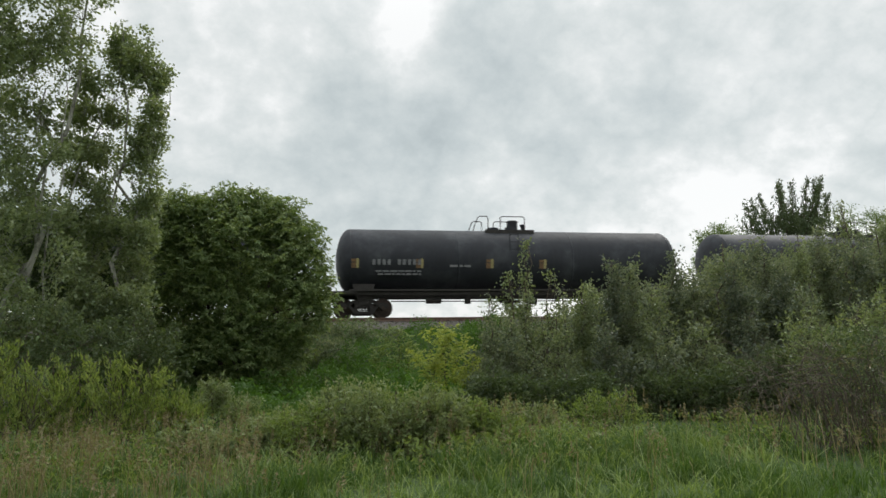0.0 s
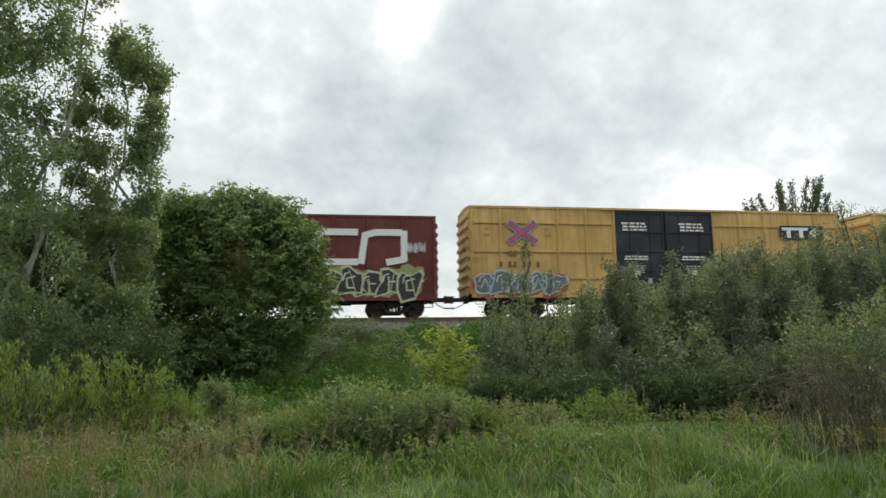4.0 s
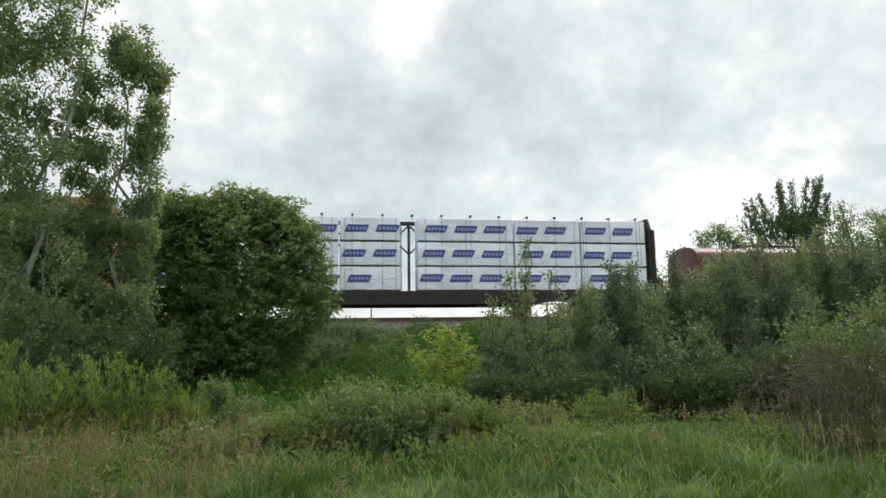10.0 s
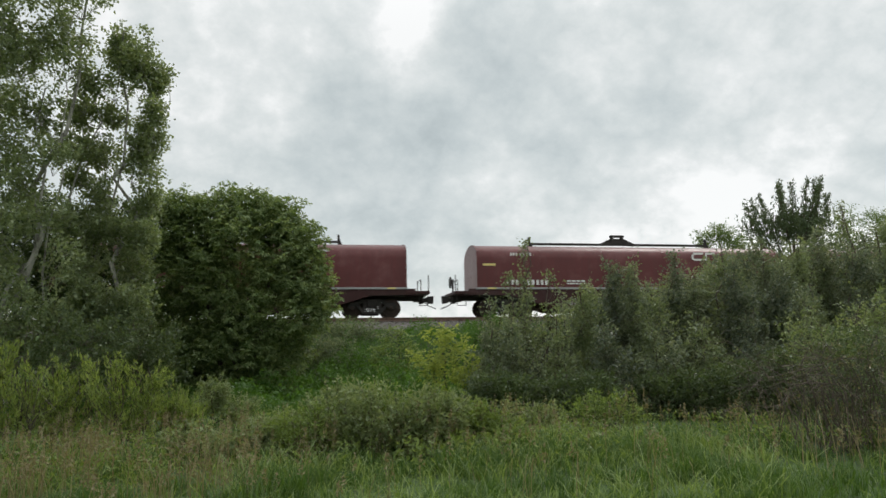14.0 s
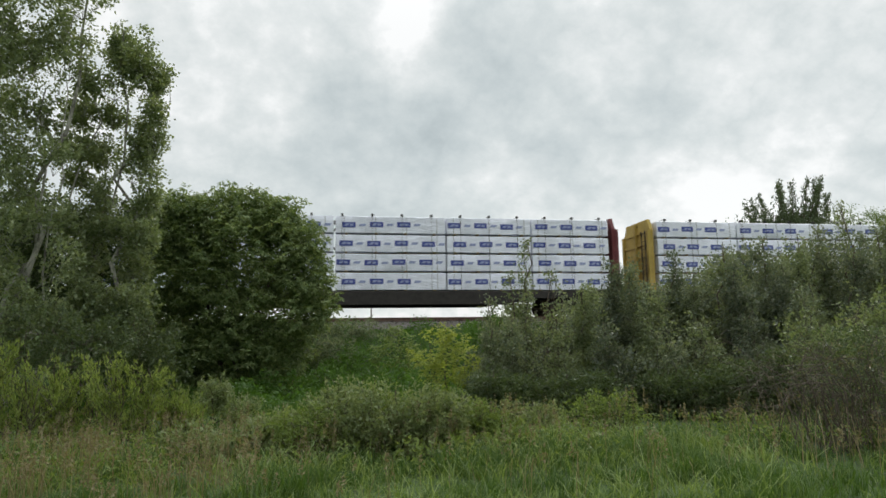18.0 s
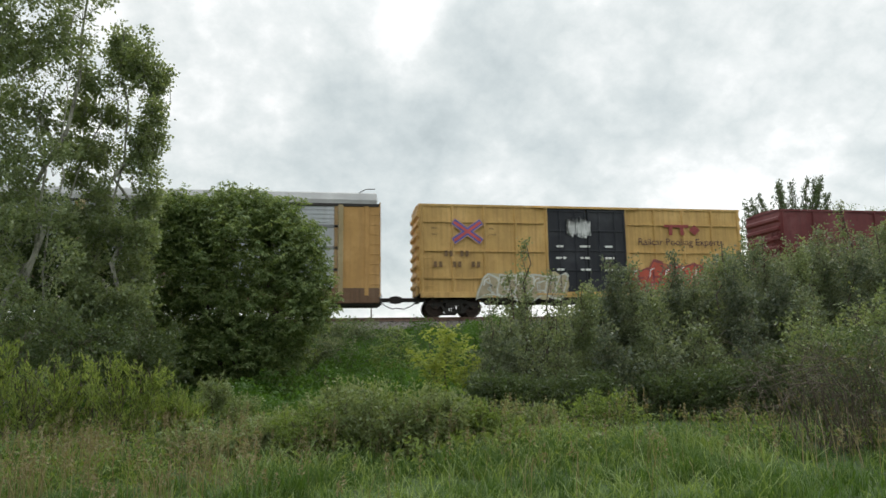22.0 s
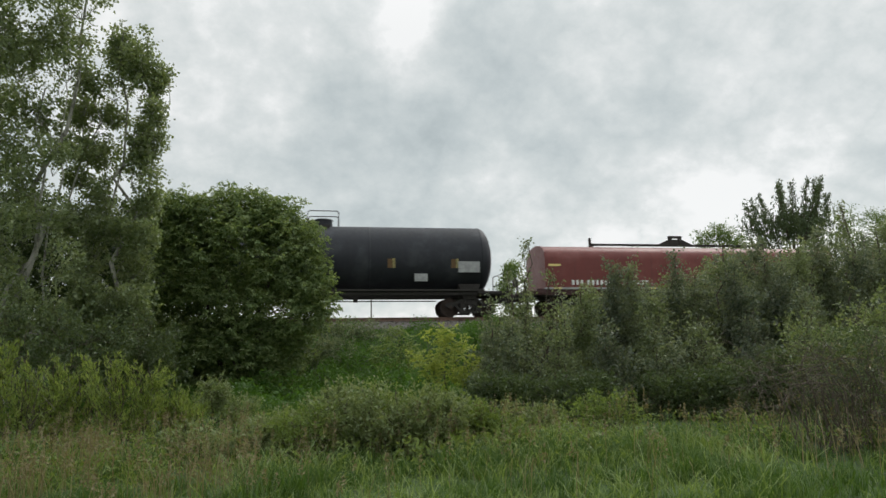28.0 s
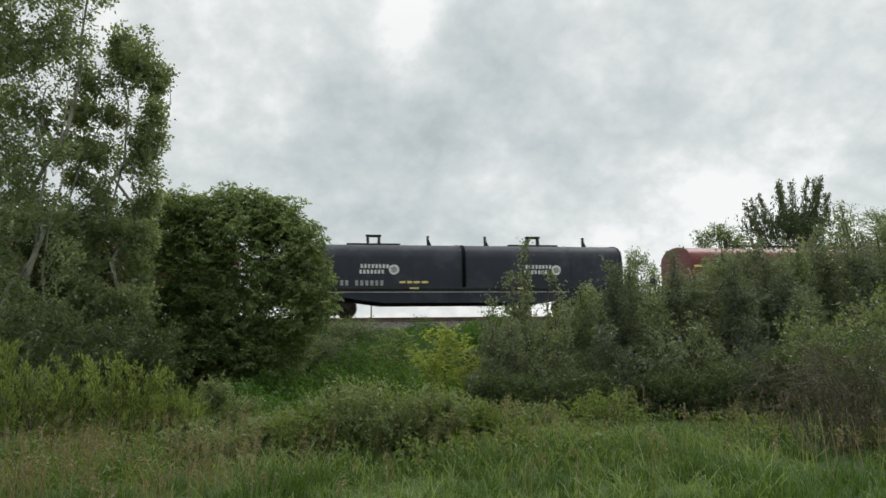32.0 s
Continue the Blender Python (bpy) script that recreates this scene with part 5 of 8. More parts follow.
    # lush weeds on the bank
    w = scatter(rng, 18000, -9, 16, 15.5, 28.3)
    p = np.repeat(w, 6, 0)
    p[:, :2] += rng.normal(size=(len(p), 2)) * 0.10
    hh = np.repeat(tall(w, -0.25, 1.45, 0.7) * np.clip((28.9 - w[:, 1]) / 2.2, 0.2, 1), 6)
    p[:, 2] += rng.uniform(0.02, 1.0, len(p)) * np.maximum(0.1, hh) * 0.62
    tagged(part("bank_weeds", leaf_mesh("bank_weeds", p, 0.105, 0.45, rng, 0.6, 0.2), M_WEED), "lush bright green weeds covering the bank", "weeds", kind="stuff")
    p = scatter(rng, 10000, -9, 16, 18.0, 28.2)
    blades("bank_grass", p, tall(p, 0.25, 0.6) * np.clip((28.9 - p[:, 1]) / 2.2, 0.3, 1), 0.016, rng, M_WEED, "long green grass on the railway bank", "grass", 0.6)


def build_dead_bush():
    """A tangle of dry brown canes at the edge of the grass."""
    rng = np.random.default_rng(9)
    x, y = 7.15, 8.2
    top = thing("dry_cane_bush", pose(x, y, ground_height(x, y) - 0.03), "tangled bush of dry brown canes and dead twigs", "bush")
    for i in range(110):
        a = Vector((rng.normal(0.1, 0.6), rng.normal(0, 0.35), 0))
        tip = a + Vector((rng.normal(-0.1, 0.55), rng.normal(0, 0.35), rng.uniform(0.6, 1.95) * (0.7 + 0.3 * min(1, max(0, a.x + 0.7)))))
        b = Build()
        m = a.lerp(tip, 0.6) + Vector((rng.normal(0, 0.16), rng.normal(0, 0.1), 0.32))
        b.stalk([a, a.lerp(m, 0.5), m, m.lerp(tip, 0.5) + Vector((0, 0, 0.03)), tip], [0.007, 0.006, 0.005, 0.0035, 0.002], 5)
        for k in range(5):
            s = m.lerp(tip, rng.uniform(0, 0.9))
            b.rod(s, s + Vector((rng.normal(0, 0.25), rng.normal(0, 0.2), rng.normal(0.03, 0.16))), 0.004, 4, 0.0015)
        part("cane", b, M_DEAD, top)
    for i in range(16):
        a = Vector((rng.uniform(-0.6, 0.2), rng.normal(0, 0.2), 0))
        m = a + Vector((rng.uniform(-0.5, -0.1), rng.normal(0, 0.1), rng.uniform(0.9, 1.3)))
        b = Build()
        b.tube([a, a.lerp(m, 0.6) + Vector((0.08, 0, 0.1)), m, m + Vector((rng.uniform(-0.7, -0.25), rng.normal(0, 0.1), rng.uniform(-0.25, 0.1)))], 0.005, 5)
        part("cane", b, M_DEAD, top)
    p = np.stack([rng.normal(0.35, 0.5, 9000), rng.normal(0.25, 0.3, 9000), 1.7 * rng.uniform(0.03, 1.0, 9000) ** 1.3], 1)
    # low foliage in darkened greens stands in for shade among the canes
    part("foliage", leaf_mesh("foliage", p, 0.05, 0.45, rng, 0.1, 0.2), M_SHADELEAF, top)
    p = np.stack([rng.normal(0, 0.5, 700), rng.normal(0, 0.35, 700), rng.uniform(0.05, 1.5, 700)], 1)
    part("withered_foliage", leaf_mesh("withered_foliage", p, 0.05, 0.35, rng, 0.1, 0.6), M_RUSSET, top)
    p = scatter(rng, 110, 5.2, 8.4, 6.4, 8.6)
    blades("dead_grass", p, 0.8, 0.009, rng, M_STRAW, "pale dead grass stalks by the cane bush", "grass", 0.5)


# ------------------------------------------------------------------ far pole
def build_far_pole():
    x, y = 3.59, 62.26
    z = ground_height(x, y) - 0.1
    top = thing("utility_pole", pose(x, y, z), "slim weathered utility pole far beyond the track", "pole")
    part("pole", Build().rod((0, 0, 0), (0, 0, 9.3), 0.08, 8, 0.05), M_POLE, top)
    part("bracket", Build().box(0.0, 0.45, -0.03, 0.03, 8.5, 8.58).rod((0.42, 0, 8.35), (0.42, 0, 8.55), 0.06, 6), M_POLE, top)


# ------------------------------------------------------------------ railway cars
# Car space: x along the train, y across (the near side is -y), z up from the rail head.
SIDE = -1.50
MOVERS = []          # (thing, x at the clip's start, y offset, z offset)
WHEELS = []          # (wheelset, its car's x at the start, its own x on the car)


def make_wheelset():
    b = Build().rod((0, -1.05, 0), (0, 1.05, 0), 0.085, 10)
    for s in (-1, 1):
        b.rod((0, s * 0.70, 0), (0, s * 0.745, 0), 0.455, 20, 0.45)
        b.rod((0, s * 0.745, 0), (0, s * 0.825, 0), 0.425, 20, 0.418)
        b.rod((0, s * 0.825, 0), (0, s * 0.835, 0), 0.36, 16, 0.33)
        b.rod((0, s * 0.825, 0), (0, s * 0.87, 0), 0.13, 10, 0.11)
        b.rod((0, s * 1.0, 0), (0, s * 1.13, 0), 0.10, 10, 0.085)
        for k in range(3):
            a = 2 * math.pi * k / 3
            b.rod((0.05 * math.cos(a), s * 1.12, 0.05 * math.sin(a)), (0.05 * math.cos(a), s * 1.15, 0.05 * math.sin(a)), 0.014, 6)
    return b.mesh("wheelset", True)


def make_truck():
    b = Build()
    for s in (-1, 1):
        y0, y1 = (s * 1.10, s * 0.96) if s < 0 else (s * 0.96, s * 1.10)
        # cast side frame: arched top chord, dropped lower chord, window round the springs
        b.slab([(-1.12, 0.52), (-1.02, 0.64), (-0.70, 0.66), (-0.42, 0.80), (0.42, 0.80), (0.70, 0.66), (1.02, 0.64), (1.12, 0.52), (1.02, 0.42), (0.74, 0.46),
                (0.60, 0.56), (0.40, 0.66), (-0.40, 0.66), (-0.60, 0.56), (-0.74, 0.46), (-1.02, 0.42)], y0, y1)
        b.slab([(-0.72, 0.56), (-0.60, 0.56), (-0.30, 0.26), (0.30, 0.26), (0.60, 0.56), (0.72, 0.56), (0.42, 0.16), (-0.42, 0.16)], y0, y1)
        for x in (-0.34, 0.34):
            b.box(x - 0.06, x + 0.06, y0, y1, 0.24, 0.70)
        for x in (-0.18, 0.0, 0.18):
            for z in np.arange(0.28, 0.50, 0.055):
                b.rod((x, s * 1.03, z), (x, s * 1.03, z + 0.035), 0.075, 10)
        b.box(-0.3, 0.3, y0 - 0.02, y1 + 0.02, 0.50, 0.66)
        for x in (-0.875, 0.875):
            b.box(x - 0.15, x + 0.15, y0 + 0.01, y1 - 0.01, 0.40, 0.58)
    b.box(-0.22, 0.22, -1.15, 1.15, 0.55, 0.78, 0.02)
    b.rod((0, 0, 0.78), (0, 0, 0.92), 0.25, 16)
    for x in (-0.42, 0.42):
        b.box(x - 0.05, x + 0.05, -0.8, 0.8, 0.34, 0.44)
    return b.mesh("truck")


WHEELSET, TRUCK = make_wheelset(), make_truck()
WHEELSET.materials.append(M_WHEEL)
TRUCK.materials.append(M_UNDER)


def running_gear(car, half, bogie, sill_z=0.95, coupler_to=None):
    """Two trucks with their wheelsets, couplers with hoses, and a centre sill."""
    for s in (-1, 1):
        t = part("truck", TRUCK, M_UNDER, car)
        t.location = (s * bogie, 0, 0)
        for a in (-0.875, 0.875):
            w = part("wheelset", WHEELSET, M_WHEEL, t)
            w.location = (a, 0, 0.425)
        e = half + 1.0 if coupler_to is None else coupler_to
        b = Build().box(min(s * (half - 0.4), s * (e - 0.14)), max(s * (half - 0.4), s * (e - 0.14)), -0.10, 0.10, 0.74, 0.93, 0.02)
        b.slab([(s * (e - 0.25), 0.70), (s * (e + 0.03), 0.66), (s * (e + 0.06), 1.02), (s * (e - 0.25), 0.98)], -0.17, 0.15)
        b.box(s * half - 0.09, s * half + 0.09, -0.28, 0.28, 0.66, 1.04, 0.02)
        b.tube([(s * (half + 0.05), -1.35, 1.02), (s * (half + 0.12), -0.5, 0.92), (s * (half + 0.12), -0.2, 1.06)], 0.014, 5)
        part("coupler", b, M_UNDER, car)
        hose = Build().tube([(s * half, -0.35, 0.80), (s * (half + 0.3), -0.34, 0.55), (s * (half + 0.65), -0.3, 0.40), (s * (e + 0.02), -0.2, 0.46)], 0.022, 6)
        part("air_hose", hose, M_INK, car)
    b = Build().box(-half + 0.1, half - 0.1, -0.24, 0.24, sill_z - 0.22, sill_z, 0.02)
    part("centre_sill", b, M_UNDER, car)


def ladder(car, x, y, z0, z1, width=0.42, n=6, along="x", material=None, name="ladder"):
    b = Build()
    for i in range(n):
        z = z0 + (z1 - z0) * i / max(1, n - 1)
        if along == "x":
            b.tube([(x - width / 2, y + 0.06, z), (x - width / 2, y, z), (x + width / 2, y, z), (x + width / 2, y + 0.06, z)], 0.013, 5)
        else:
            b.tube([(x, y - width / 2, z), (x, y + width / 2, z)], 0.013, 5)
    if along == "x":
        for s in (-1, 1):
            b.box(x + s * width / 2 - 0.02, x + s * width / 2 + 0.02, y + 0.02, y + 0.05, z0 - 0.1, z1 + 0.1)
    else:
        for s in (-1, 1):
            b.box(x - 0.02, x + 0.02, y + s * width / 2 - 0.02, y + s * width / 2 + 0.02, z0 - 0.1, z1 + 0.1)
    return part(name, b, material or M_UNDER, car)


def marks(car, x, z, h, groups, material, y=None, gap=0.9, label="", name="lettering"):
    """Stencilled writing too small or private to letter: one bar a character, word by word."""
    b = Build()
    y = SIDE if y is None else y
    cx = x
    for k in groups:
        for i in range(k):
            b.box(cx + h * 0.05, cx + h * 0.53, y - 0.006, y - 0.002, z + 0.06 * h, z + 0.94 * h)
            cx += h * 0.82
        cx += h * gap
    return tagged(part(name, b, material, car, label), kind="stuff")


def lines(car, x0, x1, z, rows, h, material, seed=1, y=None, name="lettering"):
    """Paragraphs of fine print as broken bars."""
    rng = random.Random(seed)
    b = Build()
    y = SIDE if y is None else y
    for r in range(rows):
        cx = x0 + rng.uniform(0, 0.12) * (x1 - x0)
        while cx < x1 - 0.05:
            w = rng.uniform(1.2, 4.0) * h
            b.box(cx, min(cx + w, x1), y - 0.006, y - 0.002, z - r * h * 1.7, z - r * h * 1.7 + h)
            cx += w + h * 0.7
    return tagged(part(name, b, material, car), kind="stuff")


def words(car, text, x, z, h, material, y=None, name="lettering", stretch=1.0):
    """Readable writing on the near side, in the built-in font."""
    cu = bpy.data.curves.new(name, "FONT")
    cu.body, cu.size, cu.extrude, cu.align_x = text, h * 1.4, 0.002, "LEFT"
    tmp = bpy.data.objects.new(name, cu)
    scene.collection.objects.link(tmp)
    dg = bpy.context.evaluated_depsgraph_get()
    dg.update()
    me = bpy.data.meshes.new_from_object(tmp.evaluated_get(dg))
    bpy.data.objects.remove(tmp)
    bpy.data.curves.remove(cu)
    me.transform(Matrix.Diagonal((stretch, 1, 1, 1)))
    me.transform(Matrix.Rotation(radians(90), 4, "X"))
    me.transform(Matrix.Translation((x, (SIDE if y is None else y) - 0.004, z)))
    me.materials.clear()
    return part(name, me, material, car)


def blob(rng, cx, cz, w, h, n=14, rough=0.18):
    """A rounded, lopsided letter-like outline."""
    ph = rng.uniform(0, 6.28)
    pts = []
    for i in range(n):
        a = 2 * math.pi * i / n
        r = 1 + rough * math.sin(3 * a + ph) + rough * 0.7 * rng.uniform(-1, 1)
        sx, sz = math.copysign(abs(math.cos(a)) ** 0.6, math.cos(a)), math.copysign(abs(math.sin(a)) ** 0.6, math.sin(a))
        pts.append((cx + w * 0.5 * r * sx + 0.12 * h * sz, cz + h * 0.5 * r * sz))
    return pts


SPRAY = {}


def spray(rgb):
    if rgb not in SPRAY:
        SPRAY[rgb] = plain("spray paint", rgb, 0.55, 0, 0.22, 3.0)
    return SPRAY[rgb]


def graffiti(car, x0, x1, z0, z1, back, fill, line, seed, letters=6, y=None, halo=True):
    """A sprayed piece: background cloud, overlapping rounded letter shapes with outlines, inner strokes and highlights."""
    rng = random.Random(seed)
    y = SIDE if y is None else y
    h, w = z1 - z0, (x1 - x0) / letters
    b = Build()
    if halo:
        for i in range(letters * 2):
            b.slab(blob(rng, x0 + (i + 0.5) * w / 2, (z0 + z1) / 2 + rng.uniform(-0.12, 0.12) * h, w * 0.95, h * rng.uniform(0.7, 1.05), 12, 0.14), y - 0.008 - 0.0004 * i, y - 0.002)
        part("graffiti_background", b, spray(back), car)["kind"] = "stuff"
    for i in range(letters):
        edge, body, inner, shine = Build(), Build(), Build(), Build()
        cx, cz = x0 + (i + 0.5) * w, (z0 + z1) / 2 + rng.uniform(-0.07, 0.07) * h
        lw, lh = w * rng.uniform(1.0, 1.25), h * rng.uniform(0.8, 1.0)
        yy = y - 0.014 - 0.004 * (i % 3)
        o = blob(rng, cx, cz, lw * 1.12, lh, 11, 0.24)
        mx, mz = sum(p[0] for p in o) / len(o), sum(p[1] for p in o) / len(o)
        edge.slab(o, yy - 0.002, yy)
        body.slab([(mx + (a - mx) * 0.84, mz + (c - mz) * 0.84) for a, c in o], yy - 0.0045, yy - 0.0022)
        kind = rng.randrange(4)
        t = h * 0.055
        if kind == 0:
            inner.stroke([(cx - lw * 0.05, cz + lh * 0.22), (cx - lw * 0.05, cz - lh * 0.30)], t, yy - 0.0048, 0.002)
            inner.stroke([(cx + lw * 0.22, cz + lh * 0.05), (cx - lw * 0.02, cz + lh * 0.05)], t, yy - 0.0048, 0.002)
        elif kind == 1:
            inner.stroke([(cx + lw * 0.2, cz + lh * 0.2), (cx - lw * 0.15, cz + lh * 0.12), (cx - lw * 0.12, cz - lh * 0.2), (cx + lw * 0.18, cz - lh * 0.2)], t, yy - 0.0048, 0.002)
        elif kind == 2:
            inner.stroke([(cx - lw * 0.2, cz - lh * 0.25), (cx, cz + lh * 0.2), (cx + lw * 0.2, cz - lh * 0.25)], t, yy - 0.0048, 0.002)
        else:
            inner.stroke([(cx - lw * 0.2, cz + lh * 0.22), (cx + lw * 0.1, cz + lh * 0.05), (cx - lw * 0.1, cz - lh * 0.1), (cx + lw * 0.2, cz - lh * 0.28)], t, yy - 0.0048, 0.002)
        if rng.random() < 0.6:
            q = rng.choice((-1, 1))
            edge.slab([(cx + q * lw * 0.3, cz + lh * 0.1), (cx + q * lw * 0.75, cz + lh * rng.uniform(-0.5, 0.5)), (cx + q * lw * 0.3, cz - lh * 0.12)], yy - 0.0015, yy + 0.0005)
        inner.stroke([(cx + lw * rng.uniform(-0.35, 0.35), cz + lh * 0.42), (cx + lw * rng.uniform(-0.35, 0.35), cz - lh * 0.42)], t * 0.55, yy - 0.0048, 0.002)
        shine.stroke([(cx - lw * 0.3, cz + lh * 0.05), (cx - lw * 0.22, cz + lh * 0.28), (cx - lw * 0.05, cz + lh * 0.33)], t * 0.6, yy - 0.0048, 0.002)
        shape = part("graffiti_shape", edge, spray(line), car)
        part("fill", body, spray(fill), shape)
        part("stroke", inner, spray(line), shape)
        part("highlight", shine, M_WHITE, shape)


def tag_scrawl(car, x0, x1, z0, z1, rgb, seed, y=None, t=0.028):
    """A hand-sprayed scribble."""
    rng = random.Random(seed)
    b = Build()
    x, up = x0, True
    pts = []
    while x < x1:
        pts.append((x, (z1 if up else z0) + rng.uniform(-0.2, 0.2) * (z1 - z0)))
        x += (x1 - x0) * rng.uniform(-0.012, 0.06)
        up = not up
    b.stroke(pts, t, (SIDE if y is None else y) - 0.003)
    part("graffiti_tag", b, spray(rgb), car)["kind"] = "stuff"


# ---- boxcars
def boxcar_shell(name, length, zt, zb, door_w, m_body, m_door, label, group, rib=1.42, ledges=(), roof=None, doors=2, door_z=(0.0, 0.0), corner=0.0, bogie_in=2.35):
    half = length / 2
    car = thing(name, Matrix(), label, "boxcar", group)
    w = 1.41
    # side sheets, each side in two panels beside the doorway
    for s in (-1, 1):
        for x0, x1 in ((-half, -door_w / 2), (door_w / 2, half)):
            y0, y1 = (s * w, s * (w - 0.07)) if s < 0 else (s * (w - 0.07), s * w)
            part("side_panel", Build().box(x0, x1, y0, y1, zb, zt - 0.12), m_body, car)
    for s in (-1, 1):
        b = Build().box(s * half - 0.05, s * half + 0.05, -w, w, zb, zt - 0.05, 0.01)
        part("end_wall", b, m_body, car)
        n = 8
        for i in range(n):
            z = zb + 0.45 + (zt - zb - 0.9) * i / (n - 1)
            e0, e1 = s * (half + 0.05), s * (half + 0.15)
            part("end_rib", Build().slab([(e0, z - 0.19), (e1, z - 0.09), (e1, z + 0.03), (e0, z + 0.13)], -w + 0.08, w - 0.08), m_body, car)
    # floor sill and roof
    part("side_sill", Build().box(-half, half, SIDE + 0.01, SIDE + 0.09, zb - 0.20, zb + 0.06, 0.01), m_body, car)
    part("side_sill", Build().box(-half, half, -SIDE - 0.09, -SIDE - 0.01, zb - 0.20, zb + 0.06, 0.01), m_body, car)
    part("floor", Build().box(-half + 0.06, half - 0.06, -w + 0.08, w - 0.08, zb - 0.02, zb + 0.08), M_UNDER, car)
    rf = Build().prism([(-w - 0.05, zt - 0.12), (-w - 0.05, zt - 0.02), (-w * 0.5, zt + 0.06), (0, zt + 0.10), (w * 0.5, zt + 0.06), (w + 0.05, zt - 0.02), (w + 0.05, zt - 0.12)], -half - 0.05, half + 0.05)
    x = -half + 0.6
    while x < half - 0.3:
        rf.prism([(-w - 0.06, zt - 0.03), (-w * 0.5, zt + 0.09), (0, zt + 0.13), (w * 0.5, zt + 0.09), (w + 0.06, zt - 0.03), (w, zt - 0.06), (0, zt + 0.05), (-w, zt - 0.06)], x - 0.03, x + 0.03)
        x += 1.15
    part("roof", rf, roof or M_ROOF, car)
    # side posts
    for s in (-1, 1):
        for a, c in ((-half, -door_w / 2), (door_w / 2, half)):
            k = max(2, round((c - a) / rib))
            for i in range(k + 1):
                x = a + (c - a) * i / k
                x = min(max(x, -half + 0.06), half - 0.06)
                part("side_post", Build().add(
                    [(x - 0.07, s * w, zb + 0.06), (x - 0.035, s * 1.50, zb + 0.06), (x + 0.035, s * 1.50, zb + 0.06), (x + 0.07, s * w, zb + 0.06),
                     (x - 0.07, s * w, zt - 0.12), (x - 0.035, s * 1.50, zt - 0.12), (x + 0.035, s * 1.50, zt - 0.12), (x + 0.07, s * w, zt - 0.12)],
                    [(0, 1, 5, 4), (1, 2, 6, 5), (2, 3, 7, 6), (0, 3, 2, 1), (4, 5, 6, 7), (0, 4, 7, 3)]), m_body, car)
        for z in ledges:
            for a, c in ((-half, -door_w / 2), (door_w / 2, half)):
                part("stiffener", Build().slab([(a + 0.15, z - 0.035), (c - 0.15, z - 0.035), (c - 0.2, z + 0.035), (a + 0.2, z + 0.035)], *((s * 1.485, s * w) if s < 0 else (s * w, s * 1.485))), m_body, car)
    # doors
    dz0, dz1 = zb + door_z[0], zt - 0.14 + door_z[1]
    for s in (-1, 1):
        dw = door_w / doors
        for i in range(doors):
            a = -door_w / 2 + i * dw
            y0, y1 = (s * 1.52, s * 1.40) if s < 0 else (s * 1.40, s * 1.52)
            d = part("door", Build().box(a + 0.02, a + dw - 0.02, min(y0, y1) + (0.05 if s < 0 else 0), max(y0, y1) - (0.05 if s > 0 else 0), dz0, dz1, 0.01), m_door, car)
            yf = s * 1.475
            for k in range(5):
                z = dz0 + 0.12 + (dz1 - dz0 - 0.24) * k / 4
                part("door_rib", Build().box(a + 0.06, a + dw - 0.06, min(yf, s * 1.51), max(yf, s * 1.51), z - 0.04, z + 0.04, 0.01), m_door, d)
            for f in (0.04, 0.96):
                x = a + dw * f
                part("door_stile", Build().box(x - 0.045, x + 0.045, min(yf, s * 1.515), max(yf, s * 1.515), dz0, dz1, 0.01), m_door, d)
            for f in (0.30, 0.70) if doors == 2 else (0.35,):
                x = a + dw * f
                part("lock_rod", Build().rod((x, s * 1.53, dz0 + 0.05), (x, s * 1.53, dz1 - 0.05), 0.018, 6), m_door, d)
        for z in (dz0 - 0.05, dz1 + 0.03):
            b = Build().box(-door_w / 2 - 0.6, door_w / 2 + 0.6 if doors == 2 else half * 0.75, min(s * 1.41, s * 1.55), max(s * 1.41, s * 1.55), z - 0.03, z + 0.03)
            part("door_track", b, m_body, car)
    for y in (-1.32, 1.24):
        part("side_sill", Build().slab([(-length / 2 + bogie_in + 1.6, zb), (-length / 2 + bogie_in + 2.0, 0.66), (length / 2 - bogie_in - 2.0, 0.66), (length / 2 - bogie_in - 1.6, zb)], y, y + 0.08), M_UNDER, car)
    running_gear(car, half, half - bogie_in, zb)
    for s in (-1, 1):
        ladder(car, s * (half - 0.35), SIDE - 0.02, zb - 0.1, zb + 1.6, n=5, material=m_body)
        ladder(car, s * (half + 0.12), -0.95, zb, zt - 1.2, n=8, along="y", material=m_body)
        part("side_step", Build().tube([(s * (half - 0.55), SIDE, zb - 0.15), (s * (half - 0.55), SIDE, zb - 0.5), (s * (half - 0.15), SIDE, zb - 0.5), (s * (half - 0.15), SIDE, zb - 0.15)], 0.016, 5), M_UNDER, car)
    part("brake_gear", Build().rod((-1.6, -0.5, 0.66), (-0.8, -0.5, 0.66), 0.16, 12).box(0.2, 0.9, -0.6, -0.3, 0.5, 0.75, 0.02).tube([(-half + 2, -0.35, 0.72), (half - 2, -0.35, 0.72)], 0.02, 5), M_UNDER, car)
    return car


def cross_logo(car, x, z, s=0.62):
    """Crossed bands in red with blue edges."""
    for k, (w, mat) in enumerate(((0.36, spray((0.50, 0.27, 0.20))), (0.27, M_BLUEPAINT), (0.13, spray((0.50, 0.08, 0.08))))):
        for e in (-1, 1):
            b = Build().stroke([(x - s * 0.95, z + e * s * 0.66), (x + s * 0.95, z - e * s * 0.66)], w, SIDE - 0.003 - 0.004 * k - (0.002 if e > 0 else 0), 0.002)
            part("emblem", b, mat, car)


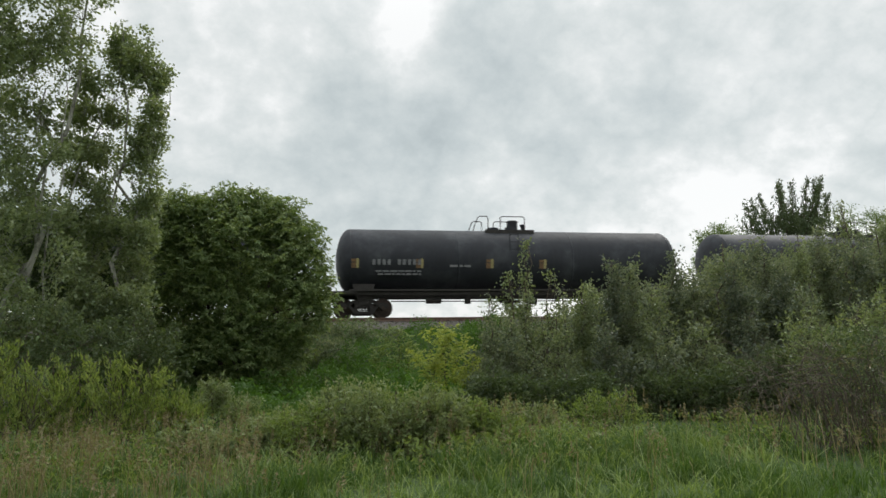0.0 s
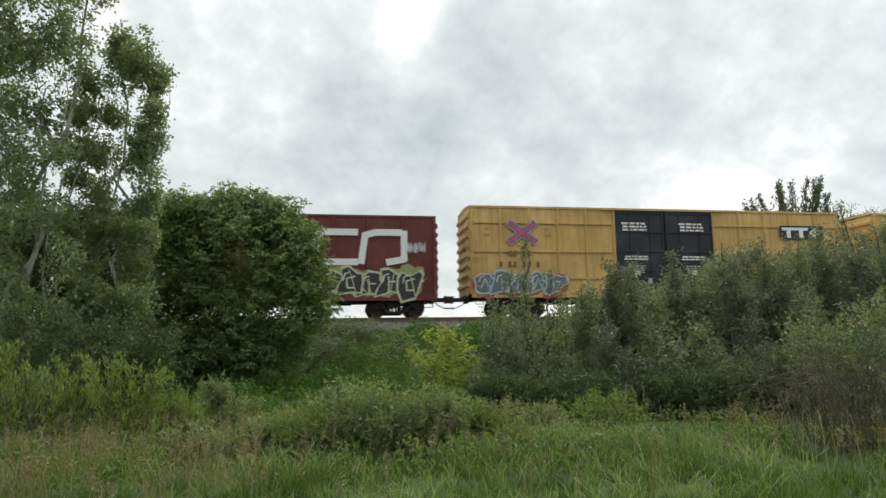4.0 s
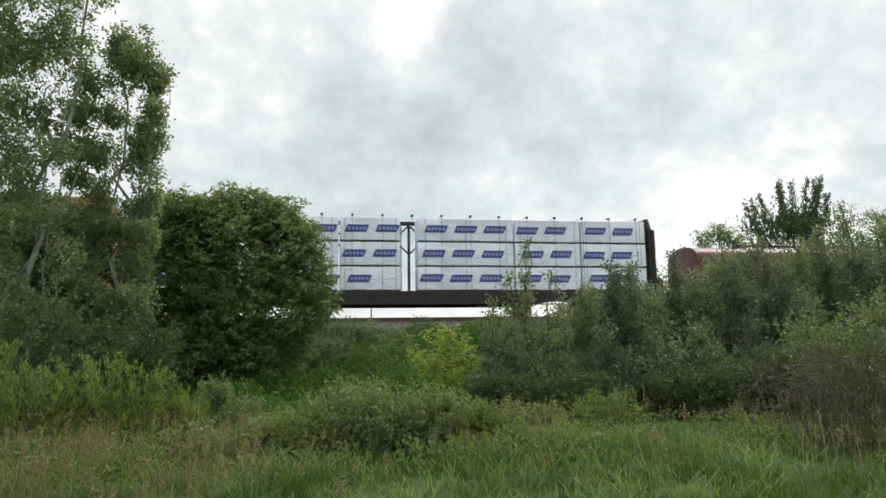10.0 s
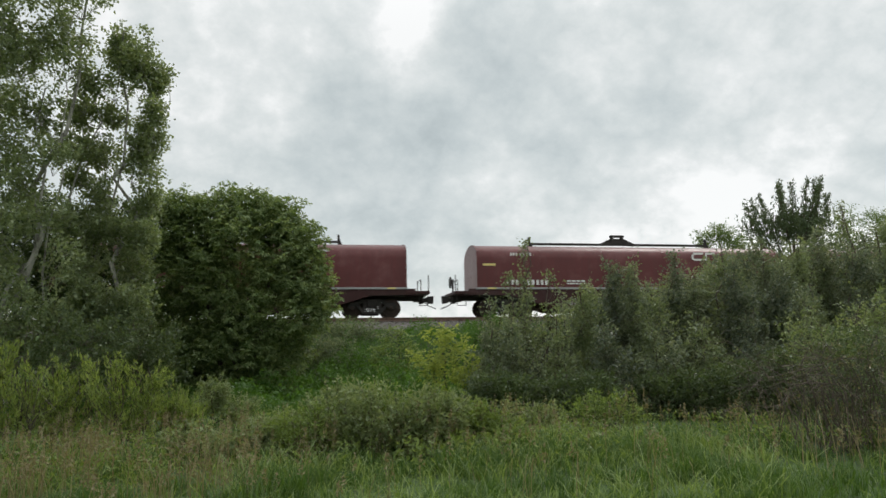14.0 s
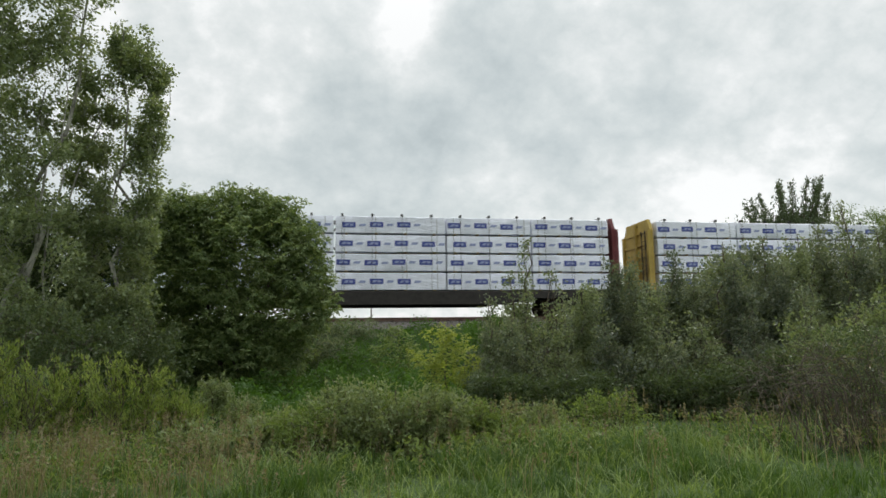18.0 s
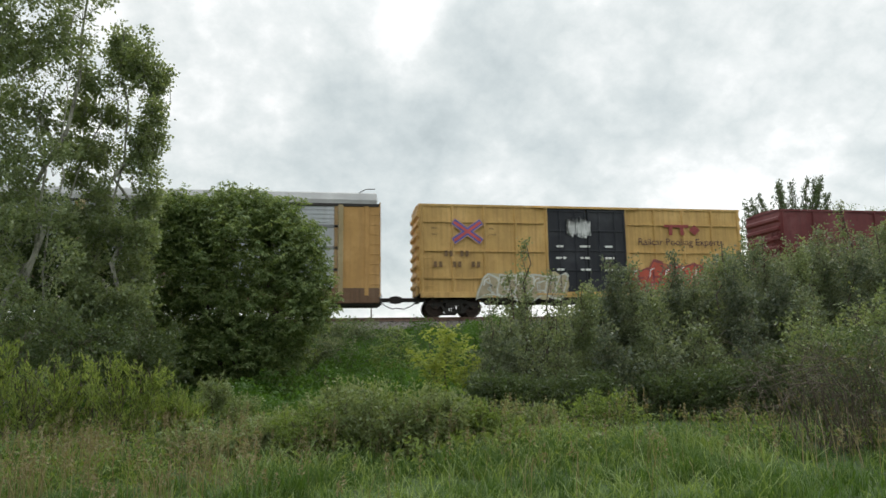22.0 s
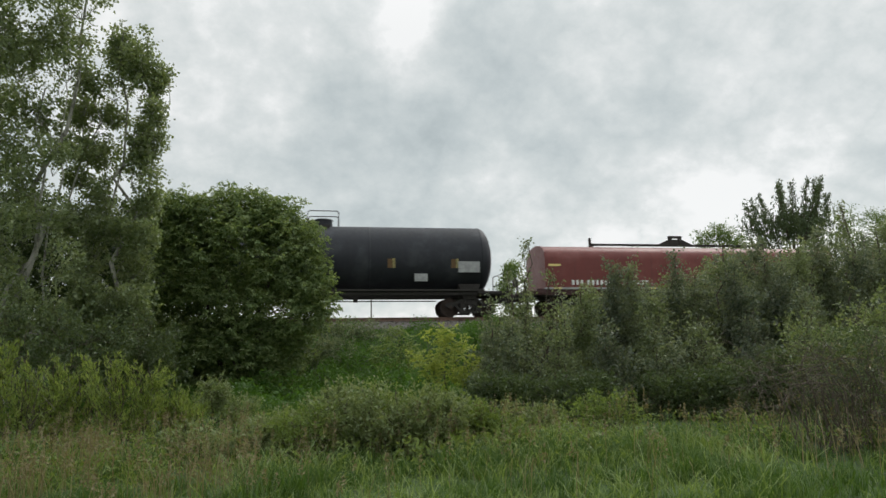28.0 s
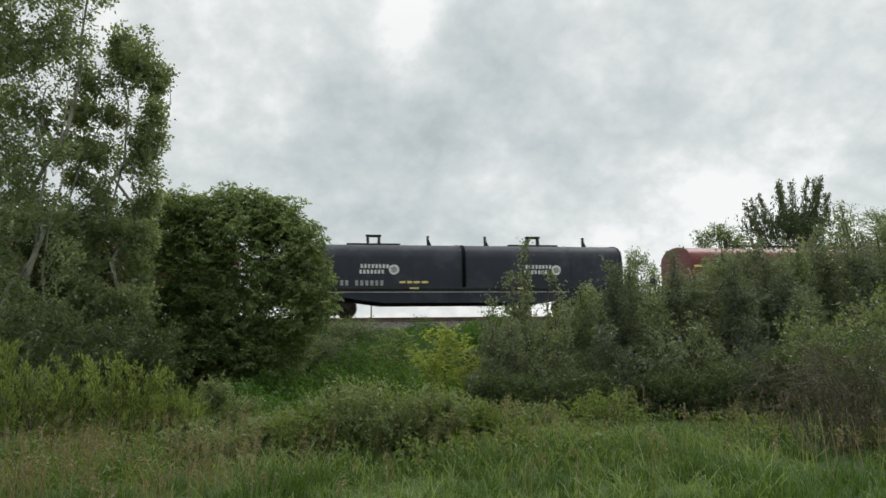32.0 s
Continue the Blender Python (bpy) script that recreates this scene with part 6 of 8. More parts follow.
def burner(car, x0, x1, z0, z1, bands, dark, pale, seed, y=None):
    """A large sprayed piece: jagged leaning letter blocks in bands of colour, dark arrows over them, pale flecks above."""
    rng = random.Random(seed)
    y = SIDE if y is None else y
    h, n = z1 - z0, 8
    w = (x1 - x0) / n
    for k, (f0, f1, rgb) in enumerate(bands):
        for i in range(n):
            a, c = x0 + i * w + rng.uniform(-0.1, 0.1) * w, x0 + (i + 1) * w + rng.uniform(0.05, 0.3) * w
            lo, hi = z0 + (f0 + rng.uniform(-0.05, 0.03)) * h, z0 + (f1 + rng.uniform(-0.08, 0.10)) * h
            lean = rng.uniform(0.05, 0.35) * w
            p = [(a, lo), (c - 0.2 * w, lo + rng.uniform(-0.04, 0.06) * h), (c + lean, hi - rng.uniform(0, 0.12) * h), ((a + c) / 2 + lean, hi), (a + lean, hi - rng.uniform(0, 0.15) * h)]
            part("graffiti_shape", Build().slab(p, y - 0.004 - 0.003 * k - 0.0006 * (i % 4), y - 0.001), spray(rgb), car)
    for i in range(20):
        cx, cz, q = rng.uniform(x0, x1), z0 + rng.uniform(0.1, 0.8) * h, rng.uniform(0.5, 1.1) * w
        p = [(cx, cz), (cx + q, cz + rng.uniform(0.05, 0.16) * h), (cx + q * 0.55, cz - 0.03 * h), (cx + q * 0.8, cz - rng.uniform(0.1, 0.2) * h)]
        part("graffiti_stroke", Build().slab(p, y - 0.020 - 0.0005 * i, y - 0.018), spray(dark), car)
    for i in range(12):
        cx, cz = rng.uniform(x0 - 0.4 * w, x1), z0 + rng.uniform(0.78, 1.0) * h
        part("graffiti_fleck", Build().slab(blob(rng, cx, cz, w * rng.uniform(0.2, 0.6), h * rng.uniform(0.05, 0.14), 9, 0.3), y - 0.024 - 0.0005 * i, y - 0.022), spray(pale), car)


def pool_logo(car, x, z, w, material, underlay=None):
    """Block emblem of the car's pool: three heavy plain shapes in a row."""
    if underlay:
        part("emblem_plate", Build().box(x - 0.1, x + w + 0.1, SIDE - 0.005, SIDE - 0.002, z - 0.1, z + 0.62), underlay, car)
    u = w / 3.0
    y0, y1 = SIDE - 0.009, SIDE - 0.006
    part("emblem", Build().box(x, x + 2.0 * u, y0, y1, z + 0.38, z + 0.52), material, car)
    for i in range(2):
        a = x + (0.36 + 0.95 * i) * u
        part("emblem", Build().box(a, a + 0.30 * u, y0, y1, z, z + 0.38), material, car)
    a = x + 2.05 * u
    part("emblem", Build().slab([(a, z + 0.26), (a + u * 0.45, z), (a + u * 0.9, z + 0.26), (a + u * 0.45, z + 0.52)], y0, y1), material, car)


def yellow_60(seed):
    return boxcar_shell("yellow_boxcar", 19.2, 5.17, 1.05, 5.15, M_YELLOW if seed % 2 else M_YELLOW2, M_DOOR,
                        "tall weathered yellow boxcar with black double doors", "yellow boxcars", 1.38, (1.75, 3.0, 4.35), M_YELLOW if seed % 2 else M_YELLOW2)


def dress_yellow(car, k):
    cross_logo(car, -7.15, 3.88)
    words(car, "next", -9.0, 4.0, 0.13, M_BROWNMARK), words(car, "load", -9.0, 3.72, 0.13, M_BROWNMARK)
    words(car, "any", -6.1, 4.0, 0.13, M_BROWNMARK), words(car, "road", -6.1, 3.72, 0.13, M_BROWNMARK)
    marks(car, -7.85, 2.74, 0.30, (2, 2), M_BROWNMARK, gap=0.6)
    marks(car, -8.3, 2.24, 0.30, (1, 2, 2, 1), M_BROWNMARK, gap=0.6)
    for a in (-1.9, 1.05):
        lines(car, a - 0.35, a + 0.95, 4.35, 3, 0.09, M_WHITE, k * 3 + 1, -1.53)
        lines(car, a - 0.35, a + 0.95, 2.75, 2, 0.07, M_WHITE, k * 3 + 2, -1.53)
        lines(car, a - 0.1, a + 0.8, 2.3, 4, 0.06, M_GREYPAINT, k * 3 + 3, -1.53)
        part("door_placard", Build().box(a + 0.25, a + 0.5, -1.534, -1.53, 1.9, 2.15), M_WHITE, car)
        part("door_placard", Build().box(a + 0.9, a + 1.1, -1.534, -1.53, 1.5, 1.75), M_GREYPAINT, car)
    for x in (-9.3, 9.1, -4.2, 4.2):
        part("reflector", Build().box(x, x + 0.1, SIDE - 0.006, SIDE - 0.002, 1.25, 1.65), M_REFLECT, car)


# ---- tank cars
def tank_car(name, length, r, zc, label, group, platform, housing=(0.22, 0.26, 0.30)):
    half = length / 2
    car = thing(name, Matrix(), label, "tank car", group)
    prof = []
    head = r * 0.42
    for i in range(9):
        a = math.pi / 2 * i / 8
        prof.append((-half + head * (1 - math.cos(a)), max(0.02, r * math.sin(a))))
    for x in np.linspace(-half + head + 0.5, half - head - 0.5, 8):
        prof.append((x, r))
    for i in range(8, -1, -1):
        a = math.pi / 2 * i / 8
        prof.append((half - head * (1 - math.cos(a)), max(0.02, r * math.sin(a))))
    part("tank", Build().lathe(prof, 0, zc, 48), M_BLACK, car, smooth=True)
    for x in (-half + head, -half * 0.33, half * 0.33, half - head):
        part("weld_band", Build().lathe([(x - 0.04, r), (x - 0.03, r + 0.008), (x + 0.03, r + 0.008), (x + 0.04, r)], 0, zc, 48), M_BLACK, car, smooth=True)
    part("manway", Build().rod((0.15, 0, zc + r - 0.05), (0.15, 0, zc + r + 0.20), 0.30, 18), M_BLACK, car, smooth=True)
    part("valve_housing", Build().rod((housing[0], 0, zc + r - 0.03), (housing[0], 0, zc + r + 0.18 + housing[2]), housing[1], 20).rod((housing[0], 0, zc + r + 0.18 + housing[2]), (housing[0], 0, zc + r + 0.23 + housing[2]), housing[1] + 0.05, 20, housing[1] - 0.02), M_BLACK, car, smooth=True)
    part("vent_valve", Build().rod((0.75, 0, zc + r - 0.05), (0.75, 0, zc + r + 0.30), 0.09, 10).rod((0.75, 0, zc + r + 0.25), (0.75, 0, zc + r + 0.36), 0.13, 10), M_BLACK, car)
    part("hatch", Build().rod((-0.75, 0, zc + r - 0.03), (-0.75, 0, zc + r + 0.16), 0.28, 16), M_BLACK, car, smooth=True)
    part("platform", Build().box(-1.3, 1.1, -0.75, 0.75, zc + r - 0.10, zc + r - 0.06).box(-1.3, 1.1, -0.76, -0.72, zc + r - 0.3, zc + r - 0.02), M_UNDER, car)
    for a, c, s, e in platform:
        for y in (-0.7, 0.7):
            part("handrail", Build().tube([(a, y, zc + r - 0.1), (a + s, y, zc + r + 0.55), (a + s + 0.1, y, zc + r + 0.62), (c - e - 0.08, y, zc + r + 0.62), (c - e, y, zc + r + 0.55), (c, y, zc + r - 0.1)], 0.022, 6), M_UNDER, car)
    ladder(car, -0.1, SIDE + 0.02, 1.1, zc + r * 0.75, 0.4, 9, material=M_BLACK)
    # underframe: side sills, saddles, outlet, rods
    for s in (-1, 1):
        part("running_board", Build().box(-half + 0.6, half - 0.6, s * 1.36 - 0.12, s * 1.36 + 0.12, 1.16, 1.24), M_UNDER, car)
        part("side_sill", Build().box(-half + 0.2, half - 0.2, s * 1.30 - 0.06, s * 1.30 + 0.06, 0.98, 1.14, 0.01), M_UNDER, car)
        part("end_platform", Build().box(min(s * (half - 0.9), s * (half + 0.55)), max(s * (half - 0.9), s * (half + 0.55)), -1.45, 1.45, 1.04, 1.16, 0.01), M_UNDER, car)
        part("saddle", Build().slab([(s * (half - 1.25) - 0.3, 0.8), (s * (half - 1.25) + 0.3, 0.8), (s * (half - 1.25) + 0.5, 1.5), (s * (half - 1.25) - 0.5, 1.5)], -1.2, 1.2), M_UNDER, car)
        part("end_railing", Build().tube([(s * (half + 0.5), -1.4, 1.1), (s * (half + 0.5), -1.4, 2.05), (s * (half + 0.5), 1.4, 2.05), (s * (half + 0.5), 1.4, 1.1)], 0.02, 6)
             .tube([(s * (half + 0.5), -1.4, 1.6), (s * (half + 0.5), 1.4, 1.6)], 0.016, 5).tube([(s * (half + 0.5), -0.7, 1.1), (s * (half + 0.5), -0.7, 2.05)], 0.016, 5), M_UNDER, car)
        ladder(car, s * (half + 0.3), SIDE - 0.0, 0.55, 1.0, 0.4, 3)
    part("bottom_outlet", Build().rod((0, 0, zc - r - 0.35), (0, 0, zc - r + 0.1), 0.16, 12).rod((-0.5, 0, 0.75), (0.5, 0, 0.75), 0.07, 8).box(0.9, 1.2, -0.5, -0.2, 0.6, 1.0), M_UNDER, car)
    part("brake_gear", Build().rod((-half * 0.5, -0.6, 0.78), (-half * 0.5 + 0.7, -0.6, 0.78), 0.15, 12).tube([(-half + 2.6, -0.7, 0.92), (half - 2.6, -0.7, 0.92)], 0.02, 5).tube([(-half + 2.6, 0.3, 0.8), (half - 2.6, 0.3, 0.8)], 0.025, 5)
         .box(-half * 0.28, -half * 0.28 + 0.25, -0.75, -0.5, 0.62, 0.98).box(half * 0.25, half * 0.25 + 0.2, -0.75, -0.55, 0.7, 0.98), M_UNDER, car)
    running_gear(car, half + 0.35, half - 1.25, 1.1, half + 0.98)
    return car


def tank_marks(car, r, zc, yellows, text_x, text_z, groups, h=0.28):
    def yat(z):
        return -math.sqrt(max(0.01, r * r - (z - zc) ** 2)) - 0.004
    for x in yellows:
        part("reflector_patch", Build().add([(x - 0.22, yat(2.2), 2.2), (x - 0.01, yat(2.2), 2.2), (x - 0.01, yat(2.6), 2.6), (x - 0.22, yat(2.6), 2.6)] +
                                            [(x - 0.22, yat(2.2) - 0.008, 2.2), (x - 0.01, yat(2.2) - 0.008, 2.2), (x - 0.01, yat(2.6) - 0.008, 2.6), (x - 0.22, yat(2.6) - 0.008, 2.6)],
                                            [(4, 5, 6, 7), (0, 1, 5, 4), (2, 3, 7, 6), (1, 2, 6, 5), (0, 4, 7, 3)]), M_BROWNMARK, car)
        part("reflector", Build().add([(x, yat(2.2), 2.2), (x + 0.12, yat(2.2), 2.2), (x + 0.12, yat(2.62), 2.62), (x, yat(2.62), 2.62)] +
                                      [(x, yat(2.2) - 0.012, 2.2), (x + 0.12, yat(2.2) - 0.012, 2.2), (x + 0.12, yat(2.62) - 0.012, 2.62), (x, yat(2.62) - 0.012, 2.62)],
                                      [(4, 5, 6, 7), (0, 1, 5, 4), (2, 3, 7, 6), (1, 2, 6, 5), (0, 4, 7, 3)]), M_OLDTAPE, car)
    marks(car, text_x, text_z, h, groups, M_WHITE if h > 0.3 else M_FAINT, yat(text_z + h / 2) - 0.02, 0.8)
    lines(car, text_x, text_x + 2.3, text_z - 0.3, 2, 0.08, M_FAINT, 5, yat(text_z - 0.3) - 0.03)


# ---- coil cars
def half_round(w, z0, z1, n=9, shoulder=0.35):
    pts = [(-w, z0)]
    for i in range(n + 1):
        a = math.pi * (1 - i / n)
        pts.append((w * math.cos(a), z1 - shoulder * 2.2 + shoulder * 2.2 * math.sin(a) ** 0.8))
    pts.append((w, z0))
    return pts


def coil_car(mat, label, group, split=False, name="coil_car", half=7.68):
    car = thing(name, Matrix(), label, "coil car", group)
    zt = 3.42
    spans = [(-half, -0.10), (0.10, half)] if split else [(-half, half)]
    for a, c in spans:
        cov = part("cover", Build().prism(half_round(1.47, 1.30, zt), a, c), mat, car, smooth=True)
        for x in (a + 0.03, c - 0.03):
            part("cover_rim", Build().prism(half_round(1.50, 1.30, zt + 0.025), x - 0.035, x + 0.035), mat, cov)
        k = 3 if split else 5
        for i in range(1, k):
            x = a + (c - a) * i / k
            part("cover_seam", Build().prism(half_round(1.478, 1.30, zt + 0.008), x - 0.02, x + 0.02), mat, cov)
        if split:
            ends, mid = (a + 1.25, c - 1.35), (a + c) / 2 - 0.15
            part("lifting_beam", Build().box(mid - 1.25, mid + 1.25, -0.12, 0.12, zt - 0.02, zt + 0.09), M_UNDER, car)
        else:
            ends, mid = (-4.72, 4.65), -0.15
            part("lifting_beam", Build().box(ends[0], ends[1], -0.07, 0.07, zt + 0.10, zt + 0.20).slab([(mid - 0.9, zt + 0.2), (mid + 0.9, zt + 0.2), (mid + 0.35, zt + 0.45), (mid - 0.35, zt + 0.45)], -0.05, 0.05), M_UNDER, car)
        for x in ends:
            part("guide_post", Build().box(x - 0.05, x + 0.05, -0.06, 0.06, zt - 0.05, zt + 0.48).slab([(x - 0.05, zt - 0.02), (x + 0.2, zt - 0.02), (x + 0.05, zt + 0.3)], -0.03, 0.03), M_UNDER, car)
        hz = zt + 0.06 if split else zt + 0.18
        part("lifting_eye", Build().box(mid - 0.32, mid - 0.20, -0.09, 0.09, hz, hz + 0.36).box(mid + 0.20, mid + 0.32, -0.09, 0.09, hz, hz + 0.36).box(mid - 0.36, mid + 0.36, -0.10, 0.10, hz + 0.34, hz + 0.45, 0.02), M_UNDER, car)
    # trough body under the cover
    part("rub_rail", Build().box(-half - 0.05, half + 0.05, SIDE - 0.02, SIDE + 0.05, 1.23, 1.32, 0.008), M_GREYPAINT if not split else M_UNDER, car)
    for s in (-1, 1):
        y0, y1 = (s * 1.46, s * 1.38) if s < 0 else (s * 1.38, s * 1.46)
        zl = 0.24 if not split else 0.62
        part("side_sill", Build().slab([(-half - 0.4, 1.26), (-half - 0.4, 0.98), (-6.1, 0.96), (-3.7, zl), (3.7, zl), (6.1, 0.96), (half + 0.4, 0.98), (half + 0.4, 1.26)], y0, y1), M_COILSILL if not split else mat, car)
        for i in range(7):
            x = -6 + 2 * i
            part("sill_post", Build().box(x - 0.04, x + 0.04, min(s * 1.49, s * 1.45), max(s * 1.49, s * 1.45), 1.0 if abs(x) > 4 else zl + 0.1, 1.24), M_COILSILL if not split else mat, car)
    part("trough_floor", Build().box(-half, half, -1.38, 1.38, 0.95, 1.2), M_UNDER, car)
    for s in (-1, 1):
        e0, e1 = sorted((s * half, s * (half + 1.05)))
        part("end_platform", Build().box(e0, e1, -1.48, 1.48, 1.02, 1.16, 0.015), M_COILSILL if not split else M_UNDER, car)
        part("end_railing", Build().tube([(s * (half + 1.0), -1.4, 1.1), (s * (half + 1.0), -1.4, 1.9)], 0.022, 6), M_UNDER, car)
        part("end_railing", Build().tube([(s * (half + 0.75), -0.6, 1.1), (s * (half + 0.75), -0.6, 1.75), (s * (half + 0.75), 0.6, 1.75), (s * (half + 0.75), 0.6, 1.1)], 0.02, 6), M_UNDER, car)
        if s < 0:
            part("brake_wheel", Build().rod((s * (half + 0.8), 0.9, 1.75), (s * (half + 0.86), 0.9, 1.75), 0.28, 18).rod((s * (half + 0.7), 0.9, 1.1), (s * (half + 0.7), 0.9, 1.9), 0.05, 8), M_UNDER, car)
        part("corner_ladder", Build().tube([(s * (half + 0.55), SIDE, 1.1), (s * (half + 0.55), SIDE, 0.5), (s * (half + 0.95), SIDE, 0.5), (s * (half + 0.95), SIDE, 1.1)], 0.016, 5), M_UNDER, car)
    running_gear(car, half + 0.85, 6.15, 1.02, half + 1.36)
    for x in (-7.2, -2.5, 2.5, 6.8):
        part("reflector", Build().box(x, x + 0.4, SIDE - 0.026, SIDE - 0.021, 1.24, 1.31), M_REFLECT, car)
    return car


# ---- centre-beam flat cars and their lumber
def centre_beam(length, m_end, m_deck, label):
    half = length / 2
    car = thing("centre_beam_flatcar", Matrix(), label, "flatcar", "lumber cars")
    part("deck", Build().box(-half, half, -1.46, 1.46, 1.02, 1.16, 0.01), m_deck, car)
    for s in (-1, 1):
        y0, y1 = sorted((s * 1.48, s * 1.36))
        part("side_sill", Build().slab([(-half, 1.14), (-half, 0.86), (-half + 4.2, 0.82), (-half + 6.0, 0.55), (half - 6.0, 0.55), (half - 4.2, 0.82), (half, 0.86), (half, 1.14)], y0, y1), m_deck, car)
        for i in range(18):
            x = -half + 0.7 + (length - 1.4) * i / 17
            part("winch", Build().box(x - 0.07, x + 0.07, min(s * 1.53, s * 1.46), max(s * 1.53, s * 1.46), 0.93, 1.07), M_UNDER, car)
        e0, e1 = sorted((s * half, s * (half - 0.16)))
        bh = part("bulkhead", Build().add([(e0, -1.42, 1.1), (e1, -1.42, 1.1), (e1, 1.42, 1.1), (e0, 1.42, 1.1), (e0, -1.42, 4.15), (e1, -1.42, 4.15), (e1, 1.42, 4.15), (e0, 1.42, 4.15),
                                           (e0, -1.15, 4.68), (e1, -1.15, 4.68), (e1, 1.15, 4.68), (e0, 1.15, 4.68)],
                                          [(0, 1, 5, 4), (1, 2, 6, 5), (2, 3, 7, 6), (3, 0, 4, 7), (4, 5, 9, 8), (5, 6, 10, 9), (6, 7, 11, 10), (7, 4, 8, 11), (8, 9, 10, 11), (3, 2, 1, 0)]), m_end, car)
        for z in (1.7, 2.3, 2.9, 3.5, 4.1):
            r0, r1 = sorted((s * half, s * (half + 0.06)))
            part("bulkhead_rib", Build().box(r0, r1, -1.38, 1.38, z - 0.06, z + 0.06), m_end, bh)
        for y in (-1.40, 0.0, 1.40):
            r0, r1 = sorted((s * (half - 0.02), s * (half + 0.14)))
            part("bulkhead_post", Build().box(r0, r1, y - 0.07, y + 0.07, 1.05, 4.1 if y else 4.6), m_end, bh)
        ladder(car, s * (half + 0.16), -1.0, 1.2, 4.0, 0.4, 8, "y")
    for i in range(17):
        x = -half + 0.8 + (length - 1.6) * i / 16
        part("tie_down", Build().tube([(x, -1.47, 1.0), (x, -1.462, 4.5), (x, -1.2, 4.64), (x, -0.25, 4.66)], 0.008, 4).box(x - 0.05, x + 0.05, -1.46, -1.36, 4.56, 4.66), M_UNDER, car)
    # centre truss: top chord, posts and crossed braces
    part("top_chord", Build().box(-half, half, -0.17, 0.17, 4.42, 4.56, 0.01), m_deck, car)
    k = 16
    for i in range(k + 1):
        x = -half + 0.3 + (length - 0.6) * i / k
        part("truss_post", Build().box(x - 0.06, x + 0.06, -0.06, 0.06, 1.16, 4.45), m_deck, car)
    for i in range(k):
        a, c = -half + 0.3 + (length - 0.6) * i / k, -half + 0.3 + (length - 0.6) * (i + 1) / k
        part("truss_brace", Build().rod((a, 0, 3.0), (c, 0, 4.4), 0.04, 6).rod((a, 0, 4.4), (c, 0, 3.0), 0.04, 6), m_deck, car)
    running_gear(car, half + 0.05, half - 2.3, 1.0, half + 0.85)
    part("brake_gear", Build().rod((-1.6, -0.5, 0.6), (-0.8, -0.5, 0.6), 0.16, 12).tube([(-half + 3, -0.4, 0.6), (half - 3, -0.4, 0.6)], 0.02, 5), M_UNDER, car)
    return car


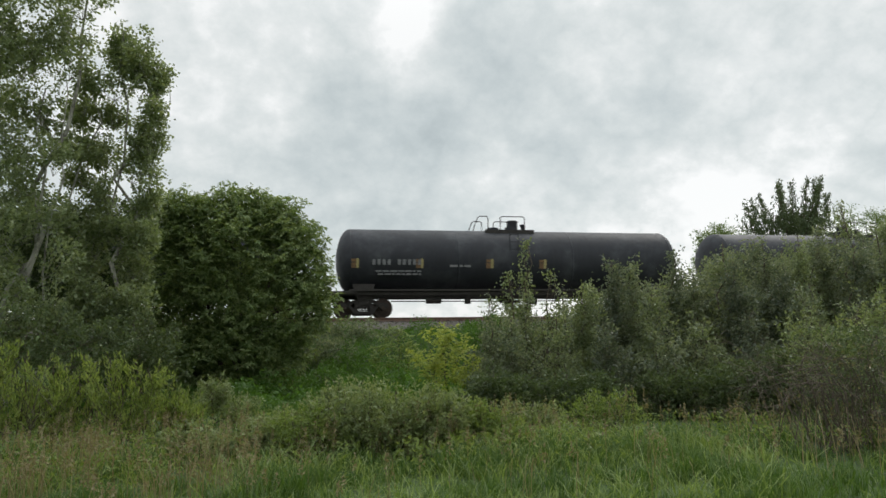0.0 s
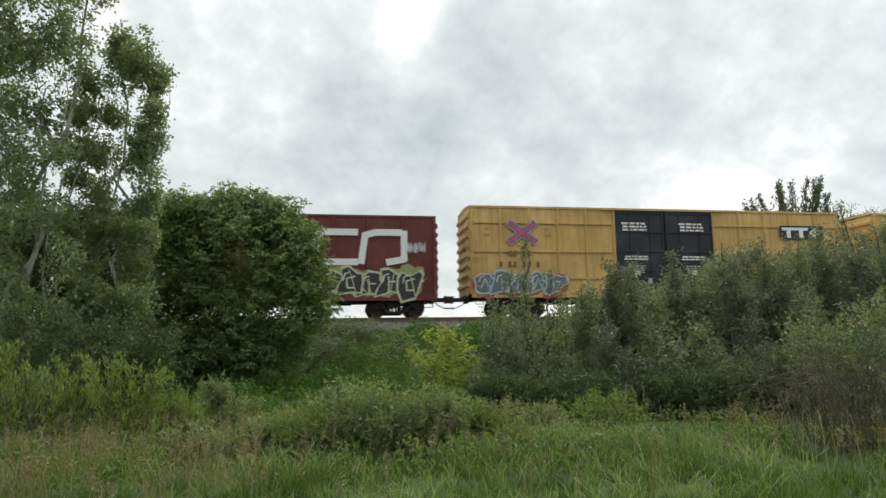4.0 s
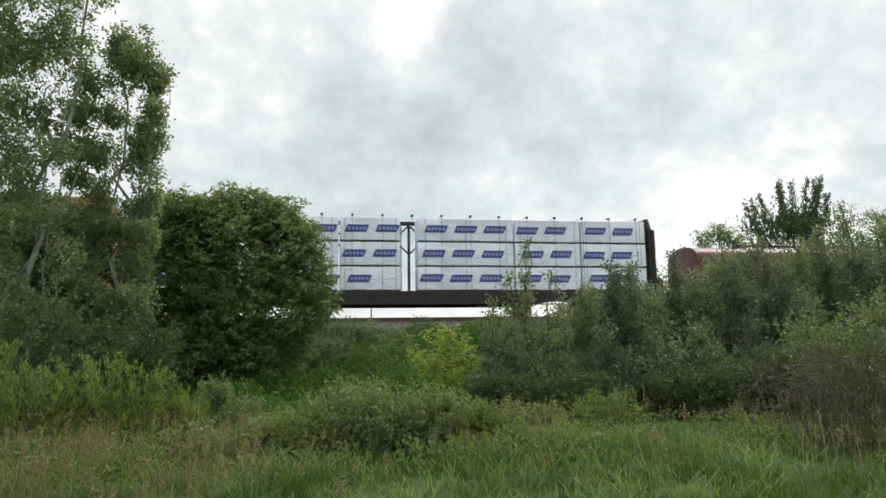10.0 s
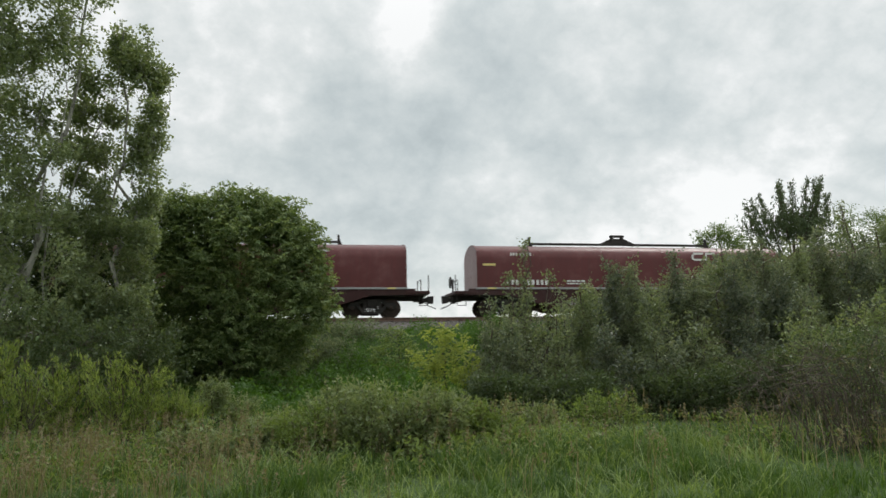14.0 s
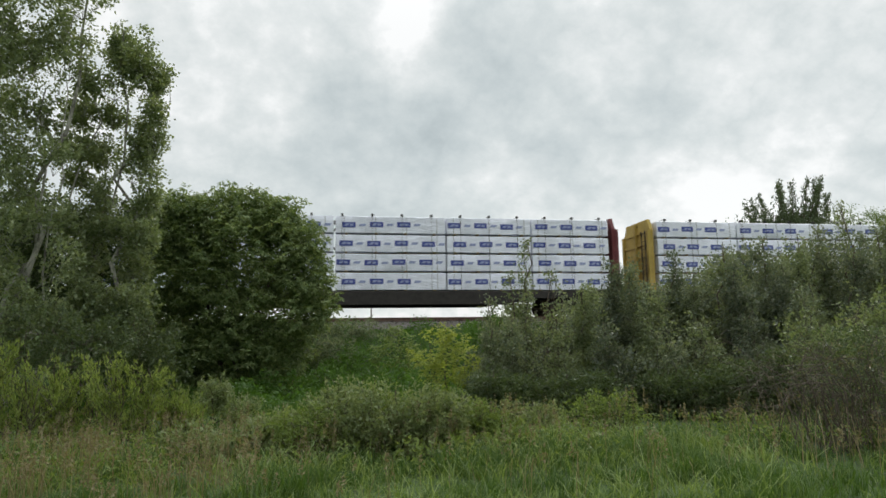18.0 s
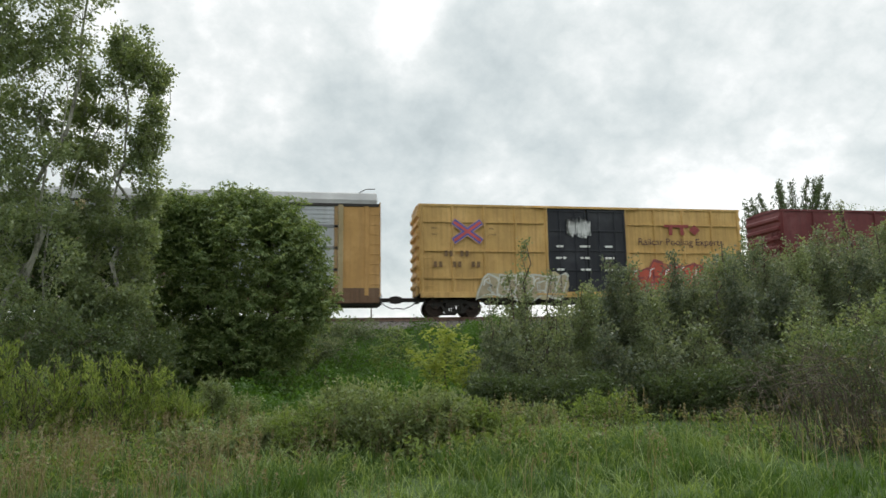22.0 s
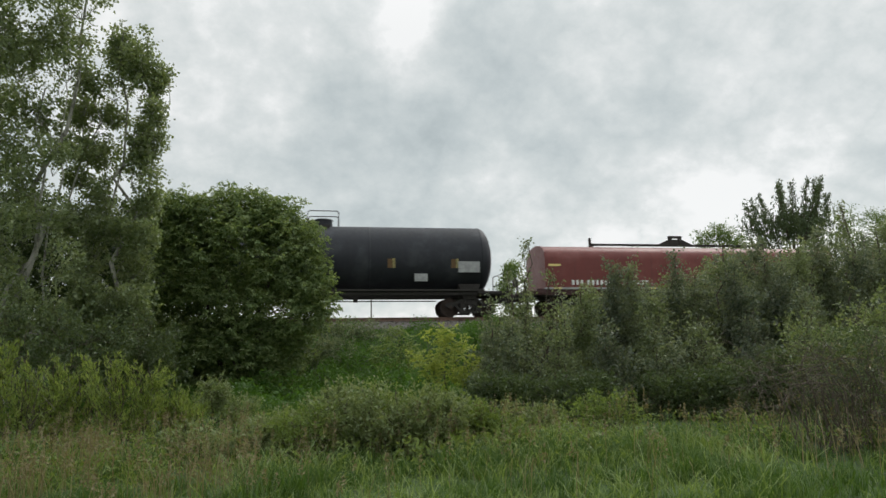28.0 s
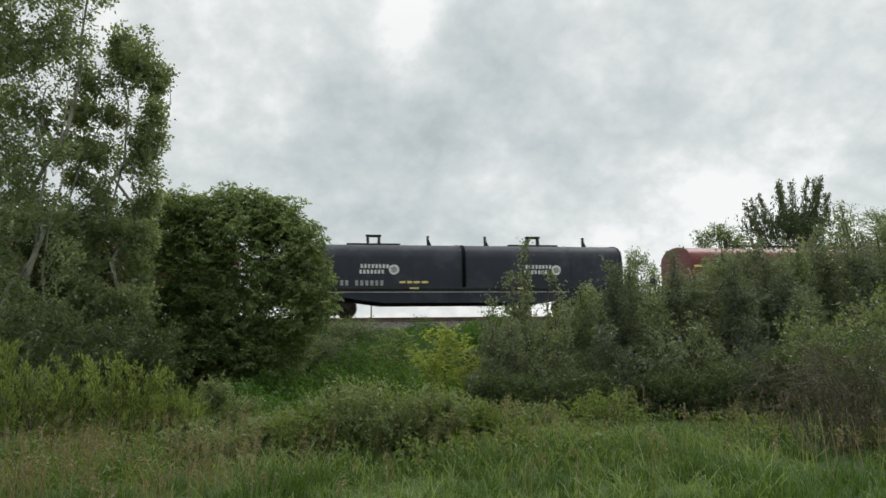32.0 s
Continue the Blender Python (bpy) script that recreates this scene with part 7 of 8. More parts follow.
def lumber(car_x, tiers, cols, z0, z1, seed=3, slant=False, far_cols=None):
    """Wrapped lumber bundles on both sides of the beam, tier by tier."""
    rng = random.Random(seed)
    pitch = (z1 - z0) / tiers
    cache = {}
    for side in (-1, 1):
        edges = far_cols if far_cols and side > 0 else cols
        for t in range(tiers):
            for c in range(len(edges)):
                a, e = edges[c]
                ln = e - a
                key = (round(ln, 2), side, (t + c) % 3)
                if key not in cache:
                    b = Build()
                    h = pitch - 0.055
                    d = 1.20
                    # wrapped bundle with slack, slightly bulged sheet
                    n, v, f = 10, [], []
                    r2 = random.Random(hash(key) % 1000 + seed)
                    ring = [(-d / 2, 0.05), (-d / 2 - 0.012, h * 0.5), (-d / 2, h - 0.03), (-d / 2 + 0.03, h), (d / 2 - 0.03, h), (d / 2, h - 0.03), (d / 2, 0.05), (d / 2 - 0.02, 0.045), (-d / 2 + 0.02, 0.045)]
                    for i in range(n + 1):
                        x = -ln / 2 + 0.015 + (ln - 0.03) * i / n
                        v += [(x, y + r2.uniform(-0.008, 0.008), z + r2.uniform(-0.01, 0.01)) for y, z in ring]
                    m = len(ring)
                    for i in range(n):
                        f += [(i * m + j, i * m + (j + 1) % m, (i + 1) * m + (j + 1) % m, (i + 1) * m + j) for j in range(m)]
                    f += [tuple(range(m)), tuple(range(len(v) - 1, len(v) - m - 1, -1))]
                    wrap = b.add(v, f).mesh("wrap", True)
                    wrap.materials.append(M_WRAP)
                    strips = Build().box(-ln * 0.46, ln * 0.46, -0.05, 0.05, 0.002, 0.048)
                    for x in np.linspace(-ln * 0.4, ln * 0.4, 4):
                        strips.box(x - 0.05, x + 0.05, -d / 2 + 0.03, d / 2 - 0.03, 0.0, 0.05)
                    strips = strips.mesh("spacer")
                    strips.materials.append(M_LUMBER)
                    band = Build()
                    for x in np.linspace(-ln * 0.42, ln * 0.42, max(2, int(ln / 1.2))):
                        band.box(x - 0.012, x + 0.012, -d / 2 - 0.016, -d / 2 + 0.0, 0.04, h - 0.03)
                    band = band.mesh("strap")
                    band.materials.append(M_GREYPAINT)
                    yy = -d / 2 - 0.024
                    zc, ph = h * 0.52, min(0.30, h * 0.30)
                    pr, pr2 = Build(), Build()
                    if slant:
                        pr.slab([(0, -ph / 2 - 0.02), (0.98, -ph / 2 - 0.02), (1.12, ph / 2 + 0.02), (0.14, ph / 2 + 0.02)], yy, yy + 0.01)
                        for q in range(5):
                            pr2.box(0.17 + q * 0.17, 0.28 + q * 0.17, yy - 0.004, yy, -ph * 0.22, ph * 0.22)
                        step, wide = 1.38, 1.12
                    else:
                        pr.box(0, 0.60, yy, yy + 0.01, -ph / 2, ph / 2)
                        pr2.slab([(0.08, -0.05), (0.26, -0.05), (0.32, 0.06), (0.18, 0.06)], yy - 0.004, yy)
                        pr2.box(0.34, 0.50, yy - 0.004, yy, -0.05, 0.05)
                        pr2.slab([(0.74, -0.06), (1.02, -0.06), (1.08, 0.05), (0.80, 0.05)], yy, yy + 0.01)
                        step, wide = 1.24, 1.1
                    pr, pr2 = pr.mesh("print"), pr2.mesh("print_script")
                    pr.materials.append(M_PRINT)
                    pr2.materials.append(M_PRINT2)
                    at, x = [], -ln / 2 + 0.06 + ((t + c) % 3) * 0.12
                    while x + wide * 0.92 < ln / 2:
                        at.append(x)
                        x += step
                    prs = (pr, pr2, at, zc)
                    cache[key] = (wrap, strips, band, prs)
                wrap, strips, band, prs = cache[key]
                ob = thing("lumber_bundle", Matrix(), "white-wrapped lumber bundle with blue printed marks on a flatcar", "lumber", "wrapped lumber on the cars")
                part("wrap", wrap, M_WRAP, ob)
                part("spacer", strips, M_LUMBER, ob)
                part("strap", band, M_GREYPAINT, ob)
                if side < 0:
                    for px in prs[2]:
                        q = part("print", prs[0], M_PRINT, ob)
                        q.location = (px, 0, prs[3] + rng.uniform(-0.02, 0.02))
                        part("print_script", prs[1], M_PRINT2, q)
                MOVERS.append((ob, car_x + (a + e) / 2, side * 0.83 + rng.uniform(-0.015, 0.015), z0 + t * pitch))


# ---- covered autorack
def autorack():
    half = 13.92
    car = thing("autorack", Matrix(), "long covered autorack with galvanised screens and tan posts", "autorack")
    posts = [-12.2, -9.35, -7.35, -4.3, -1.42, 1.4, 4.3, 7.25, 9.2, 12.2]
    z0, z1 = 0.95, 4.98
    for s in (-1, 1):
        for a, c in zip(posts, posts[1:]):
            b = Build()
            y0, y1 = sorted((s * 1.47, s * 1.43))
            b.box(a, c, y0, y1, z0 + 0.3, z1)
            pn = part("screen_panel", b, M_GALV, car)
            z = z0 + 0.42
            rb = Build()
            while z < z1 - 0.1:
                rb.slab([(a + 0.15, z), (c - 0.15, z), (c - 0.15, z + 0.10), (a + 0.15, z + 0.10)], *sorted((s * 1.47, s * 1.492)))
                z += 0.19
            part("screen_ridge", rb, M_GALV, pn)
            for z in (2.1, 3.08, 4.06):
                y0, y1 = sorted((s * 1.47, s * 1.50))
                part("screen_rail", Build().box(a + 0.1, c - 0.1, y0, y1, z - 0.07, z + 0.07, 0.008), M_SCREENRAIL, pn)
        for x in posts:
            y0, y1 = sorted((s * 1.42, s * 1.55))
            part("post_flange", Build().box(x - 0.30, x - 0.12, *sorted((s * 1.42, s * 1.50)), z0 + 0.3, z1, 0.01), M_RUSTTAN, car)
            part("side_post", Build().box(x - 0.11, x + 0.11, y0, y1, z0, z1 + 0.06, 0.02), M_POSTTAN, car)
        y0, y1 = sorted((s * 1.42, s * 1.52))
        part("side_sill", Build().box(-half, half, y0, y1, 0.62, z0 + 0.34, 0.015), M_AUTOSILL, car)
        part("top_chord", Build().box(-half, half, y0, y1, z1 - 0.02, z1 + 0.12, 0.015), M_UNDER, car)
        for e in (-1, 1):
            x0, x1 = sorted((e * 12.3, e * half))
            part("end_panel", Build().box(x0, x1, *sorted((s * 1.49, s * 1.42)), z0, z1, 0.01), M_TAN, car)
            part("end_post", Build().box(e * 13.35 - 0.09, e * 13.35 + 0.09, *sorted((s * 1.54, s * 1.44)), z0, z1, 0.015), M_TAN, car)
            ladder(car, e * 13.75, s * 1.5 if s < 0 else 1.44, 1.0, 4.6, 0.42, 9, material=M_TAN)
    pts = [(-1.50, z1 + 0.10), (-1.50, z1 + 0.30), (-1.32, z1 + 0.62), (-0.7, z1 + 0.80), (0, z1 + 0.84), (0.7, z1 + 0.80), (1.32, z1 + 0.62), (1.50, z1 + 0.30), (1.50, z1 + 0.10)]
    roof = part("roof", Build().prism(pts, -half + 0.1, half - 0.1), M_ROOF, car)
    for i in range(24):
        x = -half + 0.7 + i * (2 * half - 1.4) / 23
        part("roof_rib", Build().prism([(y * 1.006, z + 0.012) for y, z in pts], x - 0.025, x + 0.025), M_ROOF, roof)
    for e in (-1, 1):
        for s in (-1, 1):
            part("end_door", Build().slab([(e * half, z0), (e * (half + 0.06), z0), (e * (half + 0.06), z1 + 0.2), (e * half, z1 + 0.2)], *sorted((s * 0.02, s * 1.46))), M_TAN, car)
        part("roof_hoop", Build().tube([(e * (half - 0.9), -1.1, z1 + 0.7), (e * (half - 0.6), -1.1, z1 + 0.88), (e * (half - 0.15), -1.1, z1 + 0.90)], 0.02, 5), M_UNDER, car)
        part("underframe_end", Build().box(*sorted((e * (half - 3.6), e * (half + 0.1))), -1.42, 1.42, 0.55, 0.75), M_UNDER, car)
    part("deck", Build().box(-half, half, -1.42, 1.42, 0.75, 0.95), M_UNDER, car)
    for z in (2.4, 3.9):
        part("inner_deck", Build().box(-half + 0.3, half - 0.3, -1.4, 1.4, z, z + 0.08), M_UNDER, car)
    running_gear(car, half + 0.05, half - 3.6, 0.75, half + 0.85)
    graffiti(car, -12.2, -7.9, 0.72, 2.0, (0.42, 0.42, 0.42), (0.05, 0.055, 0.06), (0.5, 0.5, 0.5), 41, 5, -1.56)
    graffiti(car, -0.3, 5.2, 0.75, 2.05, (0.26, 0.16, 0.10), (0.47, 0.42, 0.37), (0.17, 0.10, 0.07), 42, 7, -1.56)
    marks(car, -7.1, 3.55, 0.24, (9,), M_INK, -1.505)
    return car


# ---- bulkhead flat and hopper
def bulkhead_flat():
    half = 11.15
    car = thing("bulkhead_flatcar", Matrix(), "empty dark bulkhead flatcar with upright side stakes", "flatcar")
    part("deck", Build().box(-half, half, -1.46, 1.46, 1.06, 1.22, 0.012), M_UNDER, car)
    for s in (-1, 1):
        y0, y1 = sorted((s * 1.50, s * 1.38))
        part("side_sill", Build().slab([(-half, 1.20), (-half, 0.86), (-half + 3.9, 0.84), (-half + 5.8, 0.48), (half - 5.8, 0.48), (half - 3.9, 0.84), (half, 0.86), (half, 1.20)], y0, y1), M_UNDER, car)
        for i in range(15):
            x = -half + 1.4 + (2 * half - 2.8) * i / 14
            part("stake_pocket", Build().box(x - 0.09, x + 0.09, *sorted((s * 1.56, s * 1.48)), 0.92, 1.16), M_UNDER, car)
        # end bulkhead: upright plate with gussets that taper on its outer side
        bh = part("bulkhead", Build().box(*sorted((s * (half - 0.78), s * (half - 0.70))), -1.44, 1.44, 1.2, 4.68, 0.01), M_DARKGREEN, car)
        for y in (-1.42, -0.5, 0.5, 1.42):
            part("bulkhead_gusset", Build().slab([(s * (half - 0.70), 1.2), (s * half, 1.2), (s * (half - 0.50), 4.66), (s * (half - 0.70), 4.66)], y - 0.04, y + 0.04), M_DARKGREEN, bh)
        ladder(car, s * (half - 0.05), -1.0, 1.3, 4.2, 0.4, 8, "y")
        part("reflector", Build().box(s * (half - 0.5) - 0.18, s * (half - 0.5) + 0.18, -1.512, -1.505, 1.3, 1.48), M_REFLECT, car)
    for x in (-5.2, -4.04, -2.95, -1.72, 0.52, 1.72, 2.8):
        part("stake", Build().box(x - 0.05, x + 0.05, -1.46, -1.36, 1.2, 4.02, 0.008), M_DARKGREEN, car)
    for x in (-4.9, -3.83, -1.4, -0.35, 1.97, 3.1, 5.4):
        part("stake", Build().box(x - 0.05, x + 0.05, 1.36, 1.46, 1.2, 3.95, 0.008), M_DARKGREEN, car)
    running_gear(car, half + 0.1, half - 2.6, 1.04, half + 1.0)
    lines(car, -6.0, -5.4, 1.06, 1, 0.12, M_REFLECT, 3), lines(car, -1, 1, 1.06, 1, 0.1, M_GREYPAINT, 4)
    return car


def hopper_car():
    half = 9.75
    car = thing("covered_hopper", Matrix(), "light grey covered grain hopper with a roof walkway", "hopper car")
    body = [(-half + 0.25, 4.45), (-half + 0.05, 2.65), (-half + 1.9, 1.45), (-half + 2.4, 1.15), (half - 2.4, 1.15), (half - 1.9, 1.45), (half - 0.05, 2.65), (half - 0.25, 4.45)]
    prof = [(-1.25, 1.15), (-1.48, 1.6), (-1.50, 2.9), (-1.42, 4.0), (-1.15, 4.42), (0, 4.55), (1.15, 4.42), (1.42, 4.0), (1.50, 2.9), (1.48, 1.6), (1.25, 1.15)]
    v, k = [], len(prof)
    for x0 in np.linspace(-1, 1, 13):
        for y, z in prof:
            # ends slope inwards below the middle
            reach = half - 0.2 if z > 2.6 else half - 0.05 - (2.65 - z) * 1.35
            v.append((x0 * reach, y, z))
    f = [(i * k + j, i * k + (j + 1) % k, (i + 1) * k + (j + 1) % k, (i + 1) * k + j) for i in range(12) for j in range(k)] + [tuple(range(k)), tuple(range(12 * k + k - 1, 12 * k - 1, -1))]
    part("hopper_body", Build().add(v, f), M_GREYCAR, car, smooth=True)
    for s in (-1, 1):
        part("side_sill", Build().box(-half, half, *sorted((s * 1.50, s * 1.40)), 1.05, 1.35, 0.012), M_GREYCAR, car)
        part("roof_eave", Build().box(-half + 0.1, half - 0.1, *sorted((s * 1.30, s * 1.18)), 4.36, 4.46, 0.01), M_GREYCAR, car)
        part("running_board", Build().box(-half - 0.1, half + 0.1, *sorted((s * 0.95, s * 0.40)), 4.66, 4.70), M_ROOF, car)
        for i in range(12):
            x = -half + 0.3 + i * (2 * half - 0.6) / 11
            part("board_bracket", Build().box(x - 0.03, x + 0.03, *sorted((s * 1.0, s * 0.38)), 4.50, 4.66), M_UNDER, car)
        part("end_post", Build().box(s * (half - 0.1) - 0.06, s * (half - 0.1) + 0.06, -1.48, -1.36, 1.2, 4.4).box(s * (half - 0.1) - 0.06, s * (half - 0.1) + 0.06, 1.36, 1.48, 1.2, 4.4), M_GREYCAR, car)
        part("end_brace", Build().rod((s * (half - 0.1), -1.4, 2.6), (s * (half - 2.0), -1.4, 1.35), 0.05, 6).rod((s * (half - 1.0), -1.4, 2.4), (s * (half - 1.0), -1.4, 1.3), 0.05, 6), M_GREYCAR, car)
        part("end_sill", Build().box(*sorted((s * (half - 2.4), s * (half + 0.2))), -1.45, 1.45, 1.0, 1.16), M_UNDER, car)
        ladder(car, s * (half + 0.12), -1.0, 1.2, 4.5, 0.42, 10, "y", M_GREYCAR)
        ladder(car, s * (half - 0.2), SIDE - 0.03, 1.1, 2.6, 0.42, 5, material=M_GREYCAR)
    for i in range(9):
        x = -6.8 + 1.7 * i
        part("roof_hatch", Build().box(x - 0.55, x + 0.55, -0.30, 0.30, 4.54, 4.68, 0.03), M_ROOF, car)
    for x in (-5.2, -1.75, 1.75, 5.2):
        part("discharge_chute", Build().add([(x - 1.3, -1.2, 1.2), (x + 1.3, -1.2, 1.2), (x + 1.3, 1.2, 1.2), (x - 1.3, 1.2, 1.2), (x - 0.35, -0.5, 0.45), (x + 0.35, -0.5, 0.45), (x + 0.35, 0.5, 0.45), (x - 0.35, 0.5, 0.45)],
                                            [(0, 1, 5, 4), (1, 2, 6, 5), (2, 3, 7, 6), (3, 0, 4, 7), (4, 5, 6, 7), (0, 3, 2, 1)]), M_GREYCAR, car)
    marks(car, -6.6, 2.95, 0.26, (4,), M_GREYPAINT, -1.52), marks(car, -6.7, 2.45, 0.26, (5,), M_GREYPAINT, -1.52)
    graffiti(car, -3.8, 1.5, 1.4, 2.5, (0.40, 0.40, 0.40), (0.30, 0.03, 0.035), (0.06, 0.05, 0.05), 51, 6, -1.53)
    part("brake_gear", Build().tube([(-half + 3, -0.4, 0.72), (half - 3, -0.4, 0.72)], 0.02, 5), M_UNDER, car)
    running_gear(car, half + 0.1, half - 2.2, 1.05, half + 1.15)
    return car


def swirl_logo(car, x, z, w, h, t=0.13):
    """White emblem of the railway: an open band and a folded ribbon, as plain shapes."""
    b = Build().stroke([(x + w * 0.44, z + h), (x + w * 0.08, z + h), (x, z + h * 0.85), (x, z + h * 0.15), (x + w * 0.08, z), (x + w * 0.44, z)], t, SIDE - 0.003)
    part("emblem", b, M_WHITE, car)
    b = Build().stroke([(x + w * 0.50, z), (x + w * 0.54, z + h * 0.9), (x + w * 0.66, z + h), (x + w * 0.94, z + h)], t, SIDE - 0.003)
    b.stroke([(x + w * 0.98, z + h), (x + w * 0.98, z + h * 0.1), (x + w * 0.80, z)], t, SIDE - 0.003)
    return part("emblem", b, M_WHITE, car)


def red_50(name, zt, mat, length, label, seed):
    return boxcar_shell(name, length, zt, 0.92, 3.7, mat, mat, label, "", 1.5, (), mat, 2, (0.05, -0.15), bogie_in=1.75)


def consist():
    """Every car in order, with the place of its middle at the clip's start."""
    def go(car, x):
        MOVERS.append((car, x, 0.0, 0.0))
        for w in car.children_recursive:
            if w.name.startswith("wheelset"):
                WHEELS.append((w, x, w.parent.location.x + w.location.x))
        return car

    # tank cars
    t = tank_car("tank_car", 16.6, 1.50, 2.66, "long black tank car with yellow reflectors", "black tank cars", [(-1.9, -1.15, 0.25, 0.0), (-0.55, 0.65, 0.0, 0.0)])
    t0 = copy_thing(t, Matrix())
    t2 = tank_car("tank_car", 16.6, 1.50, 2.66, "long black tank car with yellow reflectors", "black tank cars", [(-0.55, 0.75, 0.0, 0.0), (1.05, 1.75, 0.0, 0.3)], (-0.1, 0.26, 0.30))
    for c, x in ((t0, -10.1), (t, 8.45), (t2, 26.98)):
        tank_marks(c, 1.50, 2.66, (-7.4, -4.5, -1.24, 1.3), -6.7, 2.32, (4, 5))
        lines(c, -3.2, -2.2, 2.25, 1, 0.1, M_FAINT, 8, -1.47)
        go(c, x)
    # red boxcars
    a = red_50("red_boxcar", 4.62, M_OXIDE, 15.9, "weathered oxide red boxcar covered in graffiti", 1)
    b2 = copy_thing(a, Matrix())
    swirl_logo(a, 5.1, 3.05, 1.75, 0.62)
    marks(a, 5.15, 2.78, 0.13, (3, 2, 2), M_WHITE, gap=0.5)
    marks(a, -7.1, 2.62, 0.26, (2, 6), M_WHITE, gap=0.6)
    graffiti(a, -7.9, -2.4, 0.85, 2.45, (0.035, 0.05, 0.06), (0.36, 0.47, 0.48), (0.09, 0.14, 0.16), 7, 5)
    graffiti(a, 2.3, 6.8, 0.95, 2.1, (0.25, 0.04, 0.06), (0.06, 0.05, 0.05), (0.5, 0.45, 0.45), 8, 5)
    lines(a, 6.0, 7.2, 2.2, 4, 0.07, M_WHITE, 12)
    go(a, 45.17)
    swirl_logo(b2, 2.6, 2.45, 4.0, 1.35, 0.3)
    marks(b2, -6.1, 3.55, 0.28, (8,), M_WHITE), marks(b2, -6.1, 3.10, 0.28, (8,), M_WHITE), marks(b2, -6.1, 2.5, 0.26, (2, 6), M_WHITE, gap=0.6)
    part("lettering", Build().box(-6.1, -4.3, SIDE - 0.006, SIDE - 0.002, 2.92, 2.96), M_WHITE, b2)
    graffiti(b2, -6.6, -2.2, 0.8, 2.1, (0.25, 0.26, 0.12), (0.03, 0.03, 0.03), (0.42, 0.44, 0.25), 9, 5)
    graffiti(b2, 1.9, 7.2, 0.85, 2.15, (0.27, 0.27, 0.12), (0.025, 0.025, 0.025), (0.45, 0.47, 0.3), 10, 6)
    tag_scrawl(b2, 6.6, 7.5, 2.9, 3.3, (0.5, 0.5, 0.5), 3)
    go(b2, 62.68)
    # yellow boxcars
    ya = yellow_60(1)
    yb, yc, yd = (copy_thing(ya, Matrix()) for _ in range(3))
    for k, c in enumerate((ya, yb, yc, yd)):
        dress_yellow(c, k)
    graffiti(ya, -9.4, -5.2, 0.95, 2.05, (0.30, 0.07, 0.04), (0.10, 0.13, 0.16), (0.35, 0.4, 0.42), 11, 5)
    pool_logo(ya, 6.3, 3.80, 2.2, M_WHITE, M_INK)
    go(ya, 81.9)
    graffiti(yb, -7.9, -3.7, 0.88, 2.1, (0.16, 0.12, 0.09), (0.55, 0.54, 0.50), (0.06, 0.05, 0.05), 13, 6, halo=False)
    pool_logo(yb, 6.5, 3.92, 1.75, M_DULLRED)
    words(yb, "Railcar Pooling", 5.65, 3.42, 0.33, M_PLUMMARK, stretch=1.1), words(yb, "Experts", 6.5, 2.92, 0.33, M_PLUMMARK, stretch=1.1)
    marks(yb, 6.55, 2.4, 0.26, (3, 3), M_PLUMMARK, gap=0.4)
    tag_scrawl(yb, 0.3, 1.2, 3.25, 3.5, (0.6, 0.6, 0.6), 4, -1.53)
    tag_scrawl(yb, 2.9, 5.4, 2.6, 3.0, (0.2, 0.1, 0.05), 5)
    go(yb, 103.15)
    graffiti(yc, -6.9, 0.5, 0.78, 2.3, (0.10, 0.26, 0.48), (0.075, 0.045, 0.20), (0.20, 0.16, 0.42), 15, 6)
    graffiti(yc, 2.3, 6.9, 0.7, 2.2, (0.32, 0.09, 0.10), (0.06, 0.10, 0.14), (0.45, 0.50, 0.52), 16, 5)
    pool_logo(yc, 5.3, 3.85, 1.75, M_DULLRED)
    words(yc, "RAILCAR POOLING EXPERTS", 3.75, 3.4, 0.25, M_BROWNMARK, stretch=0.98)
    go(yc, 124.45)
    graffiti(yd, -8.7, -2.7, 0.76, 2.1, (0.32, 0.06, 0.14), (0.20, 0.015, 0.03), (0.55, 0.42, 0.45), 17, 6)
    graffiti(yd, 2.9, 8.6, 0.8, 2.1, (0.15, 0.19, 0.06), (0.05, 0.045, 0.07), (0.2, 0.26, 0.1), 18, 6)
    pool_logo(yd, 6.4, 3.80, 2.2, M_WHITE, M_INK)
    words(yd, "Railcar Pooling", 6.4, 3.2, 0.25, M_BROWNMARK), words(yd, "Experts", 7.0, 2.8, 0.25, M_BROWNMARK), marks(yd, 7.0, 2.42, 0.2, (3, 3), M_BROWNMARK, gap=0.4)
    tag_scrawl(yd, -9.2, -8.0, 2.3, 3.2, (0.09, 0.06, 0.04), 6)
    go(yd, 145.48)
    # first lumber car, three tiers with a gap near the middle
    cb = centre_beam(23.3, M_UNDER, M_UNDER, "dark centre-beam flatcar loaded with wrapped lumber")
    go(cb, 168.6)
    lumber(168.6, 3, [(-11.45, -7.35), (-7.3, -3.3), (-3.25, -0.54), (0.24, 4.75), (4.8, 8.0), (8.05, 11.3)], 1.17, 4.56, seed=3, slant=True,
           far_cols=[(-11.45, -7.35), (-7.3, -3.3), (-3.25, -0.3), (0.75, 4.75), (4.8, 8.0), (8.05, 11.3)])
    # coil cars
    reds = [coil_car(M_COIL, "oxide red coil car with a rounded cover", "red coil cars")]
    reds += [copy_thing(reds[0], Matrix()) for _ in range(4)]
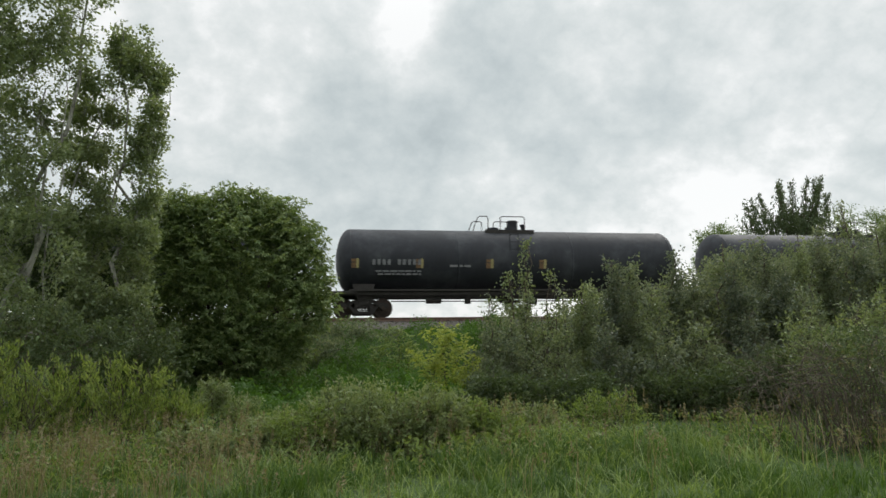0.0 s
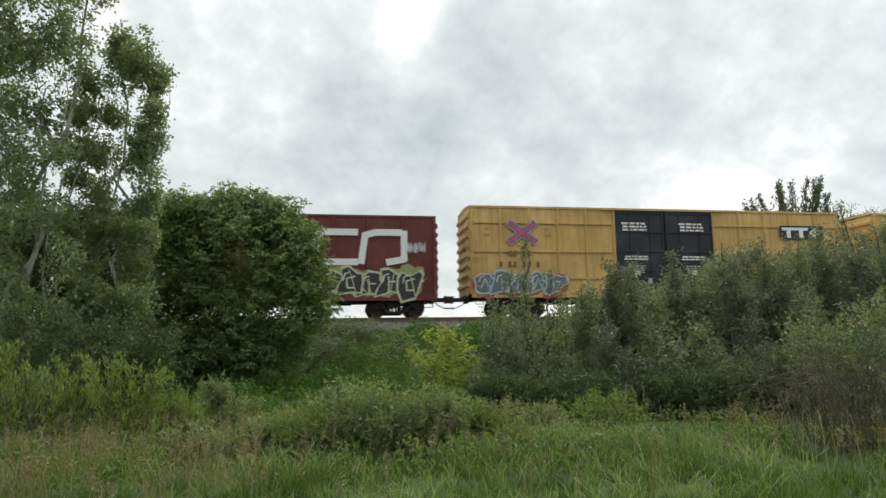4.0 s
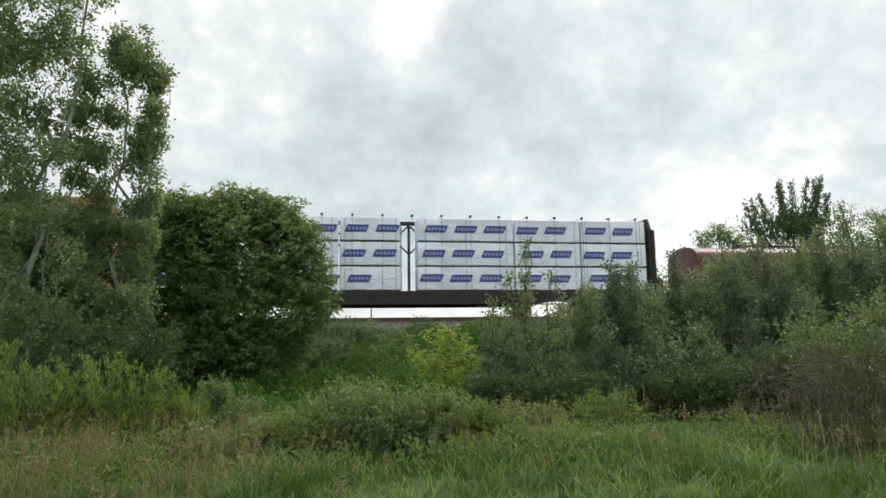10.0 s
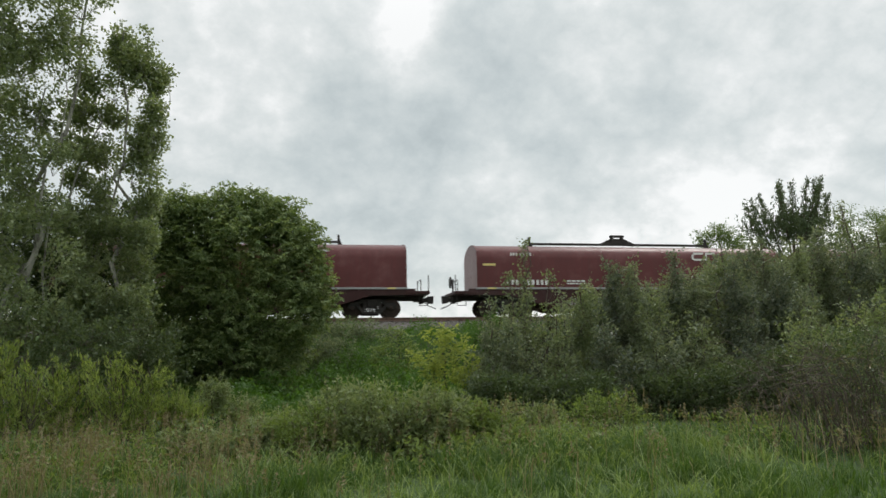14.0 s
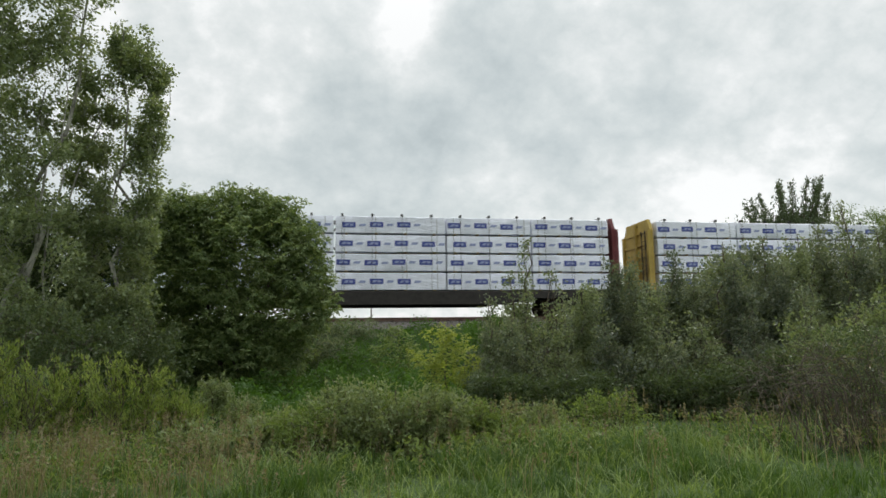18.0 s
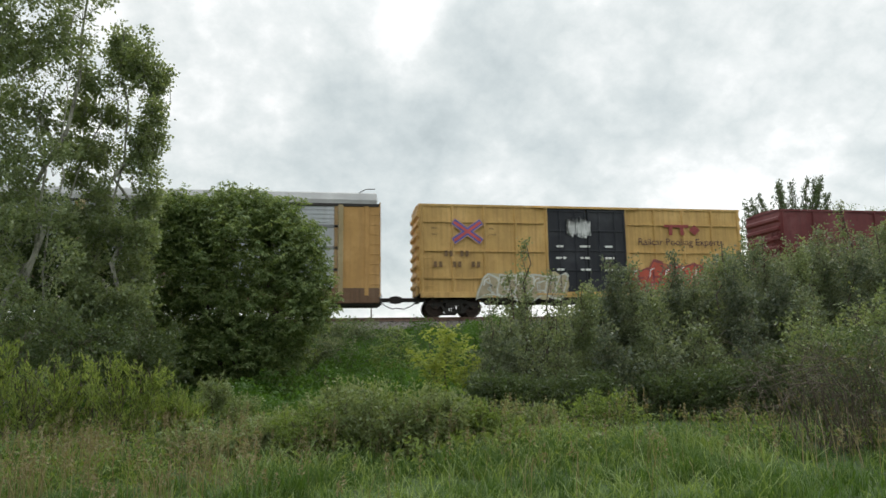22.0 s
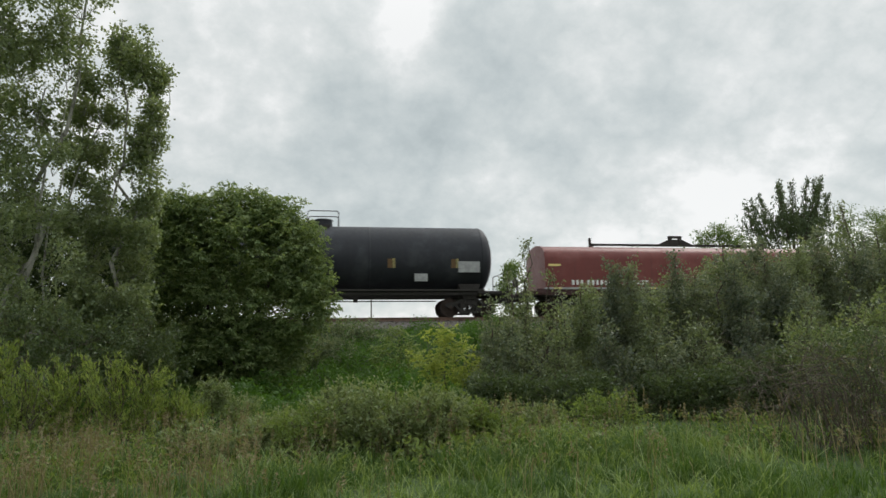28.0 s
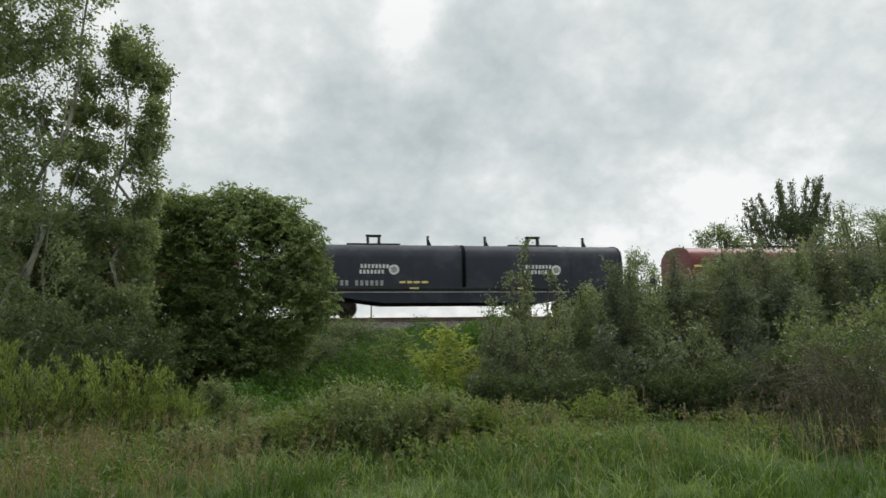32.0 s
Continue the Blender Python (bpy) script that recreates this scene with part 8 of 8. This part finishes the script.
    for k, (c, x) in enumerate(zip(reds, (190.25, 208.6, 226.65, 245.25, 263.1))):
        marks(c, -6.3, 1.42, 0.26, (3, 6), M_WHITE, gap=0.5), lines(c, -3.4, -2.5, 1.58, 2, 0.07, M_WHITE, k)
        if k == 0:
            marks(c, 4.4, 2.72, 0.17, (3, 2, 2), M_WHITE, gap=0.4, y=-1.48)
            tag_scrawl(c, -1.7, 4.2, 1.85, 2.2, (0.42, 0.36, 0.34), 21, -1.485), tag_scrawl(c, -5.1, -4.0, 0.75, 1.05, (0.3, 0.36, 0.42), 22, -1.47)
        else:
            b = Build().stroke([(3.6, 2.96), (3.15, 2.96), (3.05, 2.86), (3.05, 2.74), (3.15, 2.66), (3.6, 2.66)], 0.09, -1.482).stroke([(3.72, 2.66), (3.78, 2.96), (4.2, 2.96)], 0.09, -1.482)
            part("emblem", b, M_WHITE, c)
            marks(c, -6.1, 2.78, 0.16, (3, 2, 2), M_WHITE, gap=0.4, y=-1.48)
            tag_scrawl(c, -3.2, -0.6, 0.4, 0.8, (0.33, 0.30, 0.31), 23 + k, -1.47)
        part("data_plate", Build().box(-7.4, -6.8, -1.486, -1.48, 2.32, 2.42), M_REFLECT, c)
        go(c, x)
    # short tank
    s = tank_car("short_tank_car", 11.35, 1.36, 2.50, "short black tank car with white lettering", "", [(-1.45, -1.05, 0.1, 0.0), (-0.35, 1.3, 0.0, 0.0)], (0.5, 0.30, 0.12))
    tank_marks(s, 1.36, 2.50, (-3.4, -1.66, 1.6, 3.4), -4.5, 2.1, (4, 6), 0.34)
    part("placard", Build().box(0.35, 1.1, -1.40, -1.385, 1.95, 2.35), spray((0.55, 0.27, 0.05)), s)
    lines(s, 3.1, 5.2, 2.9, 1, 0.1, M_WHITE, 9, -1.36)
    go(s, 279.3)
    # two lumber cars with four tiers
    c2 = centre_beam(23.2, M_MAROON, M_UNDER, "maroon centre-beam flatcar stacked with wrapped lumber")
    go(c2, 298.8)
    lumber(298.8, 4, [(-11.25, -6.85), (-6.8, -1.7), (-1.65, 3.35), (3.4, 7.4), (7.45, 11.25)], 1.17, 4.60, seed=4)
    c3 = centre_beam(23.2, M_YELLOWEND, M_UNDER, "mustard-ended centre-beam flatcar stacked with wrapped lumber")
    go(c3, 323.8)
    lumber(323.8, 4, [(-11.25, -7.05), (-7.0, -2.6), (-2.55, 2.4), (2.45, 6.9), (6.95, 11.25)], 1.17, 4.60, seed=5)
    go(autorack(), 351.2)
    # shorter yellow boxcar with one wide black door
    y5 = boxcar_shell("yellow_boxcar", 15.96, 5.2, 1.05, 3.95, M_YELLOW, M_DOOR, "yellow boxcar with a black door and bright graffiti", "yellow boxcars", 1.35, (1.75, 3.0, 4.35), M_YELLOW, bogie_in=1.6)
    words(y5, "next", -7.5, 4.0, 0.13, M_BROWNMARK), words(y5, "load", -7.5, 3.72, 0.13, M_BROWNMARK)
    words(y5, "any", -4.8, 4.0, 0.13, M_BROWNMARK), words(y5, "road", -4.8, 3.72, 0.13, M_BROWNMARK)
    cross_logo(y5, -5.8, 3.9)
    marks(y5, -6.9, 2.72, 0.30, (2, 2), M_BROWNMARK, gap=0.8), marks(y5, -7.4, 2.22, 0.30, (2, 2, 2), M_BROWNMARK, gap=1.3)
    pool_logo(y5, 3.95, 3.85, 1.9, M_DULLRED)
    words(y5, "Railcar Pooling Experts", 2.55, 3.36, 0.34, M_PLUMMARK, stretch=1.0)
    graffiti(y5, -5.2, -1.2, 0.76, 2.05, (0.42, 0.36, 0.22), (0.36, 0.30, 0.20), (0.50, 0.50, 0.45), 31, 5)
    graffiti(y5, 2.1, 6.9, 1.0, 2.5, (0.38, 0.13, 0.06), (0.42, 0.07, 0.04), (0.22, 0.05, 0.05), 32, 6)
    tag_scrawl(y5, -1.0, 0.2, 3.95, 4.55, (0.6, 0.6, 0.6), 7, -1.53, 0.035), tag_scrawl(y5, -0.9, 0.15, 3.75, 4.3, (0.6, 0.6, 0.6), 19, -1.534, 0.03)
    for q in range(9):
        lines(y5, -1.6 + (q % 3) * 1.2, -1.1 + (q % 3) * 1.2, 3.2 - (q // 3) * 0.55, 1, 0.1, M_WHITE, q, -1.53)
    go(y5, 374.97)
    # maroon boxcar
    r = boxcar_shell("maroon_boxcar", 19.2, 5.30, 0.98, 5.0, M_MAROON, M_MAROON, "tall maroon boxcar with turquoise graffiti", "", 1.6, (), M_MAROON)
    marks(r, -8.5, 2.68, 0.36, (2, 1), M_WHITE, gap=1.2), marks(r, -8.5, 2.2, 0.34, (2, 3), M_WHITE, gap=1.0)
    lines(r, -8.9, -7.8, 3.1, 2, 0.08, M_GREYPAINT, 3), lines(r, 0.6, 1.9, 4.2, 3, 0.1, M_WHITE, 4, -1.53)
    wave = [(6.75 + 0.1 * i, 0.05 * math.sin(i * 0.8)) for i in range(9)]
    for k, (lo, hi, mat) in enumerate(((-0.03, 0.58, M_WHITE), (0.0, 0.30, spray((0.05, 0.14, 0.09))), (0.28, 0.55, M_REDPAINT), (0.2, 0.36, M_WHITE))):
        cut = wave if k < 3 else wave[2:7]
        part("emblem", Build().slab([(x, 3.85 + lo + d) for x, d in cut] + [(x, 3.85 + hi + d) for x, d in reversed(cut)], SIDE - 0.004 - 0.003 * k, SIDE - 0.001), mat, r)
    part("roof_rail", Build().box(9.35, 9.55, SIDE - 0.006, SIDE - 0.002, 4.75, 5.05), M_WHITE, r)
    graffiti(r, -8.8, -2.2, 0.8, 2.35, (0.04, 0.12, 0.17), (0.06, 0.32, 0.42), (0.03, 0.09, 0.14), 33, 5)
    burner(r, 2.5, 8.6, 1.0, 2.85, [(0.0, 0.34, (0.42, 0.36, 0.19)), (0.30, 0.52, (0.40, 0.18, 0.09)), (0.48, 0.86, (0.36, 0.07, 0.20)), (0.80, 0.95, (0.17, 0.13, 0.19))], (0.09, 0.035, 0.06), (0.33, 0.32, 0.38), 34)
    lines(r, -1.9, 1.5, 2.4, 6, 0.07, M_GREYPAINT, 6, -1.53)
    go(r, 394.94)
    go(bulkhead_flat(), 417.85)
    go(hopper_car(), 440.0)
    # long black tank
    q = tank_car("tank_car", 17.44, 1.56, 2.72, "long glossy black tank car with white lettering", "black tank cars", [(-1.2, -0.45, 0.15, 0.0), (0.1, 1.5, 0.0, 0.0)], (0.80, 0.42, 0.10))
    tank_marks(q, 1.56, 2.72, (-5.6, -1.1, 3.9, 6.8), -6.6, 1.98, (4, 4), 0.32)
    part("placard", Build().box(-1.3, -0.5, -1.50, -1.45, 1.75, 2.05), spray((0.55, 0.36, 0.03)), q)
    part("data_panel", Build().box(6.9, 7.9, -1.56, -1.52, 2.0, 2.5), M_GREYPAINT, q)
    part("data_panel", Build().box(4.9, 5.5, -1.43, -1.38, 1.6, 1.95), M_GREYPAINT, q)
    go(q, 460.82)
    # bleached coil cars, the blue-black double-cover car, and the last one
    pale = [coil_car(M_COIL2, "sun-bleached red coil car with a rounded cover", "red coil cars", half=7.57)]
    pale += [copy_thing(pale[0], Matrix()) for _ in range(3)]
    for k, (c, x) in enumerate(zip(pale, (479.42, 497.83, 516.16, 552.8))):
        marks(c, -6.3, 1.42, 0.26, (3, 6), M_WHITE, gap=0.5), lines(c, -3.4, -2.5, 1.58, 2, 0.07, M_WHITE, k)
        marks(c, 4.4, 2.72, 0.17, (3, 2, 2), M_WHITE, gap=0.4, y=-1.48)
        part("data_plate", Build().box(-7.4, -6.8, -1.486, -1.48, 2.32, 2.42), M_REFLECT, c)
        go(c, x)
    tag_scrawl(pale[0], 1.5, 3.6, 0.4, 0.8, (0.25, 0.22, 0.35), 28, -1.47)
    ic = coil_car(M_BLUEBLACK, "blue-black coil car with two rounded covers", "", True, "double_cover_coil_car")
    for x in (-4.95, 2.65):
        marks(ic, x + 0.25, 2.17, 0.2, (8,), M_WHITE, y=-1.48, gap=0.4), marks(ic, x + 0.2, 1.92, 0.2, (7,), M_WHITE, y=-1.48)
        part("emblem", Build().rod((x + 1.75, -1.475, 2.12), (x + 1.75, -1.486, 2.12), 0.23, 24), M_WHITE, ic)
        part("emblem", Build().rod((x + 1.75, -1.486, 2.12), (x + 1.75, -1.492, 2.12), 0.14, 20), M_GREYPAINT, ic)
    marks(ic, -5.6, 1.38, 0.27, (2, 6), M_GREYPAINT, gap=0.8, y=-1.49)
    lines(ic, -3.0, -1.6, 1.5, 1, 0.1, M_REFLECT, 3), lines(ic, -6.5, 5, 1.08, 1, 0.05, M_GREYPAINT, 4)
    go(ic, 534.0)


def motions():
    """The whole train rolls by at one speed; wheels turn while they pass the opening before the camera."""
    for ob, x, dy, dz in MOVERS:
        walk(ob, [(t, pose(x - SPEED * t, TRACK_Y + dy, RAIL_Z + dz)) for t in (0.0, 8.0, 16.0, 24.0, 32.0)])
    rng = random.Random(12)
    for ob, h in SWAYING:
        if ob.name.startswith(("far", "dark", "light")):
            continue
        # leaves and shoots stir in a light wind: a few millimetres to centimetres at the top
        base, a, p, q = ob.matrix_world.translation.copy(), min(0.45, 0.9 / max(1.0, h)), rng.uniform(0, 6.28), rng.uniform(1.7, 2.6)
        rows = []
        for k in range(33):
            g = math.sin(q * k + p) + 0.5 * math.sin(0.37 * k + 2 * p)
            rows.append((float(k), pose(*base, a * 0.5 * math.cos(q * k * 0.8 + p), a * g, 0)))
        walk(ob, rows)
    for w, x, own in WHEELS:
        at = w.location.copy()
        t0, t1 = (x + own - 13.0) / SPEED, (x + own + 7.0) / SPEED
        k0, k1 = max(0, math.ceil(t0 * FPS)), min(32 * FPS, math.floor(t1 * FPS))
        if k1 - k0 < 2:
            continue
        ks = ([0] if k0 > 0 else []) + list(range(k0, k1 + 1)) + ([32 * FPS] if k1 < 32 * FPS else [])
        rows = []
        for k in ks:
            turn = -SPEED * (min(max(k, k0), k1) - k0) / FPS / 0.425
            rows.append((k / FPS, Matrix.Translation(at) @ Matrix.Rotation(turn, 4, "Y")))
        walk(w, rows)


build_ground()
build_track()
plant_all()
build_grass()
build_dead_bush()
build_far_pole()
consist()
motions()
